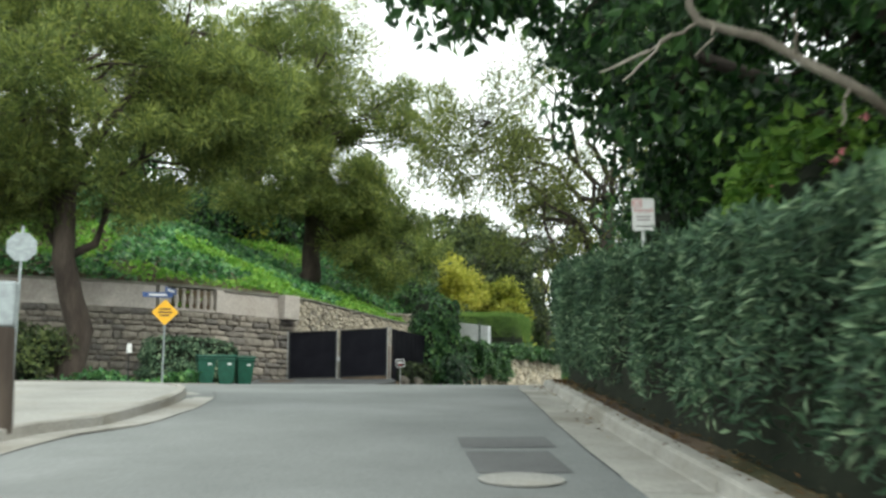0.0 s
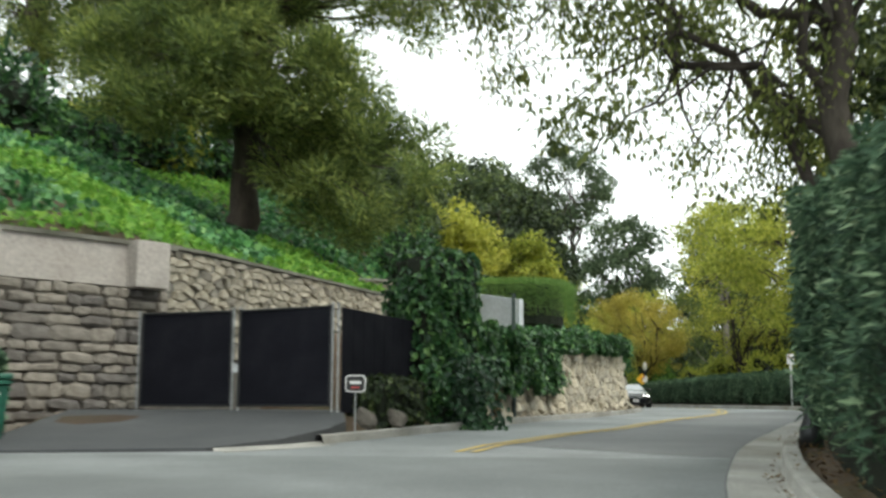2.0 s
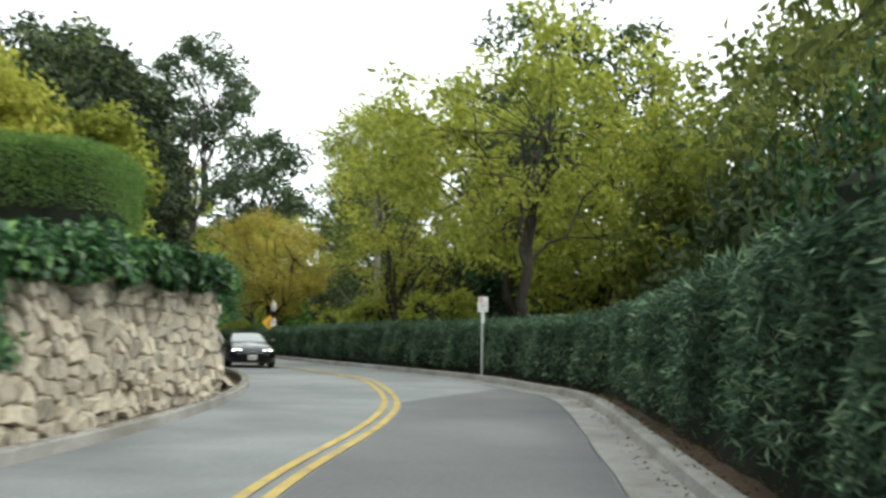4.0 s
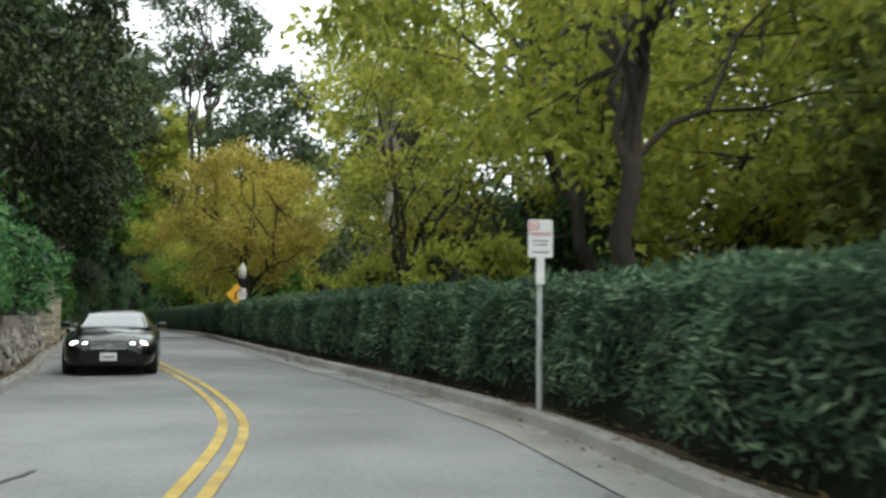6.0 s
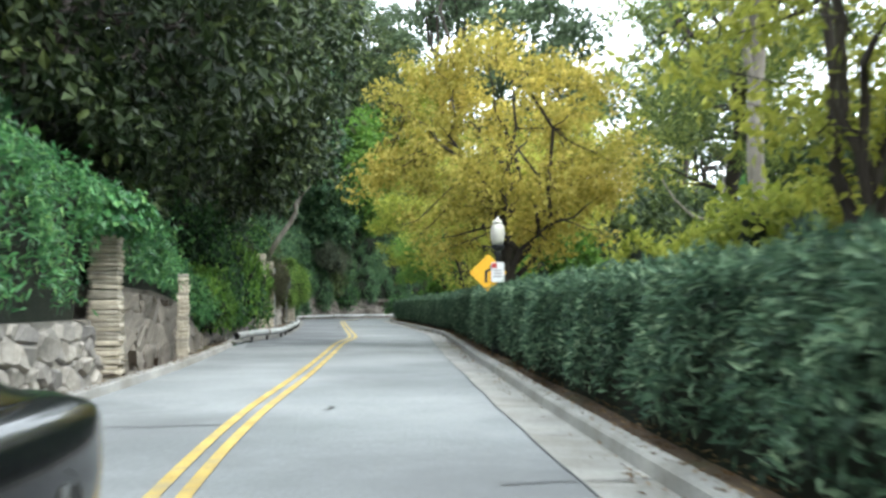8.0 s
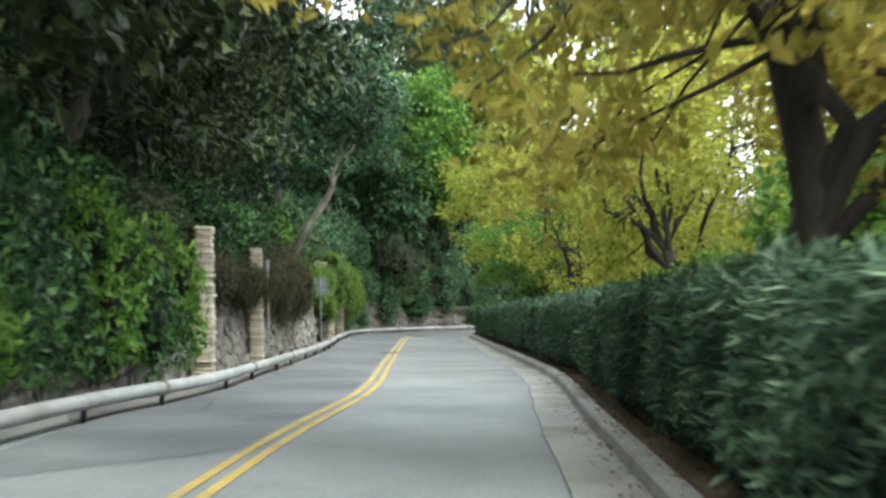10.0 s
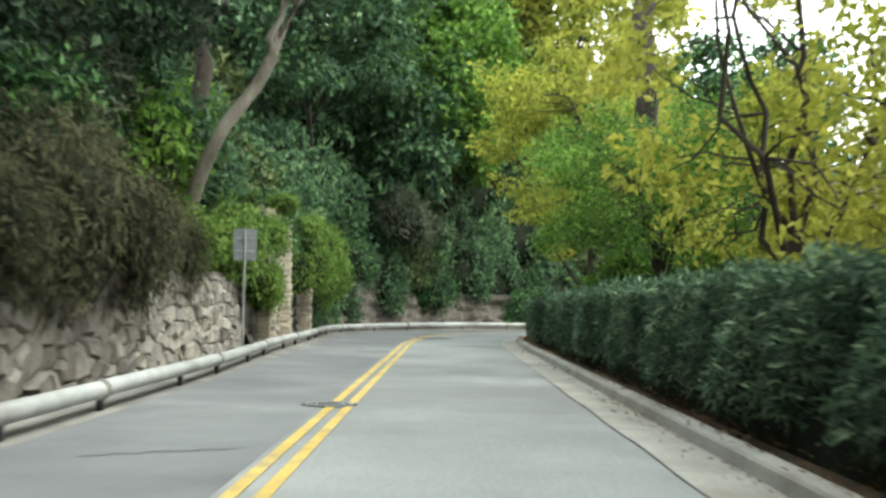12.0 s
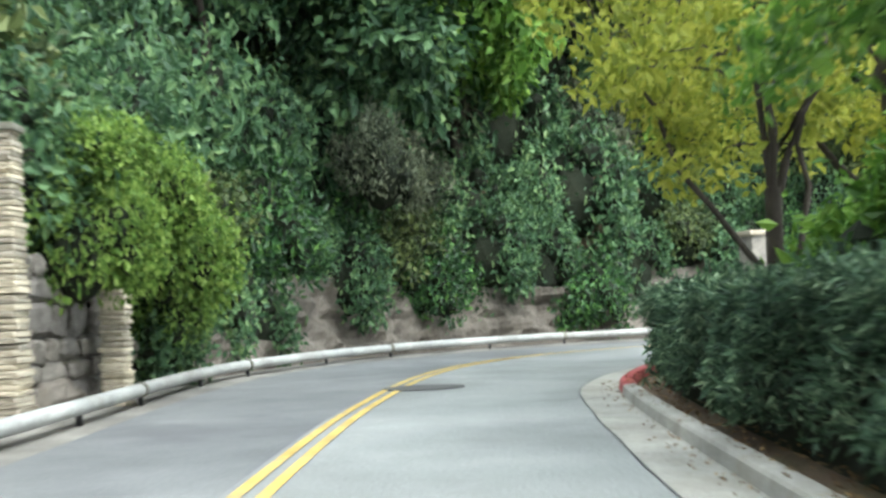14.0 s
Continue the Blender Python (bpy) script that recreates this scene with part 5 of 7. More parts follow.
def tree(label, base, fork, crown, leaf, bark, seed, trunk_r=0.25, clumps=60, per=300, size=0.16, aspect=0.5, clump_r=1.0, limbs=6, droop=0.3, flat=0.65, needle=False, extra=(), category="tree", shell=0.45, fork_spread=0.35, min_z=None):
    """A tree: crooked tapering trunk, limbs, twigs to each clump and a crown of many small leaves."""
    r = np.random.default_rng(seed)
    ob = thing("tree", label, category)
    base, fork = np.asarray(base, float), np.asarray(fork, float)
    lobes = [crown, *extra]
    vol = np.array([c[3] * c[4] * c[5] for c in lobes]) ** 0.66
    share = np.maximum(2, (clumps * vol / vol.sum()).astype(int))
    centres = []
    for (cx, cy, cz, rx, ry, rz), k in zip(lobes, share):
        d = rand_dirs(k, r)
        q = np.cbrt(r.uniform(shell ** 3, 1, k))[:, None]
        centres.append(np.array([cx, cy, cz]) + d * q * np.array([rx, ry, rz]))
    centres = np.vstack(centres)
    if min_z is not None:
        centres[:, 2] = np.maximum(centres[:, 2], min_z + r.uniform(0, 1, len(centres)))
    vs, fs, n0 = [], [], 0
    nodes = []

    def add(p, rad, sides=7):
        nonlocal n0
        v, f = tube(p, rad, sides)
        vs.append(v)
        fs.append(f + n0)
        n0 += len(v)

    p, rad = limb(base - np.array([0, 0, 0.7]), fork, trunk_r * 1.05, trunk_r * 0.75, r, 0.012 if needle else 0.04, 8)
    rad = rad * (1 + 0.45 * np.exp(-np.arange(8) * 1.1))
    add(p, rad, 10)
    tops = centres[np.argsort(-centres[:, 2] + r.normal(0, 1.5, len(centres)))][: max(limbs * 2, 4)]
    pick = tops[r.permutation(len(tops))[:limbs]]
    for k, c in enumerate(pick):
        start = p[-1] if k < 3 else p[r.integers(len(p) // 2, len(p))]
        q, rq = limb(start, start + (c - start) * 0.92, trunk_r * r.uniform(0.34, 0.5), trunk_r * 0.09, r, 0.1, 9, 0.15)
        add(q, rq, 7)
        nodes.append(np.column_stack([q[2:], rq[2:]]))
    if needle:
        nodes.append(np.column_stack([p[4:], rad[4:]]))
    nodes = np.vstack(nodes)
    for c in centres:
        k = np.argmin(np.linalg.norm(nodes[:, :3] - c, axis=1) + r.uniform(0, 0.8, len(nodes)))
        q, rq = limb(nodes[k, :3], c, max(0.02, min(nodes[k, 3] * 0.6, 0.08)), 0.012, r, 0.12, 5, 0.1)
        add(q, rq, 3)
    part_np("trunk", np.vstack(vs), np.vstack(fs), bark, ob, smooth=True)
    m = len(centres)
    cr = clump_r * 0.88 * r.uniform(0.55, 1.35, m)
    cnt = (per * (0.6 if base[1] < 66 else 0.53) * (cr / clump_r) ** 1.6 * r.uniform(0.6, 1.3, m)).astype(int) + 5
    which = np.repeat(np.arange(m), cnt)
    n = len(which)
    d = rand_dirs(n, r)
    q = r.uniform(0.0, 1, n) ** 0.5
    at = centres[which] + d * (q * cr[which])[:, None] * np.array([1, 1, flat])
    at += 0.25 * clump_r * np.sin(at[:, [1, 2, 0]] * 2.7)
    out = unit(d + np.array([0, 0, 0.4]))
    ax = unit(d * 0.6 + rand_dirs(n, r) * 0.9 + np.array([0, 0, -droop]))
    L = size * (1.25 if needle else 1.45 if base[1] < 66 else 1.54) * r.uniform(0.6, 1.5, n)
    if needle:
        ax = unit(d + rand_dirs(n, r) * 0.75 + np.array([0, 0, 0.25]))
        crown_me = needle_mesh("crown", at, ax, L, L * aspect * 1.15, leaf, r)
    else:
        crown_me = leaf_mesh("crown", at, ax, out + rand_dirs(n, r) * 0.7, L, L * aspect * 1.25, leaf)
    crown_ob = new("crown", crown_me)
    crown_ob.parent = ob
    return ob


def shrub_mesh(seed, leaf, n, size, aspect, lumps=18, droop=0.2, ragged=0.16):
    """Leaves of a ragged shrub of about unit radius, in many lumps; near-black cores paint the shade in the gaps
    between them.
    """
    r = np.random.default_rng(seed)
    c = rand_dirs(lumps, r) * r.uniform(0.45, 0.8, lumps)[:, None]
    c[:, 2] = np.abs(c[:, 2]) * 1.05 - 0.15
    rad = r.uniform(0.2, 0.46, lumps)
    w = r.choice(lumps, n, p=rad ** 2 / (rad ** 2).sum())
    d = unit(rand_dirs(n, r) + unit(c)[w] * 0.6)
    at = c[w] + d * (rad[w] * (1 + r.normal(0, ragged, n) - r.exponential(0.1, n)))[:, None]
    sprig = r.uniform(0, 1, n) < 0.06
    at[sprig] += d[sprig] * r.uniform(0.03, 0.22, sprig.sum())[:, None]
    at = at[at[:, 2] > -0.45]
    d = unit(at + 1e-6)
    ax = unit(d * 0.6 + rand_dirs(len(at), r) * 0.8 + np.array([0, 0, -droop]))
    L = size * r.uniform(0.55, 1.5, len(at))
    # Solid spheres whose near-black colour stands in for shade among the lumps.
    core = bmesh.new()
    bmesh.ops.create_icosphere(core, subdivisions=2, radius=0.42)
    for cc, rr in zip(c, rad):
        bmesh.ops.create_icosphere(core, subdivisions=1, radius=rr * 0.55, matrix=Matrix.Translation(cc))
    cm = bpy.data.meshes.new("shade_core")
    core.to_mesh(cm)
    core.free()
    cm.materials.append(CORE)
    return leaf_mesh("foliage", at, ax, d + rand_dirs(len(at), r) * 0.6, L, L * aspect, leaf), cm


def shrub(label, at, radii, meshes, rz=0.0, category="shrub", group=""):
    ob = thing("shrub", label, category, at, rz, group)
    ob.scale = radii
    for nm, me in zip(("foliage", "shade_core"), meshes):
        o = new(nm, me)
        o.parent = ob
    return ob


# pines above the garden wall
tree("tall pine with soft drooping olive-green needles before the garden wall", (-9.1, 36.4, 3.5), (-9.6, 36.2, 11.0), (-9.5, 36.0, 13.5, 6.8, 5.0, 4.8), PINE_NEEDLE, BARK_PINE, 101, 0.42, 200, 1500, 0.21, 0.16, 1.2, 8, 0.1, 0.6, True, extra=((-12.5, 35, 10.5, 3, 3, 2.2), (-4.5, 35.5, 12.5, 2.6, 3, 2.5)))
tree("large leaning pine with dark bark on the ivy slope", (-2.75, 58.2, 9.8), (-1.6, 57.4, 18.0), (-2.4, 57.0, 20.6, 4.4, 5.0, 5.8), PINE_NEEDLE, BARK_PINE, 102, 0.5, 200, 1500, 0.22, 0.16, 1.3, 9, 0.1, 0.6, True, extra=((2.4, 56, 11.4, 4.0, 3.0, 1.8), (-0.3, 56.5, 14.2, 2.6, 2.6, 2.0), (-3.8, 55.5, 15.2, 3.6, 3, 2.0), (3.0, 57.5, 19.2, 2.2, 2.5, 1.7)))
tree("tall pine on the crest of the ivy slope", (-16.0, 80.0, 17.5), (-16.5, 79.5, 27), (-16, 79, 29, 8.5, 6.0, 7.0), PINE_NEEDLE, BARK_PINE, 103, 0.5, 100, 800, 0.4, 0.14, 1.7, 8, 0.1, 0.6, True, extra=((-10, 77, 24, 4, 4, 3),))
tree("dark pine behind the ivy slope", (-24.0, 62.0, 15.0), (-24, 62, 22), (-23, 60, 24, 8, 6, 6.0), PINE_NEEDLE, BARK_PINE, 104, 0.5, 80, 800, 0.36, 0.14, 1.7, 7, 0.1, 0.6, True)
tree("dark pine on the hill behind the gate", (-7.5, 76.0, 15.0), (-7.3, 75.8, 22), (-7, 75, 23.5, 6, 5, 6.0), PINE_NEEDLE, BARK_PINE, 105, 0.4, 90, 800, 0.34, 0.14, 1.6, 7, 0.1, 0.6, True)
hill = [shrub_mesh(200, OAK_LEAF, 3400, 0.1, 0.55), shrub_mesh(201, LIME_LEAF, 3300, 0.1, 0.5), shrub_mesh(202, DARK_LEAF, 3500, 0.098, 0.5), shrub_mesh(203, BUSH_LEAF, 3500, 0.096, 0.5), shrub_mesh(204, GREY_LEAF, 3600, 0.11, 0.35), shrub_mesh(205, YELLOW_LEAF, 3400, 0.095, 0.5), shrub_mesh(209, TEAL_LEAF, 3500, 0.096, 0.5)]
LABELS = ["dense dull green oak scrub on the slope", "yellow-green leafy shrub on the slope", "dense dark evergreen shrub on the bank", "fresh green leafy shrub on the bank", "dusty grey-green shrub on the bank", "golden yellow shrub among green ones", "dense blue-green evergreen shrub on the far bank"]
rs = np.random.default_rng(77)
for x, y, rad, k in ((-30, 66, 4.5, 2), (-21, 72, 4.2, 1), (-12.5, 82, 4.5, 0), (-14, 67, 4.2, 2), (-20, 63, 4.4, 2), (-26, 66, 5, 2), (-8.6, 67.5, 3.4, 2), (-18, 70, 3.5, 0), (-8, 70, 3.5, 1), (-4, 72, 3.6, 2), (0, 76, 4, 0), (-11, 72, 3.6, 1), (-27, 56, 4, 0), (-33, 50, 4.5, 2), (3.6, 62, 2.2, 2), (0.5, 69.5, 3.0, 0), (-26, 84, 5.5, 0), (8, 92, 5, 2), (-2, 88, 5.5, 2), (7.5, 69, 2.6, 0), (5, 65, 2.4, 1), (10.2, 73, 2.8, 1), (3.5, 72, 3.2, 0)):
    shrub(LABELS[k], (x, y, float(land(x, y)) + rad * 0.25), (rad, rad, rad * 1.1), hill[k], rs.uniform(0, 360), group="slope shrubs")

# right of the first stretch
# The lobe at (6.4, 6.0) is added out of view to darken the hedge.
tree("big dark evergreen tree overhanging the road", (9.5, 15.5, 1.9), (8.9, 14.8, 7.0), (6.8, 14.0, 9.6, 6.4, 6.0, 3.6), DARK_LEAF, BARK_DARK, 111, 0.4, 225, 430, 0.17, 0.45, 1.0, 9, 0.4, 0.7, extra=((9.5, 19.5, 7.5, 3.5, 3.5, 3.0), (9.5, 12, 6.5, 3, 3.5, 2.5), (6.5, 18, 8.0, 2.5, 3, 2.2), (6.4, 6.0, 8.0, 2.6, 4.5, 1.8), (2.2, 15.4, 8.0, 1.7, 1.6, 0.6)))
bough = smooth_line([(7.2, 11.4, 3.9), (6.0, 10.6, 4.55), (5.33, 10.2, 4.9), (4.67, 10.3, 5.31), (4.25, 10.4, 5.6), (3.65, 10.55, 5.82), (3.55, 10.5, 6.2), (3.6, 10.4, 6.9)], 0.25)
limb_ob = thing("bare_bough", "bare pale grey bough jutting out over the hedge", "branch")
bv, bf = tube(bough, np.linspace(0.075, 0.04, len(bough)), 9)
part_np("main_limb", bv, bf, BARK_PALE, limb_ob, smooth=True)
for k, (a, e) in enumerate((((3.65, 10.55, 5.8), (3.18, 10.8, 5.56)), ((3.18, 10.8, 5.56), (2.66, 11.0, 5.37)), ((3.4, 10.65, 5.7), (2.9, 10.9, 5.25)), ((3.8, 10.5, 5.76), (3.62, 10.6, 5.45)), ((5.1, 10.2, 5.0), (4.95, 10.1, 4.55)), ((4.6, 10.3, 5.35), (4.5, 10.0, 5.75)))):
    q, rq = limb(a, e, 0.022, 0.01, np.random.default_rng(k), 0.08, 7)
    v, f = tube(q, rq, 6)
    part_np("side_limb", v, f, BARK_PALE, limb_ob, smooth=True)
tree("open-crowned tree with thin drooping olive leaves", (8.7, 33.3, 3.2), (8.6, 34.4, 9.0), (8.2, 36.4, 12.2, 5.8, 5.5, 4.0), DULL_OLIVE_LEAF, BARK_DARK, 112, 0.26, 185, 520, 0.082, 0.36, 0.95, 10, 0.9, 0.9, extra=((4.4, 37, 11.4, 2.4, 3.0, 1.8), (5.6, 36, 10.4, 1.5, 2.6, 1.5), (5.6, 35.2, 7.6, 1.5, 1.2, 0.5), (7.2, 35.2, 7.8, 1.2, 1.4, 0.7), (10.2, 38.5, 8.4, 1.6, 2.5, 1.2)))
shrub("dark camellia bush with a few pink flowers behind the hedge", (7.4, 12.4, 3.6), (2.4, 2.8, 2.3), shrub_mesh(206, BUSH_LEAF, 5200, 0.08, 0.55), 20)
fr = np.random.default_rng(9)
for k in range(9):
    d = unit(fr.normal(size=(1, 3)) * np.array([1, 1, 0.5]) + np.array([[-0.9, -0.8, 0.4]]))[0]
    pts = np.tile(np.array([7.4, 12.4, 3.8]) + d * np.array([2.3, 2.6, 2.2]), (14, 1)) + fr.normal(0, 0.018, (14, 3))
    fl = new("flower", leaf_mesh("flower", pts, rand_dirs(14, fr), rand_dirs(14, fr), 0.045, 0.04, FLOWER))
    tagged(fl, "small pink camellia flower on the bush", "flower", "camellia flowers")
fine_dark = shrub_mesh(211, DARK_LEAF, 9000, 0.056, 0.5, 26)
for x, y, rad, k in ((7.8, 20, 2.6, 2), (8.6, 25, 2.8, 2), (10.5, 30.5, 3.0, 2), (12.6, 36.5, 2.8, 2), (15.4, 41.5, 3.0, 2), (18.4, 46.6, 2.6, 2), (12, 23, 4.0, 2), (10.5, 8, 3.5, 2), (20.8, 52.5, 2.4, 0)):
    shrub(LABELS[k], (x, y, float(land(x, y)) + rad * 0.6), (rad, rad, rad * 1.35), fine_dark if k == 2 else hill[k], rs.uniform(0, 360), group="shrubs behind the hedge")
tree("olive-green tree behind the tall hedge", (14.5, 36.0, 3.3), (14.5, 36, 7.5), (13.8, 37.5, 9.5, 4.2, 4.5, 3.6), OAK_LEAF, BARK_DARK, 113, 0.24, 90, 300, 0.15, 0.45, 1.1, 6)
tree("pale olive-yellow tree behind the hedge", (24.0, 49.5, 3.5), (23.6, 49.8, 9), (22.8, 50.5, 12.6, 5.0, 4.5, 4.6), OLIVE_LEAF, BARK_DARK, 114, 0.26, 90, 240, 0.17, 0.42, 1.05, 8, 0.5)

shrub("withered ochre plant at the foot of the ivy wall", (4.75, 44.4, 3.62), (0.26, 0.26, 0.55), shrub_mesh(210, LITTER, 700, 0.22, 0.5), 15)

# trees behind the long hedge
tree("dark-trunked tree with olive-yellow autumn leaves behind the hedge", (24.4, 69.6, 3.7), (24.4, 69.7, 9.0), (25.0, 69.5, 11.6, 6.2, 6.0, 4.6), LIME_LEAF, BARK_DARK, 121, 0.2, 100, 250, 0.15, 0.42, 0.95, 11, 0.4, 0.7, fork_spread=0.5)
tree("leaning dark tree with olive leaves", (28.6, 76.5, 3.8), (26.4, 77.2, 9.3), (25.6, 78.4, 11.8, 4.6, 4.2, 3.4), LIME_LEAF, BARK_DARK, 122, 0.17, 62, 200, 0.15, 0.42, 1.0, 8, 0.4)
tree("forked tree in yellow autumn leaf behind the hedge", (27.0, 89.4, 3.9), (27.3, 89.6, 6.4), (28.4, 89.8, 10.8, 4.5, 4.2, 4.3), YELLOW_LEAF, BARK_DARK, 123, 0.24, 84, 260, 0.13, 0.42, 1.1, 10, 0.3, 0.5)
tree("pale-trunked tree with thin yellow-green leaves", (31.0, 100.5, 3.9), (30.3, 100.8, 13.5), (30.8, 101.4, 17.2, 4.2, 4.2, 3.4), LIME_LEAF, BARK_PALE, 124, 0.24, 70, 210, 0.15, 0.42, 1.0, 7)
tree("round golden-yellow autumn tree behind the street lamp", (25.0, 105.2, 4.0), (24.6, 105.3, 7.4), (24.6, 106.2, 9.6, 4.0, 4.2, 3.6), GOLD_LEAF, BARK_DARK, 125, 0.22, 130, 360, 0.1, 0.45, 0.9, 10, 0.3, min_z=5.4)
tree("shaggy dark conifer behind the hedge", (34.52, 112.0, 4.0), (34.52, 112, 14), (34.52, 112, 15.0, 4.8, 4.8, 6.5), PINE_NEEDLE, BARK_DARK, 126, 0.32, 80, 600, 0.32, 0.14, 1.3, 8, 0.3, 0.5, True)
tree("tall dark green tree in the wood behind the hedge", (34.5, 84.5, 3.8), (34.5, 84.6, 12), (34.5, 85, 17.0, 5.2, 5, 5.6), OAK_LEAF, BARK_DARK, 127, 0.28, 90, 240, 0.2, 0.45, 1.3, 8)
tree("dull green tree in the wood behind the hedge", (36, 70, 3.7), (36, 70, 9), (35.5, 70, 11.5, 6, 6, 5.6), OLIVE_LEAF, BARK_DARK, 128, 0.3, 90, 260, 0.22, 0.45, 1.4, 8)
tree("olive tree in the wood behind the hedge", (32, 60, 3.6), (32, 60, 8), (31.5, 60, 10.5, 5.5, 5.5, 5.0), OLIVE_LEAF, BARK_DARK, 129, 0.28, 80, 260, 0.2, 0.45, 1.3, 7)
for x, y, rad, k in ((26.5, 82, 2.2, 1), (28.5, 95, 2.4, 1), (27.2, 98, 1.9, 1), (28.42, 112, 2.2, 3), (30, 106, 2.4, 0), (31, 92, 2.6, 0), (29, 66, 2.6, 0), (27.8, 60, 2.5, 0), (33, 77, 2.6, 0), (28.6, 116.5, 1.8, 1), (24.5, 55.5, 2.4, 0), (38, 96, 4, 2), (38.95, 108, 4.5, 0), (35.2, 122, 4.0, 0), (42, 84, 5, 2), (40, 60, 5, 2), (44, 72, 5, 0), (30, 50, 4, 2), (44.2, 122, 6, 2)):
    shrub(LABELS[k], (x, y, float(land(x, y)) + rad * 0.55), (rad, rad, rad * 1.3), hill[k], rs.uniform(0, 360), group="shrubs behind the hedge")

# far trees against the sky
tree("tall distant gum tree with a dark open trunk", (31.09, 161.5, 3.9), (31.09, 161.5, 25), (31.09, 161.5, 34.0, 6.0, 6.0, 6.6), GUM_LEAF, BARK_DARK, 131, 0.45, 80, 260, 0.3, 0.4, 1.6, 9)
tree("rounded distant grey-green gum tree", (35.19, 150, 4), (35.19, 150, 15), (35.19, 150, 21.5, 5.8, 5.2, 6.2), GUM_LEAF, BARK_DARK, 132, 0.4, 80, 260, 0.32, 0.4, 1.7, 8)
tree("small distant pointed conifer", (40.39, 133, 4), (40.39, 133, 20), (40.39, 133, 20, 2.6, 2.6, 6.5), GUM_LEAF, BARK_DARK, 133, 0.25, 50, 220, 0.3, 0.3, 1.1, 6, needle=True)
tree("distant green tree on the hill", (13.5, 101, 9), (13, 101, 16), (12.2, 101, 18.5, 3.6, 3.6, 4.2), OAK_LEAF, BARK_DARK, 134, 0.3, 60, 260, 0.26, 0.45, 1.3, 6)
tree("golden tree above the clipped hedge", (6.0, 80, 9), (6.2, 80, 11), (6.2, 79.5, 12.6, 3.6, 3.2, 3.0), YELLOW_LEAF, BARK_DARK, 135, 0.2, 70, 220, 0.2, 0.45, 1.0, 7)
tree("yellow-green tree above the clipped hedge", (11.8, 82, 8), (11.9, 82, 10.5), (11.2, 82, 11.4, 2.3, 2.5, 2.7), LIME_LEAF, BARK_DARK, 136, 0.2, 60, 240, 0.18, 0.45, 0.95, 6)
tree("distant dull green tree", (44.55, 142, 4), (44.55, 142, 12), (44.55, 142, 16, 6, 6, 5.6), GUM_LEAF, BARK_DARK, 137, 0.35, 60, 260, 0.32, 0.4, 1.7, 6)

# tall trees behind the roadside bank
for bx, by, cz, rx, rz, lf, sd, lb in ((9.52, 112.0, 19.5, 5.0, 6.0, SHADED_OAK_LEAF, 181, "tall dark evergreen oak high on the bank"), (14.8, 119.0, 19.0, 5.0, 6.0, SHADED_OAK_LEAF, 180, "tall dark evergreen oak high on the bank"), (12.94, 136.0, 20.5, 5.4, 6.5, SHADED_OAK_LEAF, 182, "tall dark evergreen oak high on the bank"), (13.82, 158.0, 24.0, 6.0, 8.5, DEEP_LEAF, 183, "tall dark evergreen tree above the arch"), (22.42, 192.0, 33.0, 6.0, 9.0, GUM_LEAF, 184, "very tall grey-green tree on the far hill"), (27.99, 196.0, 30.0, 5.0, 9.0, GUM_LEAF, 185, "very tall grey-green tree on the far hill")):
    bz = float(land(bx, by))
    tree(lb, (bx, by, bz), (bx + 0.4, by, cz - rz), (bx + 1.0, by, cz, rx, rx, rz), lf, BARK_DARK, sd, 0.35, 60 if lf is DEEP_LEAF else 95, 290, 0.26, 0.45, 1.5, 8, 0.4)
# olive trees that close the wood behind the hedge
for bx, by, cz, rx, rz, sd in ((31.5, 76.0, 9.6, 4.4, 5.0, 186), (29.8, 66.5, 8.6, 3.6, 4.2, 187), (39.0, 82.0, 11.0, 5.0, 6.0, 188), (35.5, 63.5, 9.5, 4.6, 5.0, 189)):
    tree("dull olive-green tree in the wood behind the hedge", (bx, by, float(land(bx, by))), (bx, by, 6.5), (bx, by, cz, rx, rx, rz), OLIVE_LEAF if sd % 2 else LIME_LEAF, BARK_DARK, sd, 0.2, 70, 260, 0.2, 0.45, 1.25, 6)

for bx, by, cz, sd in ((34.6, 91.0, 13.0, 191), (38.0, 93.0, 13.0, 192), (40.5, 101.0, 13.0, 193)):
    tree("tall dark conifer in the wood behind the hedge", (bx, by, float(land(bx, by))), (bx, by, cz), (bx, by, cz, 2.8, 2.8, 8.0), DARK_LEAF, BARK_DARK, sd, 0.22, 70, 260, 0.24, 0.4, 1.3, 6, 0.6, 0.5, fork_spread=0.2)

# dark trees over the roadside bank; canopy shade is put into the oak leaf colour
for k, (bx, by, cx, cz, s, lf) in enumerate(((11.0, 86.0, 10.5, 12.5, 1.0, SHADED_OAK_LEAF), (12.4, 99.0, 14.0, 12.2, 1.0, SHADED_OAK_LEAF), (11.58, 110.0, 15.2, 13.4, 1.1, SHADED_OAK_LEAF), (11.78, 121.0, 16.2, 14.0, 1.1, SHADED_OAK_LEAF), (11.39, 133.0, 13.4, 14.5, 1.05, SHADED_OAK_LEAF), (11.2, 145.0, 13.2, 15.5, 1.1, DEEP_LEAF))):
    bz = float(land(bx, by))
    tree("spreading dark evergreen oak over the roadside bank" if lf is SHADED_OAK_LEAF else "dense dark evergreen tree over the roadside bank", (bx, by, bz), ((bx + cx) / 2, by + 0.5, bz + 2.6), (cx, by + 1, cz, 4.6 * s, 6.4 * s, 4.8 * s), lf, BARK_DARK, 140 + k, 0.3, 120, 300, 0.19, 0.45, 1.2, 8, 0.4)
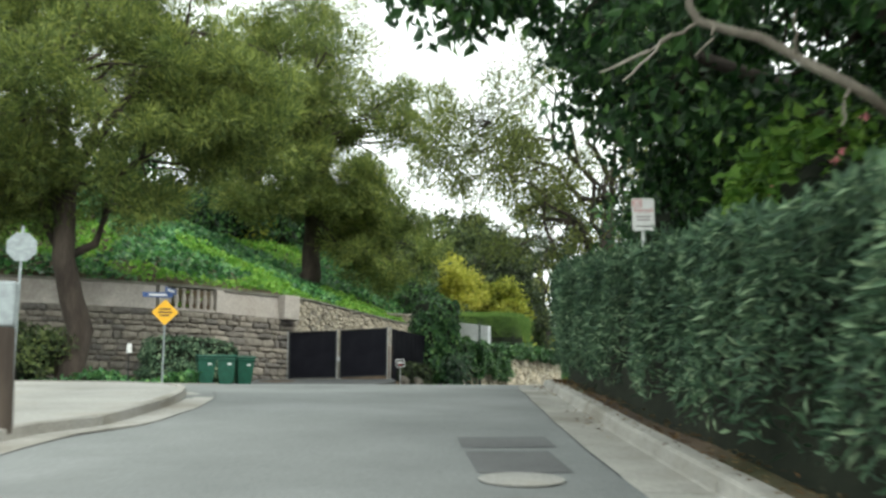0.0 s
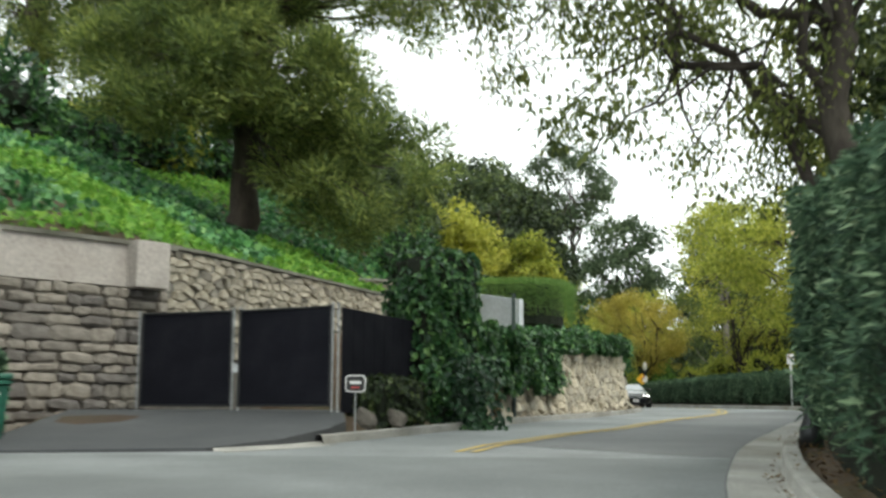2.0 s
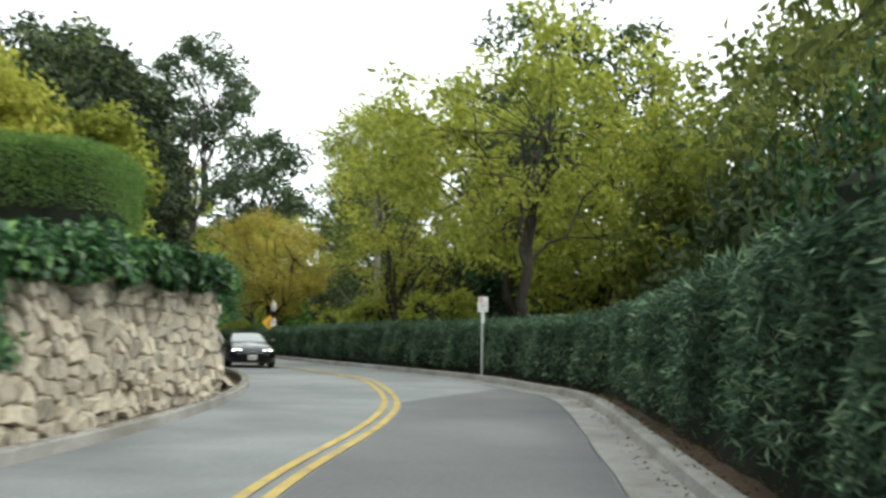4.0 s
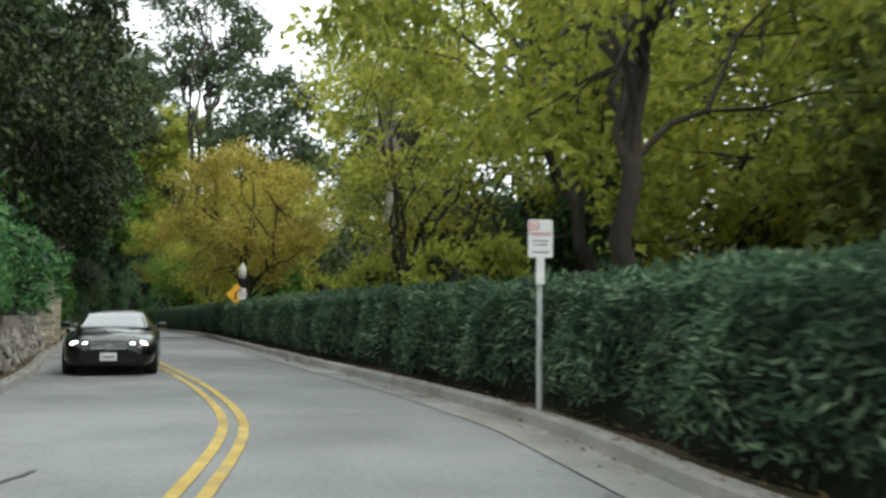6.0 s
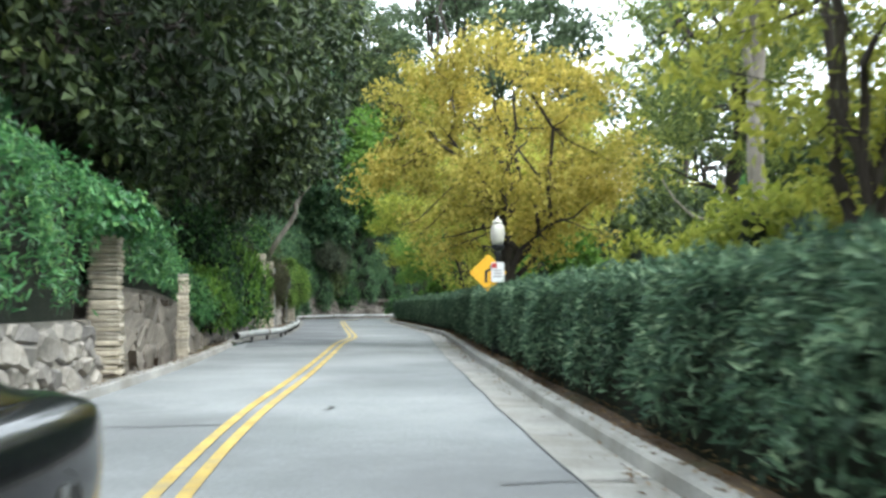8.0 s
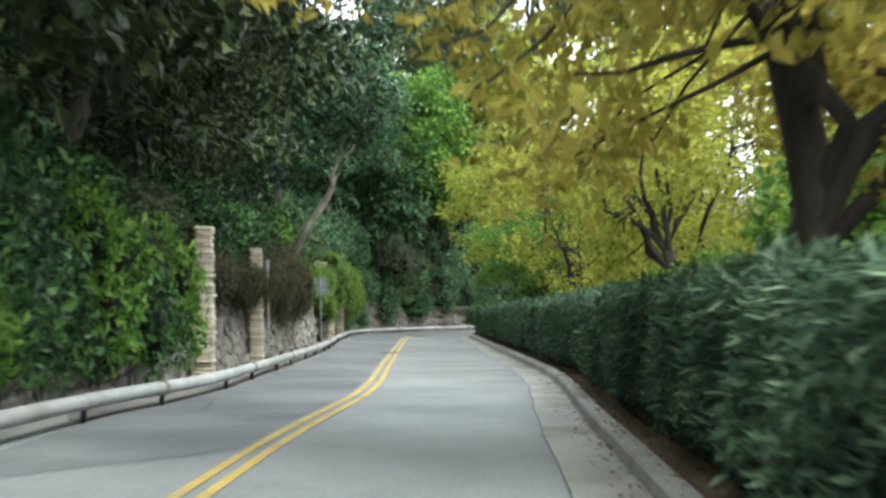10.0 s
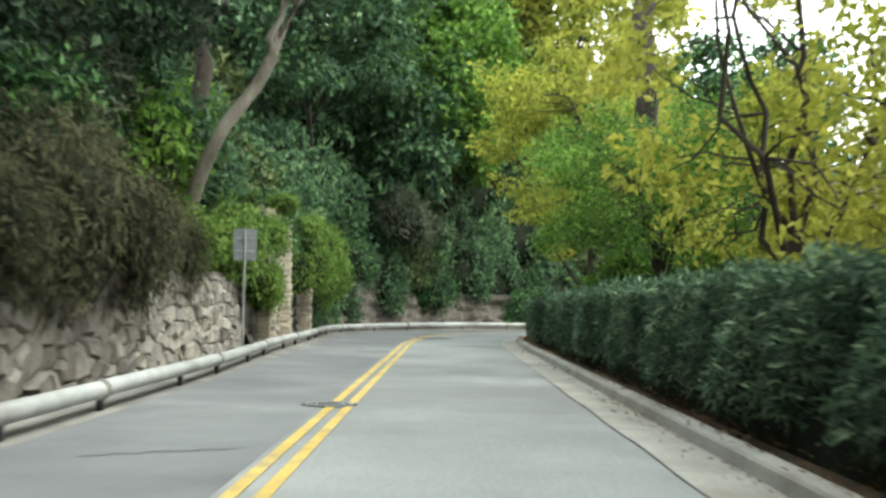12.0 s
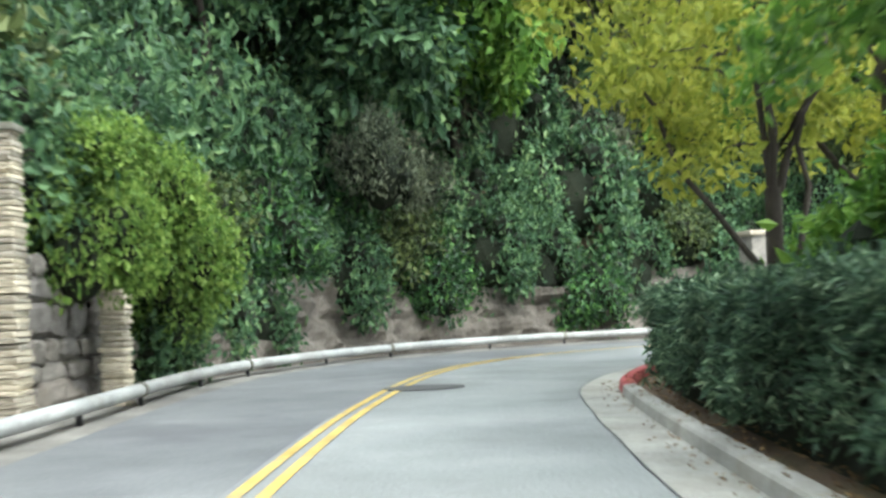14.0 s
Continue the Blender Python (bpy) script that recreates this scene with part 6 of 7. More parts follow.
for k, (x, y, rad, m) in enumerate(((12.8, 78, 2.2, 2), (12.0, 92, 2.6, 2), (13.8, 104.5, 1.8, 2), (13.61, 111.5, 1.9, 2), (14.28, 115.5, 1.9, 2), (14.78, 121, 1.5, 4), (14.68, 127, 1.6, 2), (14.39, 133, 1.9, 2), (14.73, 141, 1.9, 2), (13.09, 150, 2.6, 2), (10.09, 116, 3.5, 2), (9.8, 128, 3.8, 2), (10.01, 140, 4.0, 2), (9, 104, 3.5, 2), (8.5, 90, 3.2, 2), (13.16, 108.5, 1.7, 3))):
    shrub(LABELS[m], (x, y, float(land(x, y)) + rad * 0.35), (rad, rad * 1.25, rad * 1.1), hill[m], rs.uniform(0, 360), group="shrubs on the roadside bank")

for x, y, rx, ry, rz, m in ((15.7, 109.6, 1.0, 1.5, 1.7, 3), (15.75, 112.2, 1.15, 1.6, 2.3, 2), (15.9, 114.6, 1.15, 1.5, 2.4, 3), (16.2, 116.3, 1.3, 1.3, 2.1, 2), (16.55, 117.9, 1.0, 1.1, 2.2, 3), (14.9, 110.8, 1.4, 2.0, 3.0, 2), (14.9, 114.8, 1.4, 2.2, 3.2, 2)):
    shrub("tall green bush leaning out to the road edge" if m == 3 else "tall dark evergreen bush beside the road edge", (x, y, 4.0 + rz * 0.6), (rx, ry, rz), hill[m], rs.uniform(0, 360), group="roadside bushes")

# ivy hedge over the grey wall
bank_face = dense(near_line(BANK_FINE, None, None, 64, 108)[:, :2], 0.7)
bank_face = bank_face - along(bank_face)[1] * 0.12
hedge("hedge", bank_face, lambda x, y: np.interp(y, [64, 72, 82, 90, 94, 97, 101, 106, 108], [6.6, 6.6, 6.85, 7.4, 7.15, 6.8, 6.3, 5.7, 5.0]), -2.4, IVY_LEAF, 0.15, 300, "thick ivy-like hedge hanging over the low grey wall", 61, wave=0.16, droop=0.7, back=False, z_base=lambda x, y: np.interp(y, [64, 92.6, 93.0, 94.3, 94.7, 100, 106, 108], [5.0, 5.0, 6.55, 6.55, 5.5, 5.45, 4.6, 4.4]))
sl = smooth_line([(14.5, 88), (13.6, 91), (13.6, 95), (13.9, 99)], 0.7)
hedge("hedge", sl[::-1], lambda x, y: np.interp(y, [88, 92, 99], [7.9, 8.6, 7.2]), 2.5, IVY_LEAF, 0.16, 200, "sloping ivy bank above the pillar", 62, wave=0.2, droop=0.5, back=False)

# dry tangle and leafy bush over the rock wall
dry = shrub_mesh(207, DRY_TWIG, 15000, 0.085, 0.2, 26, 0.8, 0.22)
for x, y, rx, ry, rz in ((16.5, 133.6, 1.0, 2.6, 1.7), (16.59, 138.6, 1.15, 3.6, 2.4), (16.35, 125.0, 0.9, 3.4, 1.3), (16.28, 144.0, 1.0, 2.8, 1.9), (16.12, 118.0, 0.9, 3.4, 1.3), (16.81, 128.4, 0.7, 1.7, 1.1)):
    shrub("dry brown-grey tangle of twigs hanging over the rock wall", (x, y, 6.0), (rx, ry, rz), dry, 0)
bush = shrub_mesh(208, VINE_LEAF, 7000, 0.075, 0.55, 22, 0.5, 0.16)
for x, y, z, rx, ry, rz, a in ((17.0, 153.4, 5.5, 0.75, 1.5, 1.5, 25), (16.62, 152.2, 6.6, 1.1, 2.2, 2.2, 0), (16.38, 155.4, 7.1, 1.1, 1.6, 1.3, 40), (17.26, 162.4, 7.7, 1.0, 2.0, 1.3, 10), (17.3, 163.6, 7.0, 1.0, 1.7, 2.0, 45), (17.2, 164.9, 6.2, 1.0, 1.6, 2.2, 80), (17.35, 165.6, 5.3, 0.8, 1.3, 1.4, 150), (15.3, 147.6, 6.5, 1.0, 2.0, 1.6, 60), (16.27, 160.4, 7.0, 1.0, 1.8, 1.4, 120), (16.7, 157.2, 8.3, 0.7, 1.9, 0.75, 30), (17.35, 160.9, 6.3, 0.6, 1.3, 1.9, 70)):
    shrub("sprawling yellow-green vine draped over the stone arch", (x, y, z), (rx, ry, rz), bush, a, group="bushes over the arch")
tree("bare pale leaning trunk on the rock bank", (14.7, 151.0, 6.6), (18.0, 149.4, 11.6), (18.66, 148.5, 15.5, 2.6, 2.6, 2.0), DEEP_LEAF, BARK_PALE, 151, 0.21, 36, 220, 0.17, 0.45, 1.0, 4)

# trees right of the hedge before the far bend
tree("forked tree with bright yellow autumn leaves", (28.87, 126.2, 3.9), (28.77, 126.3, 6.9), (29.29, 127.5, 11.2, 5.2, 6.0, 4.2), YELLOW_LEAF, BARK_DARK, 161, 0.24, 100, 220, 0.13, 0.45, 1.0, 8, 0.3, extra=((28.93, 129.5, 7.2, 2.2, 3.5, 1.2),))
tree("slim forked tree in bright yellow leaf", (29.04, 141.6, 3.9), (28.94, 141.6, 6.5), (28.84, 141.5, 11.0, 4.8, 5.2, 4.4), YELLOW_LEAF, BARK_DARK, 162, 0.19, 100, 220, 0.13, 0.45, 1.0, 8, 0.3, extra=((28.88, 144, 7.0, 2.2, 3.0, 1.2), (29.08, 138, 7.0, 1.8, 2.5, 1.0)))
tree("bushy fresh green tree behind the hedge", (28.93, 152.5, 3.9), (28.73, 152.5, 6.0), (28.3, 152.6, 8.9, 3.5, 3.8, 2.9), BUSH_LEAF, BARK_DARK, 163, 0.16, 110, 420, 0.085, 0.45, 0.9, 7, min_z=6.2)
tree("yellow-green tree by the far bend", (28.51, 163, 3.9), (28.31, 163, 7), (27.52, 163.5, 11.5, 3.8, 4.0, 4.2), LIME_LEAF, BARK_DARK, 164, 0.18, 100, 250, 0.14, 0.45, 0.95, 7)
tree("yellow tree deeper in the wood", (35.91, 134, 3.9), (35.91, 134, 8), (35.41, 134, 11.5, 5.5, 5.5, 5.0), YELLOW_LEAF, BARK_DARK, 165, 0.25, 100, 240, 0.17, 0.45, 1.2, 7)
tree("yellow-green tree deeper in the wood", (35.63, 147, 3.9), (35.63, 147, 8), (34.63, 147, 11, 5, 5.5, 5.5), LIME_LEAF, BARK_DARK, 166, 0.25, 100, 240, 0.17, 0.45, 1.2, 7)
tree("twin-stemmed dark tree by the far bend", (32.4, 168.0, 3.9), (32, 168.2, 7.2), (32.51, 168.5, 11.0, 4.0, 3.6, 3.6), LIME_LEAF, BARK_DARK, 167, 0.2, 80, 240, 0.15, 0.45, 1.0, 6)
for x, y, rad, k in ((28.91, 134, 2.0, 5), (31.13, 147, 2.2, 1), (28.83, 147, 1.6, 3), (29.32, 158, 2.2, 3), (32.76, 154, 2.6, 1), (32.3, 128, 2.4, 1), (30.16, 120, 2.2, 1), (28.37, 120.5, 1.6, 3), (30.44, 164.5, 1.8, 3), (37.86, 160, 3.5, 1), (40.51, 140, 4, 0), (36, 168, 2.8, 0), (28.65, 131, 1.5, 1), (30.99, 139, 2.2, 5)):
    shrub(LABELS[k], (x, y, float(land(x, y)) + rad * 0.55), (rad, rad, rad * 1.25), hill[k], rs.uniform(0, 360), group="shrubs behind the hedge")

# wooded bank round the far bend
bank_far = dense(near_line(BANK_FINE, None, 45, 146, 192)[:, :2], 0.5)
bs, bn = along(bank_far)
for row, (o, rad) in enumerate(((0.9, 1.7), (2.6, 2.2), (4.8, 2.5), (7.2, 2.8), (10.5, 3.6))):
    t = rs.uniform(0, 2.0) + (13 if row == 0 else 3 if row == 1 else 0)
    while t < bs[-1]:
        rr = rad * rs.uniform(0.75, 1.25)
        x = np.interp(t, bs, bank_far[:, 0]) + np.interp(t, bs, bn[:, 0]) * (o + rs.uniform(-0.4, 0.4))
        y = np.interp(t, bs, bank_far[:, 1]) + np.interp(t, bs, bn[:, 1]) * (o + rs.uniform(-0.4, 0.4))
        k = int(rs.choice([0, 6, 2, 3], p=[0.22, 0.5, 0.18, 0.1])) if row < 2 else int(rs.choice([0, 1, 6, 3, 4, 5], p=[0.2, 0.13, 0.43, 0.12, 0.08, 0.04]))
        if x < 19.5 and k in (1, 5):
            k = 6
        if abs(x - 20.8) < 1.2 and row in (1, 2):
            k = 4
        shrub(LABELS[k], (x, y, float(land(x, y)) + rr * (0.55 if row == 0 else 0.4)), (rr, rr, rr * 1.3), hill[k], rs.uniform(0, 360), group="shrubs on the far bank")
        t += rr * (1.05 if row == 0 else 1.3)
for x, y, cz, rx, rz, lf, sd, lb in ((15.64, 176.0, 20.0, 6.0, 6.5, TEAL_LEAF, 171, "tall dark evergreen tree above the far bank"), (14.6, 189.0, 21.5, 6.5, 8.5, TEAL_LEAF, 175, "tall dark evergreen tree above the far bank"), (23.85, 188.0, 26.0, 6.5, 9.5, OAK_LEAF, 172, "tall dull green tree above the far bank"), (20.2, 182.5, 15.5, 3.4, 5.0, TEAL_LEAF, 176, "blue-green evergreen tree on the far bank"), (23.2, 183.5, 18.0, 3.6, 6.5, BUSH_LEAF, 177, "fresh green leafy tree on the far bank"), (31.37, 189.0, 22.5, 6.5, 8.0, LIME_LEAF, 173, "yellow-green tree above the far bank"), (41.33, 187.0, 16.0, 6.0, 6.0, DARK_LEAF, 174, "dark evergreen tree above the far bank")):
    bz = float(land(x, y))
    tree(lb, (x, y, bz), (x, y - 0.5, bz + 4), (x, y - 2.0, cz, rx, 4.5, rz), lf, BARK_DARK, sd, 0.3, 112, 290, 0.26, 0.45, 1.45, 7, 0.4)
for x, y, z, rr in ((20.76, 177.0, 9.2, 1.9),):
    shrub("dusty grey half-bare shrub on the bank", (x, y, z), (rr, rr * 0.8, rr * 1.3), hill[4], rs.uniform(0, 360), group="shrubs on the far bank")
for x, y, rr in ((15.2, 168.5, 2.6), (14.6, 172.5, 3.0), (16.6, 176.2, 2.6), (13.4, 177.0, 3.2), (18.6, 179.5, 2.8), (15.6, 182.0, 3.6), (12.4, 183.0, 3.8), (18.5, 184.5, 3.4)):
    shrub(LABELS[6], (x, y, float(land(x, y)) + rr * 0.5), (rr, rr, rr * 1.35), hill[6], rs.uniform(0, 360), group="shrubs on the far bank")
dead, rd = limb((31.0, 100.4, 6.2), (27.6, 99.9, 8.2), 0.07, 0.02, np.random.default_rng(4), 0.05, 9, -0.55)
dl_ob = thing("dead_limb", "bare dead limb lying between trees behind the hedge", "branch")
v, f = tube(dead, rd, 7)
part_np("main_limb", v, f, BARK_PALE, dl_ob, smooth=True)
for k, e in ((4, (28.6, 99.2, 6.8)), (5, (29.2, 99.8, 8.6)), (2, (29.3, 99.4, 6.0))):
    q, rq = limb(dead[k], e, 0.035, 0.012, np.random.default_rng(k), 0.08, 6)
    v, f = tube(q, rq, 5)
    part_np("side_limb", v, f, BARK_PALE, dl_ob, smooth=True)

# ---- signs, lamps, bins, car ----


def text_mesh(word, height, material, parent, at, rx=90.0, rz=0.0, name="lettering"):
    cu = bpy.data.curves.new(name, "FONT")
    cu.body, cu.size, cu.align_x, cu.extrude = word, height, "CENTER", 0.001
    tmp = bpy.data.objects.new("tmp", cu)
    me = bpy.data.meshes.new_from_object(tmp)
    bpy.data.objects.remove(tmp)
    me.materials.append(material)
    ob = new(name, me)
    ob.parent = parent
    ob.matrix_basis = pose(*at, rx, 0, rz)
    return ob


def plate_bm(w, h, t, r=0.03):
    """A sign plate with rounded corners, standing in the x-z plane."""
    b = bmesh.new()
    pts = []
    for cx, cz, a0 in ((w / 2 - r, h / 2 - r, 0), (-w / 2 + r, h / 2 - r, 90), (-w / 2 + r, -h / 2 + r, 180), (w / 2 - r, -h / 2 + r, 270)):
        for k in range(5):
            a = radians(a0 + k * 22.5)
            pts.append((cx + r * math.cos(a), cz + r * math.sin(a)))
    fr = b.faces.new([b.verts.new((x, 0, z)) for x, z in pts])
    e = bmesh.ops.extrude_face_region(b, geom=[fr])
    bmesh.ops.translate(b, vec=(0, t, 0), verts=[v for v in e["geom"] if isinstance(v, bmesh.types.BMVert)])
    bmesh.ops.recalc_face_normals(b, faces=b.faces[:])
    return b


def parking_sign(at, h_plate, rz, label, pole_r=0.028, collar=False):
    ob = thing("parking_sign", label, "road sign", at, rz, "no parking signs")
    part("pole", cyl_bm(pole_r, pole_r, h_plate + 0.3, (0, 0.03, (h_plate + 0.3) / 2 - 0.1), 12), PALE_POLE, ob, "pale painted steel pole")
    if collar:
        part("sleeve", box_bm(0.1, 0.03, 0.34, (0, -0.012, h_plate - 0.38), 0.005), SIGN_WHITE, ob, "white plate under the sign")
    pl = part("plate", plate_bm(0.305, 0.457, 0.004), SIGN_WHITE, ob)
    pl.matrix_basis = pose(0, -0.02, h_plate, 0, 0, 0)
    part("badge", box_bm(0.12, 0.002, 0.11, (-0.08, -0.002, 0.155)), SIGN_RED, pl, "red panel")
    part("badge_field", box_bm(0.1, 0.002, 0.09, (-0.08, -0.0035, 0.155)), SIGN_WHITE, pl)
    text_mesh("NO", 0.085, SIGN_RED, pl, (-0.08, -0.006, 0.125))
    text_mesh("PARKING", 0.062, SIGN_RED, pl, (0, -0.003, 0.035))
    for k, w in enumerate((0.2, 0.17)):
        part("print_bar", box_bm(w, 0.002, 0.022, (0, -0.001, -0.03 - 0.045 * k)), INK_GREY, pl)
    part("arrow_bar", box_bm(0.2, 0.002, 0.014, (0, -0.001, -0.165)), SIGN_BLACK, pl)
    return ob


parking_sign((3.99, 14.15, float(land(3.99, 14.15))), 4.47 - float(land(3.99, 14.15)), -6, "white and red NO PARKING sign on a pole in the hedge")
parking_sign((20.98, 66.45, 3.72), 2.2, -14, "white and red NO PARKING sign on a pale kerbside pole", 0.035, True)


def diamond(parent, at, size, pattern):
    d = part("diamond_plate", plate_bm(size, size, 0.004, 0.04), SIGN_YELLOW, parent, "yellow diamond plate")
    d.matrix_basis = pose(*at, 0, 45, 0)
    if pattern == "arrow":
        for sx, sz, w, h, a in ((-0.05, -0.1, 0.06, 0.26, 0), (0.02, 0.06, 0.2, 0.06, -30), (0.1, 0.14, 0.14, 0.05, 20)):
            b = part("arrow_bar", box_bm(w, 0.003, h, (sx, -0.003, sz), 0.0, Matrix.Rotation(radians(a), 4, "Y")), SIGN_BLACK, d)
            b.matrix_basis = pose(0, 0, 0, 0, -45, 0)
    else:
        for k, w in enumerate((0.34, 0.42, 0.3)):
            b = part("print_bar", box_bm(w, 0.003, 0.05, (0, -0.003, 0.1 - 0.1 * k)), SIGN_BLACK, d)
            b.matrix_basis = pose(0, 0, 0, 0, -45, 0)
    return d


warn = thing("warning_sign", "yellow diamond warning sign on a steel pole at the junction", "road sign", (-5.94, 34.67, 3.05), 8)
part("pole", cyl_bm(0.03, 0.03, 2.95, (0, 0.03, 1.4), 10), SIGN_BACK, warn)
diamond(warn, (0, -0.01, 2.42), 0.6, "print")
for w, z, a in ((0.95, 2.98, 0), (0.8, 3.12, 65)):
    sp = part("street_plate", plate_bm(w, 0.17, 0.006, 0.02), SIGN_BLUE, warn, "blue street-name plate")
    sp.matrix_basis = pose(-0.25 if a == 0 else 0.15, 0, z, 0, 0, a)
    part("print_bar", box_bm(w * 0.6, 0.003, 0.06, (0, -0.003, 0)), SIGN_WHITE, sp)
stop = thing("stop_sign", "octagonal sign seen from its bare metal back", "road sign", (-8.5, 28.0, 2.8), 10)
part("pole", cyl_bm(0.035, 0.035, 4.2, (0, 0, 2.0), 10), SIGN_BACK, stop)
b = bmesh.new()
bmesh.ops.create_cone(b, cap_ends=True, segments=8, radius1=0.4, radius2=0.4, depth=0.006, matrix=Matrix.Rotation(radians(90), 4, "X") @ Matrix.Rotation(radians(22.5), 4, "Z"))
bmesh.ops.translate(b, vec=(0, -0.03, 3.55), verts=b.verts)
part("octagon_plate", b, SIGN_BACK, stop, "bare aluminium octagon")


def back_sign(at, h, w, hh, label, rz=0):
    ob = thing("road_sign", label, "road sign", at, rz, "signs seen from behind")
    part("pole", cyl_bm(0.03, 0.03, h, (0, 0, h / 2 - 0.1), 10), STEEL, ob)
    pl = part("plate", plate_bm(w, hh, 0.005), SIGN_REAR, ob, "bare grey back of the plate")
    pl.matrix_basis = pose(0, 0.04, h - hh / 2 - 0.1, 0, 0, 0)
    for zz in (-0.2, 0.2):
        part("brace", box_bm(w * 0.8, 0.02, 0.03, (0, -0.012, zz * hh)), STEEL, pl)


back_sign((17.34, 149.6, 4.0), 3.2, 0.6, 0.82, "bare grey back of a road sign on a steel pole", 3)
back_sign((17.24, 130.2, 3.95), 3.2, 0.32, 0.5, "narrow road sign seen edge-on on a steel pole", 88)

gs = thing("yard_sign", "small dark security yard sign on a thin stake", "yard sign", (1.75, 38.0, 3.38), -8)
part("stake", cyl_bm(0.014, 0.014, 0.8, (0, 0, 0.36), 8), STEEL, gs)
yp = part("plate", plate_bm(0.3, 0.24, 0.012, 0.06), SIGN_BLACK, gs)
yp.matrix_basis = pose(0, -0.02, 0.74)
part("border_plate", plate_bm(0.34, 0.28, 0.006, 0.07), SIGN_WHITE, gs, "pale rim").matrix_basis = pose(0, -0.012, 0.74)
part("print_bar", box_bm(0.18, 0.003, 0.05, (0, -0.002, 0.02)), SIGN_WHITE, yp)
part("print_bar", box_bm(0.14, 0.003, 0.02, (0, -0.002, -0.06)), SIGN_RED, yp)


def lantern(at, h, label, lit=False, signs=False):
    """A post-top street lamp with an acorn globe."""
    ob = thing("street_lamp", label, "street lamp", at, 0, "acorn street lamps")
    part("post", lathe_bm([(0.16, 0), (0.16, 0.25), (0.1, 0.4), (0.075, 0.6), (0.06, h - 0.75), (0.085, h - 0.7), (0.085, h - 0.66), (0.06, h - 0.6)], 14), DARK_STEEL, ob, "dark grey fluted post", True)
    part("holder", lathe_bm([(0.06, 0), (0.14, 0.05), (0.16, 0.12), (0.15, 0.14)], 14, (0, 0, h - 0.62)), DARK_STEEL, ob, smooth=True)
    part("globe", lathe_bm([(0.12, 0), (0.15, 0.1), (0.172, 0.26), (0.155, 0.4), (0.11, 0.5)], 18, (0, 0, h - 0.48)), WARM_GLASS if lit else LANTERN_GLASS, ob, "amber glass acorn globe" if lit else "milky glass acorn globe", True)
    part("finial", lathe_bm([(0.13, 0), (0.1, 0.06), (0.035, 0.11), (0.025, 0.14), (0.01, 0.18)], 14, (0, 0, h + 0.015)), LANTERN_GLASS if not lit else DARK_STEEL, ob, smooth=True)
    if lit:
        part("bulb", lathe_bm([(0.03, 0), (0.07, 0.06), (0.07, 0.14), (0.03, 0.2)], 12, (0, 0, h - 0.36)), LAMP_GLOW, ob, "warm lit bulb", True)
    return ob


lantern((8.0, 34.8, 3.2), 3.36, "dark street lamp with a warm lit acorn globe in the hedge", True)
lantern((23.46, 99.4, 4.0), 3.05, "dark street lamp with a pale acorn globe above the hedge")
curve = thing("curve_sign", "yellow diamond curve sign fixed beside the street lamp", "road sign", (23.22, 99.33, 4.0), -4)
for zz in (1.72, 2.1):
    part("bracket", box_bm(0.36, 0.03, 0.04, (0.1, 0.035, zz)), STEEL, curve)
diamond(curve, (0, 0, 1.92), 0.62, "arrow")
small = thing("parking_sign", "small white sign fixed to the street lamp post", "road sign", (23.44, 99.28, 5.75), -4, "no parking signs")
part("plate", plate_bm(0.305, 0.457, 0.004), SIGN_WHITE, small).matrix_basis = pose(0, 0, 0.18)
part("badge", box_bm(0.12, 0.003, 0.11, (-0.08, -0.003, 0.33)), SIGN_RED, small)
for k in range(3):
    part("print_bar", box_bm(0.2, 0.003, 0.03, (0, -0.003, 0.22 - 0.07 * k)), INK_GREY, small)
gl = thing("garden_light", "small lit lamp on a post beyond the far hedge", "garden lamp", (37.12, 192.0, 6.0))
part("post", cyl_bm(0.04, 0.04, 2.2, (0, 0, 0.2), 8), DARK_STEEL, gl)
part("bulb", lathe_bm([(0.04, 0), (0.14, 0.1), (0.14, 0.24), (0.04, 0.32)], 12, (0, 0, 1.2)), LAMP_GLOW, gl, smooth=True)
gp = thing("gate_pier", "pale stone gate pier beyond the far hedge", "pier", (32.17, 178.0, 4.0), 15)
part("shaft", box_bm(0.8, 0.8, 3.0, (0, 0, 1.5), 0.03), GREY_RUBBLE, gp)
part("cap", box_bm(1.0, 1.0, 0.16, (0, 0, 3.08), 0.04), TAN_END, gp)
bl = thing("bollard_light", "small white path light in the planting", "path light", (-6.85, 33.9, 3.0))
part("stem", cyl_bm(0.02, 0.02, 1.2, (0, 0, 0.5), 8), DARK_STEEL, bl)
part("head", cyl_bm(0.09, 0.07, 0.3, (0, 0, 1.25), 12, bevel=0.01), SIGN_WHITE, bl, "white lamp head")


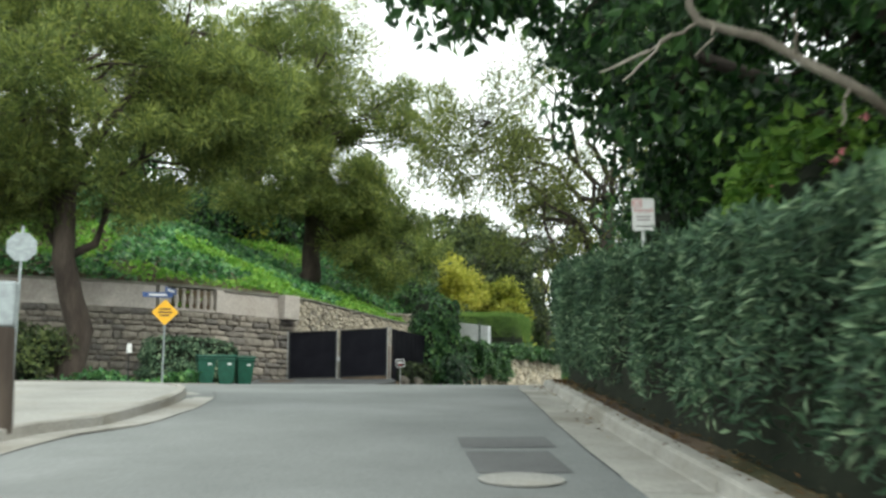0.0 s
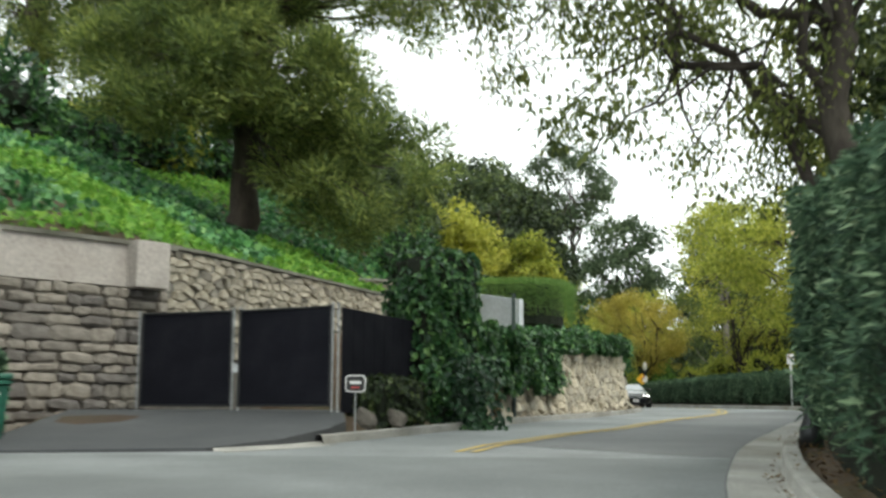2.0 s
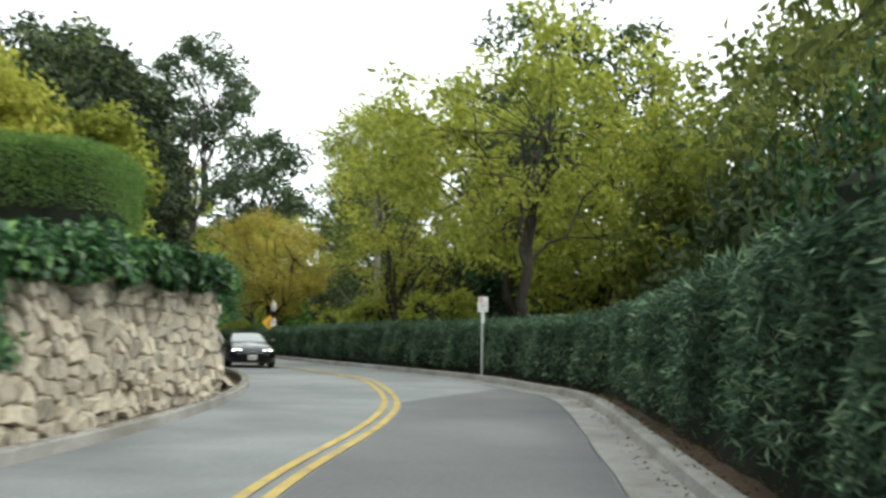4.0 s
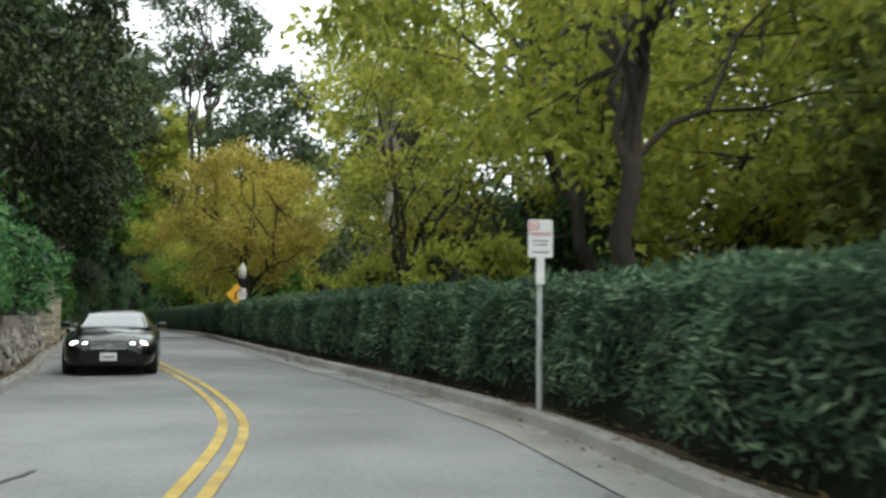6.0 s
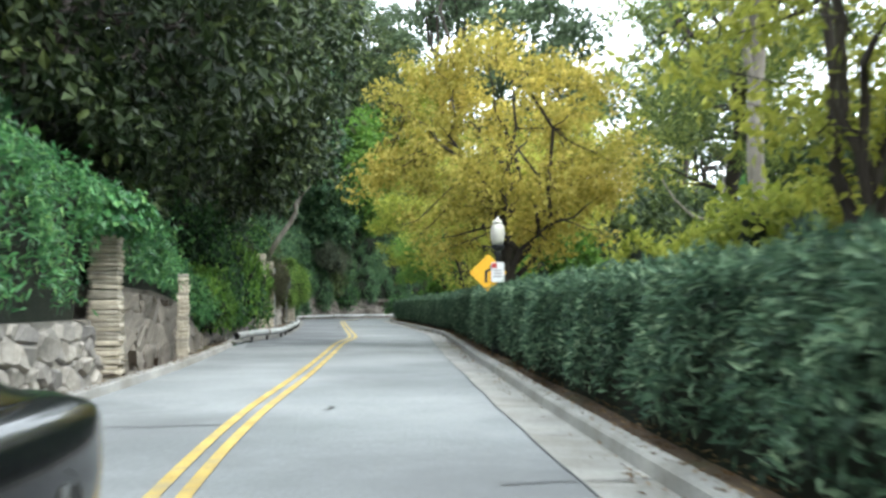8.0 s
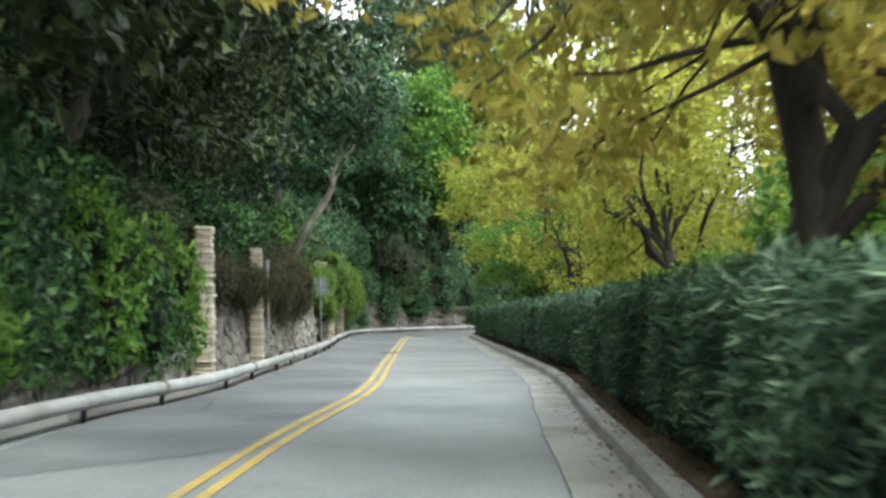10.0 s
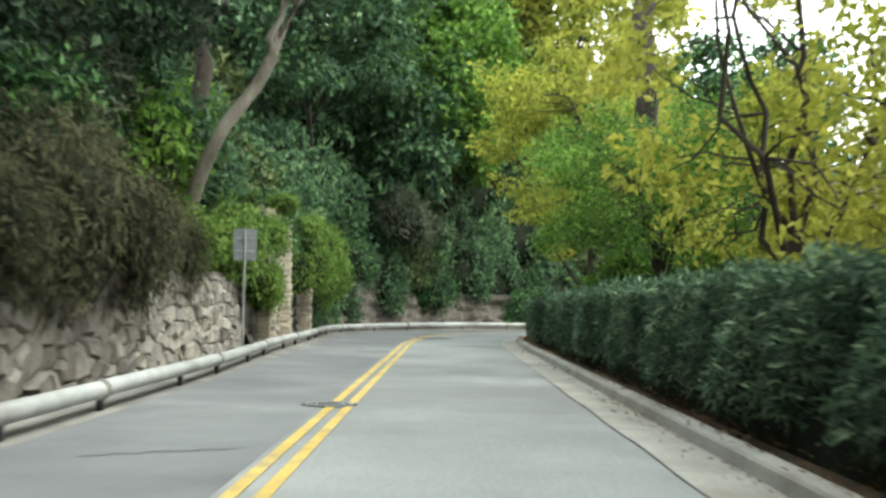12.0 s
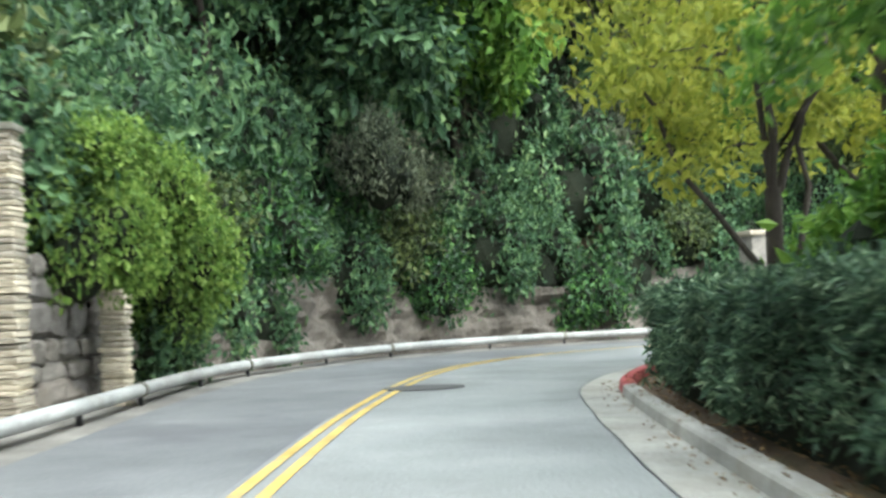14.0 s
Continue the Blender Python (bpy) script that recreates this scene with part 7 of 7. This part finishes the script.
def bin_thing(at, rz):
    ob = thing("wheelie_bin", "dark green plastic wheeled refuse bin beside the wall", "refuse bin", at, rz, "green refuse bins")
    b = bmesh.new()
    rings = []
    for z, w, d in ((0.06, 0.21, 0.24), (0.5, 0.255, 0.3), (0.9, 0.29, 0.35), (0.92, 0.32, 0.38), (0.98, 0.32, 0.38)):
        ring = []
        for sx, sy in ((-1, -1), (1, -1), (1, 1), (-1, 1)):
            ring.append(b.verts.new((sx * w, sy * d, z)))
        rings.append(ring)
    for lo, hi in zip(rings, rings[1:]):
        for i in range(4):
            b.faces.new((lo[i], lo[(i + 1) % 4], hi[(i + 1) % 4], hi[i]))
    b.faces.new(rings[0][::-1])
    b.faces.new(rings[-1])
    up = [e for e in b.edges if abs(e.verts[0].co.z - e.verts[1].co.z) > 0.03]
    bmesh.ops.bevel(b, geom=up, offset=0.045, segments=2, affect="EDGES")
    part("body", b, BIN_GREEN, ob)
    lid = box_bm(0.66, 0.78, 0.07, (0, 0.0, 1.03), 0.03, None)
    for v in lid.verts:
        if v.co.z > 1.03:
            v.co.z += 0.06 * (1 - (v.co.y / 0.4) ** 2)
    part("lid", lid, BIN_GREEN, ob)
    part("handle", cyl_bm(0.018, 0.018, 0.5, (0, 0.42, 0.98), 8, Matrix.Rotation(radians(90), 4, "Y")), BIN_GREEN, ob)
    part("label_patch", box_bm(0.12, 0.004, 0.09, (0.1, -0.336, 0.8)), SIGN_WHITE, ob, "pale sticker")
    for sx in (-1, 1):
        part("wheel", cyl_bm(0.12, 0.12, 0.05, (sx * 0.25, 0.28, 0.12), 14, Matrix.Rotation(radians(90), 4, "Y")), RUBBER, ob)


for x, y, a in ((-4.75, 35.85, 12), (-4.08, 35.95, 4), (-3.6, 36.55, 20)):
    bin_thing((x, y, float(land(x, y)) + 0.02), a)

# planting and pavement at the junction
def pad(name, pts, z_up, material, label, category):
    b = bmesh.new()
    top = [b.verts.new((x, y, float(road_z(y)) + z_up)) for x, y in pts]
    fc = b.faces.new(top)
    e = bmesh.ops.extrude_face_region(b, geom=[fc])
    bmesh.ops.translate(b, vec=(0, 0, -0.3), verts=[v for v in e["geom"] if isinstance(v, bmesh.types.BMVert)])
    bmesh.ops.recalc_face_normals(b, faces=b.faces[:])
    bmesh.ops.triangulate(b, faces=[f for f in b.faces if len(f.verts) > 4])
    return tagged(part(name, b, material), label, category, kind="structure")


corner = smooth_line([(-3.9, 4), (-3.85, 10), (-3.5, 12.6), (-3.05, 13.4), (-2.85, 15), (-2.75, 17), (-2.92, 19.5), (-3.5, 21.5), (-4.9, 23.2), (-9, 23.8)], 0.6)
pad("pavement", [*[tuple(q) for q in corner], (-9, 22.0), (-9, 4)], 0.112, PAVING, "pale concrete corner pavement with a kerb ramp", "pavement")
kerb_run("kerb_corner", np.vstack([[(-3.9, -20), (-3.9, -8)], corner, [(-20, 24.2), (-45, 24.6)]])[::-1], [(-0.14, -0.1), (-0.14, 0.13), (-0.02, 0.13), (0.0, 0.115), (0.02, 0.0), (0.5, 0.004), (0.5, -0.1)], CONCRETE, "concrete kerb round the street corner")
kerb_run("kerb_side_street", np.array([(-45, 34.4), (-20, 34.5), (-8, 34.6), (-5.2, 35.0), (-4.2, 35.3)]), [(0.14, -0.1), (0.14, 0.12), (0.02, 0.12), (0.0, 0.1), (-0.02, 0.0), (-0.4, 0.004), (-0.4, -0.1)], CONCRETE, "concrete kerb of the side street")
n = 9000
x, y = r5.uniform(-24, -4.9, n), 35.1 + r5.uniform(0, 1, n) * 2.6
keep = line_dist(x, y, WALL_LINE)[0] < -0.2
x, y = x[keep], y[keep]
leaf_skin("verge_ivy", np.column_stack([x, y, land(x, y) + 0.35 * r5.uniform(0.2, 1, len(x)) * (1 + 0.6 * np.sin(x * 2.1))]), np.tile((0, -0.3, 1.0), (len(x), 1)), 0.18, 0.7, IVY_LEAF, "low green planting at the foot of the garden wall", "planting", 71, 0.1)
n = 9000
x, y = r5.uniform(-30, -8.6, n), r5.uniform(8, 22.6, n)
leaf_skin("verge_ivy", np.column_stack([x, y, land(x, y) + 0.3 * r5.uniform(0.1, 1, n)]), np.tile((0, -0.2, 1.0), (n, 1)), 0.2, 0.5, IVY_LEAF, "dark green groundcover behind the corner pavement", "planting", 72, 0.1)
ivy_block("shrub", (-5.6, 38.0, 1.6, 0.6, 34), 3.3, 4.95, 380, HEDGE_LEAF, 0.12, "dark clipped box-shaped shrub before the garden wall", "shrub", 73)
shrub("dull green shrub at the foot of the pine", (-10.6, 35.6, 3.9), (1.5, 1.2, 1.6), hill[0], 30)
post = thing("wooden_post", "dark weathered wooden post on the pavement edge with a pale box", "post", (-3.8, 12.0, 1.5), 5)
part("shaft", cyl_bm(0.19, 0.15, 1.15, (0, 0, 0.55), 10, bevel=0.02), BARK_PINE, post)
part("box", box_bm(0.24, 0.2, 0.5, (0.02, 0, 1.38), 0.03), SIGN_BACK, post, "pale blue-grey box")


def disc(name, x, y, r, material, label, category, up=0.014, sy=1.0):
    b = cyl_bm(r, r, 0.012, (0, 0, 0), 28)
    bmesh.ops.scale(b, vec=(1, sy, 1), verts=b.verts)
    ob = part(name, b, material)
    slope = math.degrees(math.atan2(float(road_z(y + 1) - road_z(y - 1)), 2))
    ob.matrix_world = pose(x, y, float(road_z(y)) + up, slope, 0, 0)
    return tagged(ob, label, category)


def manhole(x, y, label, material=TAR):
    ob = disc("manhole_cover", x, y, 0.36, material, label, "manhole cover")
    for r0 in (0.32, 0.2):
        b = bmesh.new()
        bmesh.ops.create_circle(b, segments=28, radius=r0, cap_ends=False)
        ring = b.edges[:]
        e = bmesh.ops.extrude_edge_only(b, edges=ring)
        bmesh.ops.scale(b, vec=(0.88, 0.88, 1), verts=[v for v in e["geom"] if isinstance(v, bmesh.types.BMVert)])
        o = part("ring", b, STEEL, ob)
        o.matrix_basis = pose(0, 0, 0.0085)
    return ob


manhole(20.89, 135.9, "dark iron manhole cover on the centre line")
disc("manhole_cover", 1.42, 8.95, 0.36, PAVING, "pale concrete-ringed utility cover", "manhole cover")
disc("road_stain", 22.3, 163.4, 0.7, TAR, "dark tar patch round a utility cover", "road patch", 0.01, 0.9)
for x0, x1, y0, y1 in ((1.15, 2.15, 11.15, 12.15), (1.1, 1.95, 9.35, 10.85)):
    b = bmesh.new()
    b.faces.new([b.verts.new((x, y, float(road_z(y)) + 0.007)) for x, y in ((x0, y0), (x1, y0), (x1 + 0.05, y1), (x0 + 0.05, y1))])
    tagged(part("asphalt_patch", b, ASPHALT_REPAIR), "dark rectangular asphalt repair", "road patch", kind="structure")
rc = np.random.default_rng(15)
for x, y, ln, a in ((16.6, 87.0, 1.7, 4), (19.4, 88.5, 0.5, 80), (20.6, 83.0, 1.3, 3), (23.86, 160.0, 1.2, 10), (22.95, 171.0, 1.5, 20), (3.1, 20.6, 2.2, 70), (3.6, 23.5, 1.6, 110), (19.25, 131, 1.5, 30), (20.64, 147.5, 1.3, 150), (22.93, 146.6, 0.9, 12), (18.44, 113, 2.4, 95), (19.32, 118, 1.8, 80), (14.4, 62.5, 2.0, 60)):
    t = np.linspace(0, 1, 14)
    q = np.column_stack([x + np.cos(radians(a)) * ln * t + rc.normal(0, 0.03, 14), y + np.sin(radians(a)) * ln * t + rc.normal(0, 0.03, 14)])
    v, f = sweep(with_z(q, 0.0115), [(0.022, 0), (-0.022, 0)])
    tagged(part_np("road_crack", v, f[:, ::-1], TAR), "dark tar-filled crack in the asphalt", "road crack", kind="structure")

# dark open joint between the gutters and the asphalt
for ln, off in ((LIP[(LIP[:, 1] > 8) & (LIP[:, 1] < 168)], 0.012), (corner[::-1][2:-6], 0.52)):
    q = ln[:, :2] + along(ln)[1] * off
    wob = 0.012 * np.sin(np.arange(len(q)) * 1.7) + 0.01 * np.sin(np.arange(len(q)) * 4.3)
    q = q + along(q)[1] * wob[:, None]
    v, f = sweep(with_z(q, 0.0125), [(0.008, 0), (-0.008, 0)])
    tagged(part_np("road_joint", v, f[:, ::-1], TAR), "dark joint between gutter and asphalt", "road joint", kind="structure")

# dry leaves along the right-hand kerb and under the hedge
rl = np.random.default_rng(33)
for n, lo, hi, up, label in ((2000, 0.28, 0.58, 0.006, "dry brown leaves lying in the gutter"), (9000, 0.66, 1.5, 0.16, "dry leaves and mulch under the hedge")):
    s_l, n_l = along(LIP)
    t = rl.uniform(62, s_l[-1] - 45, n)
    o = hi - (hi - lo) * rl.uniform(0, 1, n) ** (2.2 if hi < 0.6 else 1.0)
    keep = (np.sin(t * 0.7) + np.sin(t * 0.23 + 1) + rl.normal(0, 0.8, n) > -0.2) | (hi > 0.6)
    t, o = t[keep], o[keep]
    x = np.interp(t, s_l, LIP[:, 0]) - np.interp(t, s_l, n_l[:, 0]) * o
    y = np.interp(t, s_l, LIP[:, 1]) - np.interp(t, s_l, n_l[:, 1]) * o
    flat = rand_dirs(len(t), rl) * np.array([1, 1, 0.25])
    z = road_z(y) + up if hi < 0.6 else np.maximum(land(x, y) + 0.02, road_z(y) + 0.155)
    L = rl.uniform(0.035, 0.085, len(t))
    ob = new("leaf_litter", leaf_mesh("leaf_litter", np.column_stack([x, y, z]), flat, np.tile((0, 0, 1.0), (len(t), 1)), L, L * 0.5, LITTER))
    tagged(ob, label, "dry leaves", kind="stuff")

# dry leaves and crumbs of earth between the left kerb and the walls
n = 3800
s_l, n_l = along(LEFT)
t = rl.uniform(8, 76, n)
o = rl.uniform(0.02, 0.55, n)
x = np.interp(t, s_l, LEFT[:, 0]) + np.interp(t, s_l, n_l[:, 0]) * o
y = np.interp(t, s_l, LEFT[:, 1]) + np.interp(t, s_l, n_l[:, 1]) * o
z = np.where(o < 0.17, road_z(y) + 0.143, np.maximum(land(x, y) + 0.015, road_z(y) + 0.01))
L = rl.uniform(0.03, 0.07, n)
ob = new("leaf_litter", leaf_mesh("leaf_litter", np.column_stack([x, y, z]), rand_dirs(n, rl) * np.array([1, 1, 0.2]), np.tile((0, 0, 1.0), (n, 1)), L, L * 0.55, LITTER))
tagged(ob, "dry brown leaves along the foot of the stone walls", "dry leaves", kind="stuff")

# roadster standing in the oncoming lane


def loft(stations, shape, step=0.12):
    """Verts and quads of a hull through stations, each ring made by shape(values)."""
    st = smooth_line(stations, step)
    rings = np.array([shape(q) for q in st])
    n = rings.shape[1]
    i = np.arange(len(st) * n).reshape(len(st), n)
    f = np.stack([i[:-1], np.roll(i[:-1], -1, 1), np.roll(i[1:], -1, 1), i[1:]], -1).reshape(-1, 4)
    return rings, f


def strip(rings, lo, hi, material, name, holder, label="", lift=0.0):
    """The part of a hull between two columns of its rings, as a sheet of its own set proud by lift."""
    r = rings[:, lo:hi + 1]
    mid = r.mean(axis=(0, 1))
    away = r - np.array([0, mid[1], 0.9])
    r = r + away / np.linalg.norm(away, axis=2)[..., None] * lift
    i = np.arange(r.shape[0] * r.shape[1]).reshape(r.shape[:2])
    f = np.stack([i[:-1, :-1], i[1:, :-1], i[1:, 1:], i[:-1, 1:]], -1).reshape(-1, 4)
    return part_np(name, r.reshape(-1, 3), f, material, holder, label, True)


def car(at, rz):
    ob = thing("roadster", "glossy black two-seat roadster with lit headlights", "car", at, rz)
    # nose at y < 0: y, half width, sill, belt height, deck height
    hull = [(-2.26, 0.56, 0.24, 0.46, 0.52), (-2.2, 0.7, 0.19, 0.56, 0.63), (-2.05, 0.81, 0.17, 0.63, 0.72), (-1.75, 0.88, 0.16, 0.7, 0.8), (-1.3, 0.91, 0.16, 0.77, 0.87), (-0.75, 0.91, 0.17, 0.83, 0.93), (0.2, 0.91, 0.17, 0.87, 0.95), (1.2, 0.92, 0.18, 0.9, 0.97), (1.85, 0.89, 0.2, 0.9, 0.97), (2.15, 0.8, 0.27, 0.84, 0.9), (2.26, 0.66, 0.34, 0.7, 0.76)]

    def body_ring(q):
        y, w, lo, belt, deck = q
        half = [(0.0, lo), (w * 0.75, lo), (w * 0.93, lo + 0.05), (w * 0.985, lo + 0.14), (w, lo + (belt - lo) * 0.5), (w * 0.985, belt - 0.09), (w * 0.955, belt - 0.03), (w * 0.89, belt + 0.01), (w * 0.74, belt + (deck - belt) * 0.62), (w * 0.55, deck - 0.012), (w * 0.45, deck - 0.022), (w * 0.25, deck - 0.004), (0.0, deck)]
        return [(x, y, z) for x, z in half] + [(-x, y, z) for x, z in half[-2:0:-1]]

    rings, f = loft(hull, body_ring)
    v = rings.reshape(-1, 3)
    body = part_np("body", v, f, CAR_PAINT, ob, smooth=True)
    n = rings.shape[1]
    caps = [part_np("bumper_face", np.vstack([rings[k], rings[k].mean(axis=0)]), np.array([(i, (i + 1) % n, n) for i in range(n)]), CAR_PAINT, body) for k in (0, -1)]
    # folding hardtop: y, half width at the belt, half width of the roof, belt, roof height
    top = [(-0.95, 0.72, 0.7, 0.9, 0.915), (-0.6, 0.77, 0.63, 0.91, 1.06), (-0.15, 0.79, 0.57, 0.92, 1.235), (0.25, 0.79, 0.56, 0.93, 1.29), (0.7, 0.79, 0.55, 0.94, 1.27), (1.1, 0.76, 0.54, 0.95, 1.13), (1.5, 0.7, 0.56, 0.955, 0.975)]

    def top_ring(q):
        y, wb, wr, belt, roof = q
        h = max(roof - belt, 0.004)
        half = [(wb, belt - 0.04), (wb * 0.985, belt + h * 0.1), (wr + (wb - wr) * 0.3, belt + h * 0.72), (wr + 0.015, belt + h * 0.88), (wr * 0.9, belt + h * 0.96), (wr * 0.5, belt + h), (0.0, belt + h * 1.01)]
        return [(x, y, z) for x, z in half] + [(-x, y, z) for x, z in half[-2::-1]]

    cab, f = loft(top, top_ring, 0.07)
    ny = cab[:, 0, 1]
    part_np("cabin", cab.reshape(-1, 3), f, CAR_PAINT, ob, "black folding hardtop", True)
    screen, rear = cab[(ny > -0.92) & (ny < -0.16)], cab[(ny > 0.78) & (ny < 1.4)]
    strip(screen, 4, 8, CAR_GLASS, "windscreen", ob, "raked windscreen mirroring the sky", 0.008)
    strip(rear, 4, 8, CAR_GLASS, "rear_window", ob, "", 0.008)
    side = cab[(ny > -0.5) & (ny < 0.9)]
    for lo, hi in ((1, 2), (10, 11)):
        strip(side, lo, hi, CAR_GLASS, "side_window", ob, "", 0.008)
    for sx in (-1, 1):
        for ox, oy, rr in ((0.63, -2.05, 0.13), (0.44, -2.13, 0.1)):
            b = bmesh.new()
            bmesh.ops.create_uvsphere(b, u_segments=18, v_segments=10, radius=rr)
            bmesh.ops.scale(b, vec=(1.0, 0.7, 0.82), verts=b.verts)
            bmesh.ops.translate(b, vec=(sx * ox, oy, 0.58), verts=b.verts)
            lamp_part = part("headlight", b, CAR_GLASS, ob, "clear oval headlight lens", True)
            b = bmesh.new()
            bmesh.ops.create_uvsphere(b, u_segments=14, v_segments=8, radius=rr * 0.8)
            bmesh.ops.scale(b, vec=(1.0, 0.5, 0.85), verts=b.verts)
            bmesh.ops.translate(b, vec=(sx * ox, oy - rr * 0.4, 0.58), verts=b.verts)
            part("bulb", b, HEADLIGHT, lamp_part, "lit headlight", True)
        m = part("mirror", box_bm(0.2, 0.13, 0.12, (sx * 0.98, -0.42, 0.98), 0.045), CAR_PAINT, ob, smooth=True)
        part("mirror_stalk", box_bm(0.16, 0.05, 0.03, (sx * 0.86, -0.4, 0.93), 0.01), CAR_PAINT, m)
        for y in (-1.35, 1.25):
            wh = part("wheel", cyl_bm(0.33, 0.33, 0.25, (sx * 0.79, y, 0.33), 32, Matrix.Rotation(radians(90), 4, "Y"), 0.035), RUBBER, ob)
            part("rim", cyl_bm(0.235, 0.235, 0.02, (sx * 0.912, y, 0.33), 28, Matrix.Rotation(radians(90), 4, "Y"), 0.006), SIGN_BLACK, wh, "dark rim well")
            for k in range(5):
                part("spoke", box_bm(0.018, 0.055, 0.21, (sx * 0.924, y + 0.115 * math.sin(k * 1.2566), 0.33 + 0.115 * math.cos(k * 1.2566)), 0.006, Matrix.Rotation(-k * 1.2566, 4, "X")), STEEL, wh, "alloy spoke")
        part("air_intake", box_bm(0.3, 0.06, 0.09, (sx * 0.48, -2.15, 0.27), 0.015), SIGN_BLACK, ob)
        part("fog_lamp", cyl_bm(0.035, 0.035, 0.03, (sx * 0.5, -2.2, 0.27), 14, Matrix.Rotation(radians(90), 4, "X")), CHROME, ob)
    part("grille", box_bm(0.74, 0.07, 0.17, (0, -2.215, 0.54), 0.035), SIGN_BLACK, ob, "dark grille opening")
    for k in range(4):
        part("grille_bar", box_bm(0.7 - 0.03 * abs(k - 2), 0.03, 0.012, (0, -2.245, 0.485 + 0.037 * k), 0.004), CHROME, ob)
    b = cyl_bm(0.06, 0.06, 0.02, (0, -2.265, 0.54), 24, Matrix.Rotation(radians(90), 4, "X"), 0.006)
    part("emblem", b, CHROME, ob, "round chrome emblem")
    part("number_plate", box_bm(0.31, 0.015, 0.155, (0, -2.262, 0.365), 0.006), SIGN_WHITE, ob, "plain white number plate")
    part("print_bar", box_bm(0.22, 0.004, 0.05, (0, -2.272, 0.36)), INK_GREY, ob)
    part("lower_intake", box_bm(0.66, 0.05, 0.09, (0, -2.2, 0.245), 0.015), SIGN_BLACK, ob)
    part("bonnet_seam", box_bm(1.0, 0.012, 0.006, (0, -1.9, 0.765)), SIGN_BLACK, ob)
    return ob


car((17.0, 79.0, float(road_z(78.5)) + 0.005), -7)
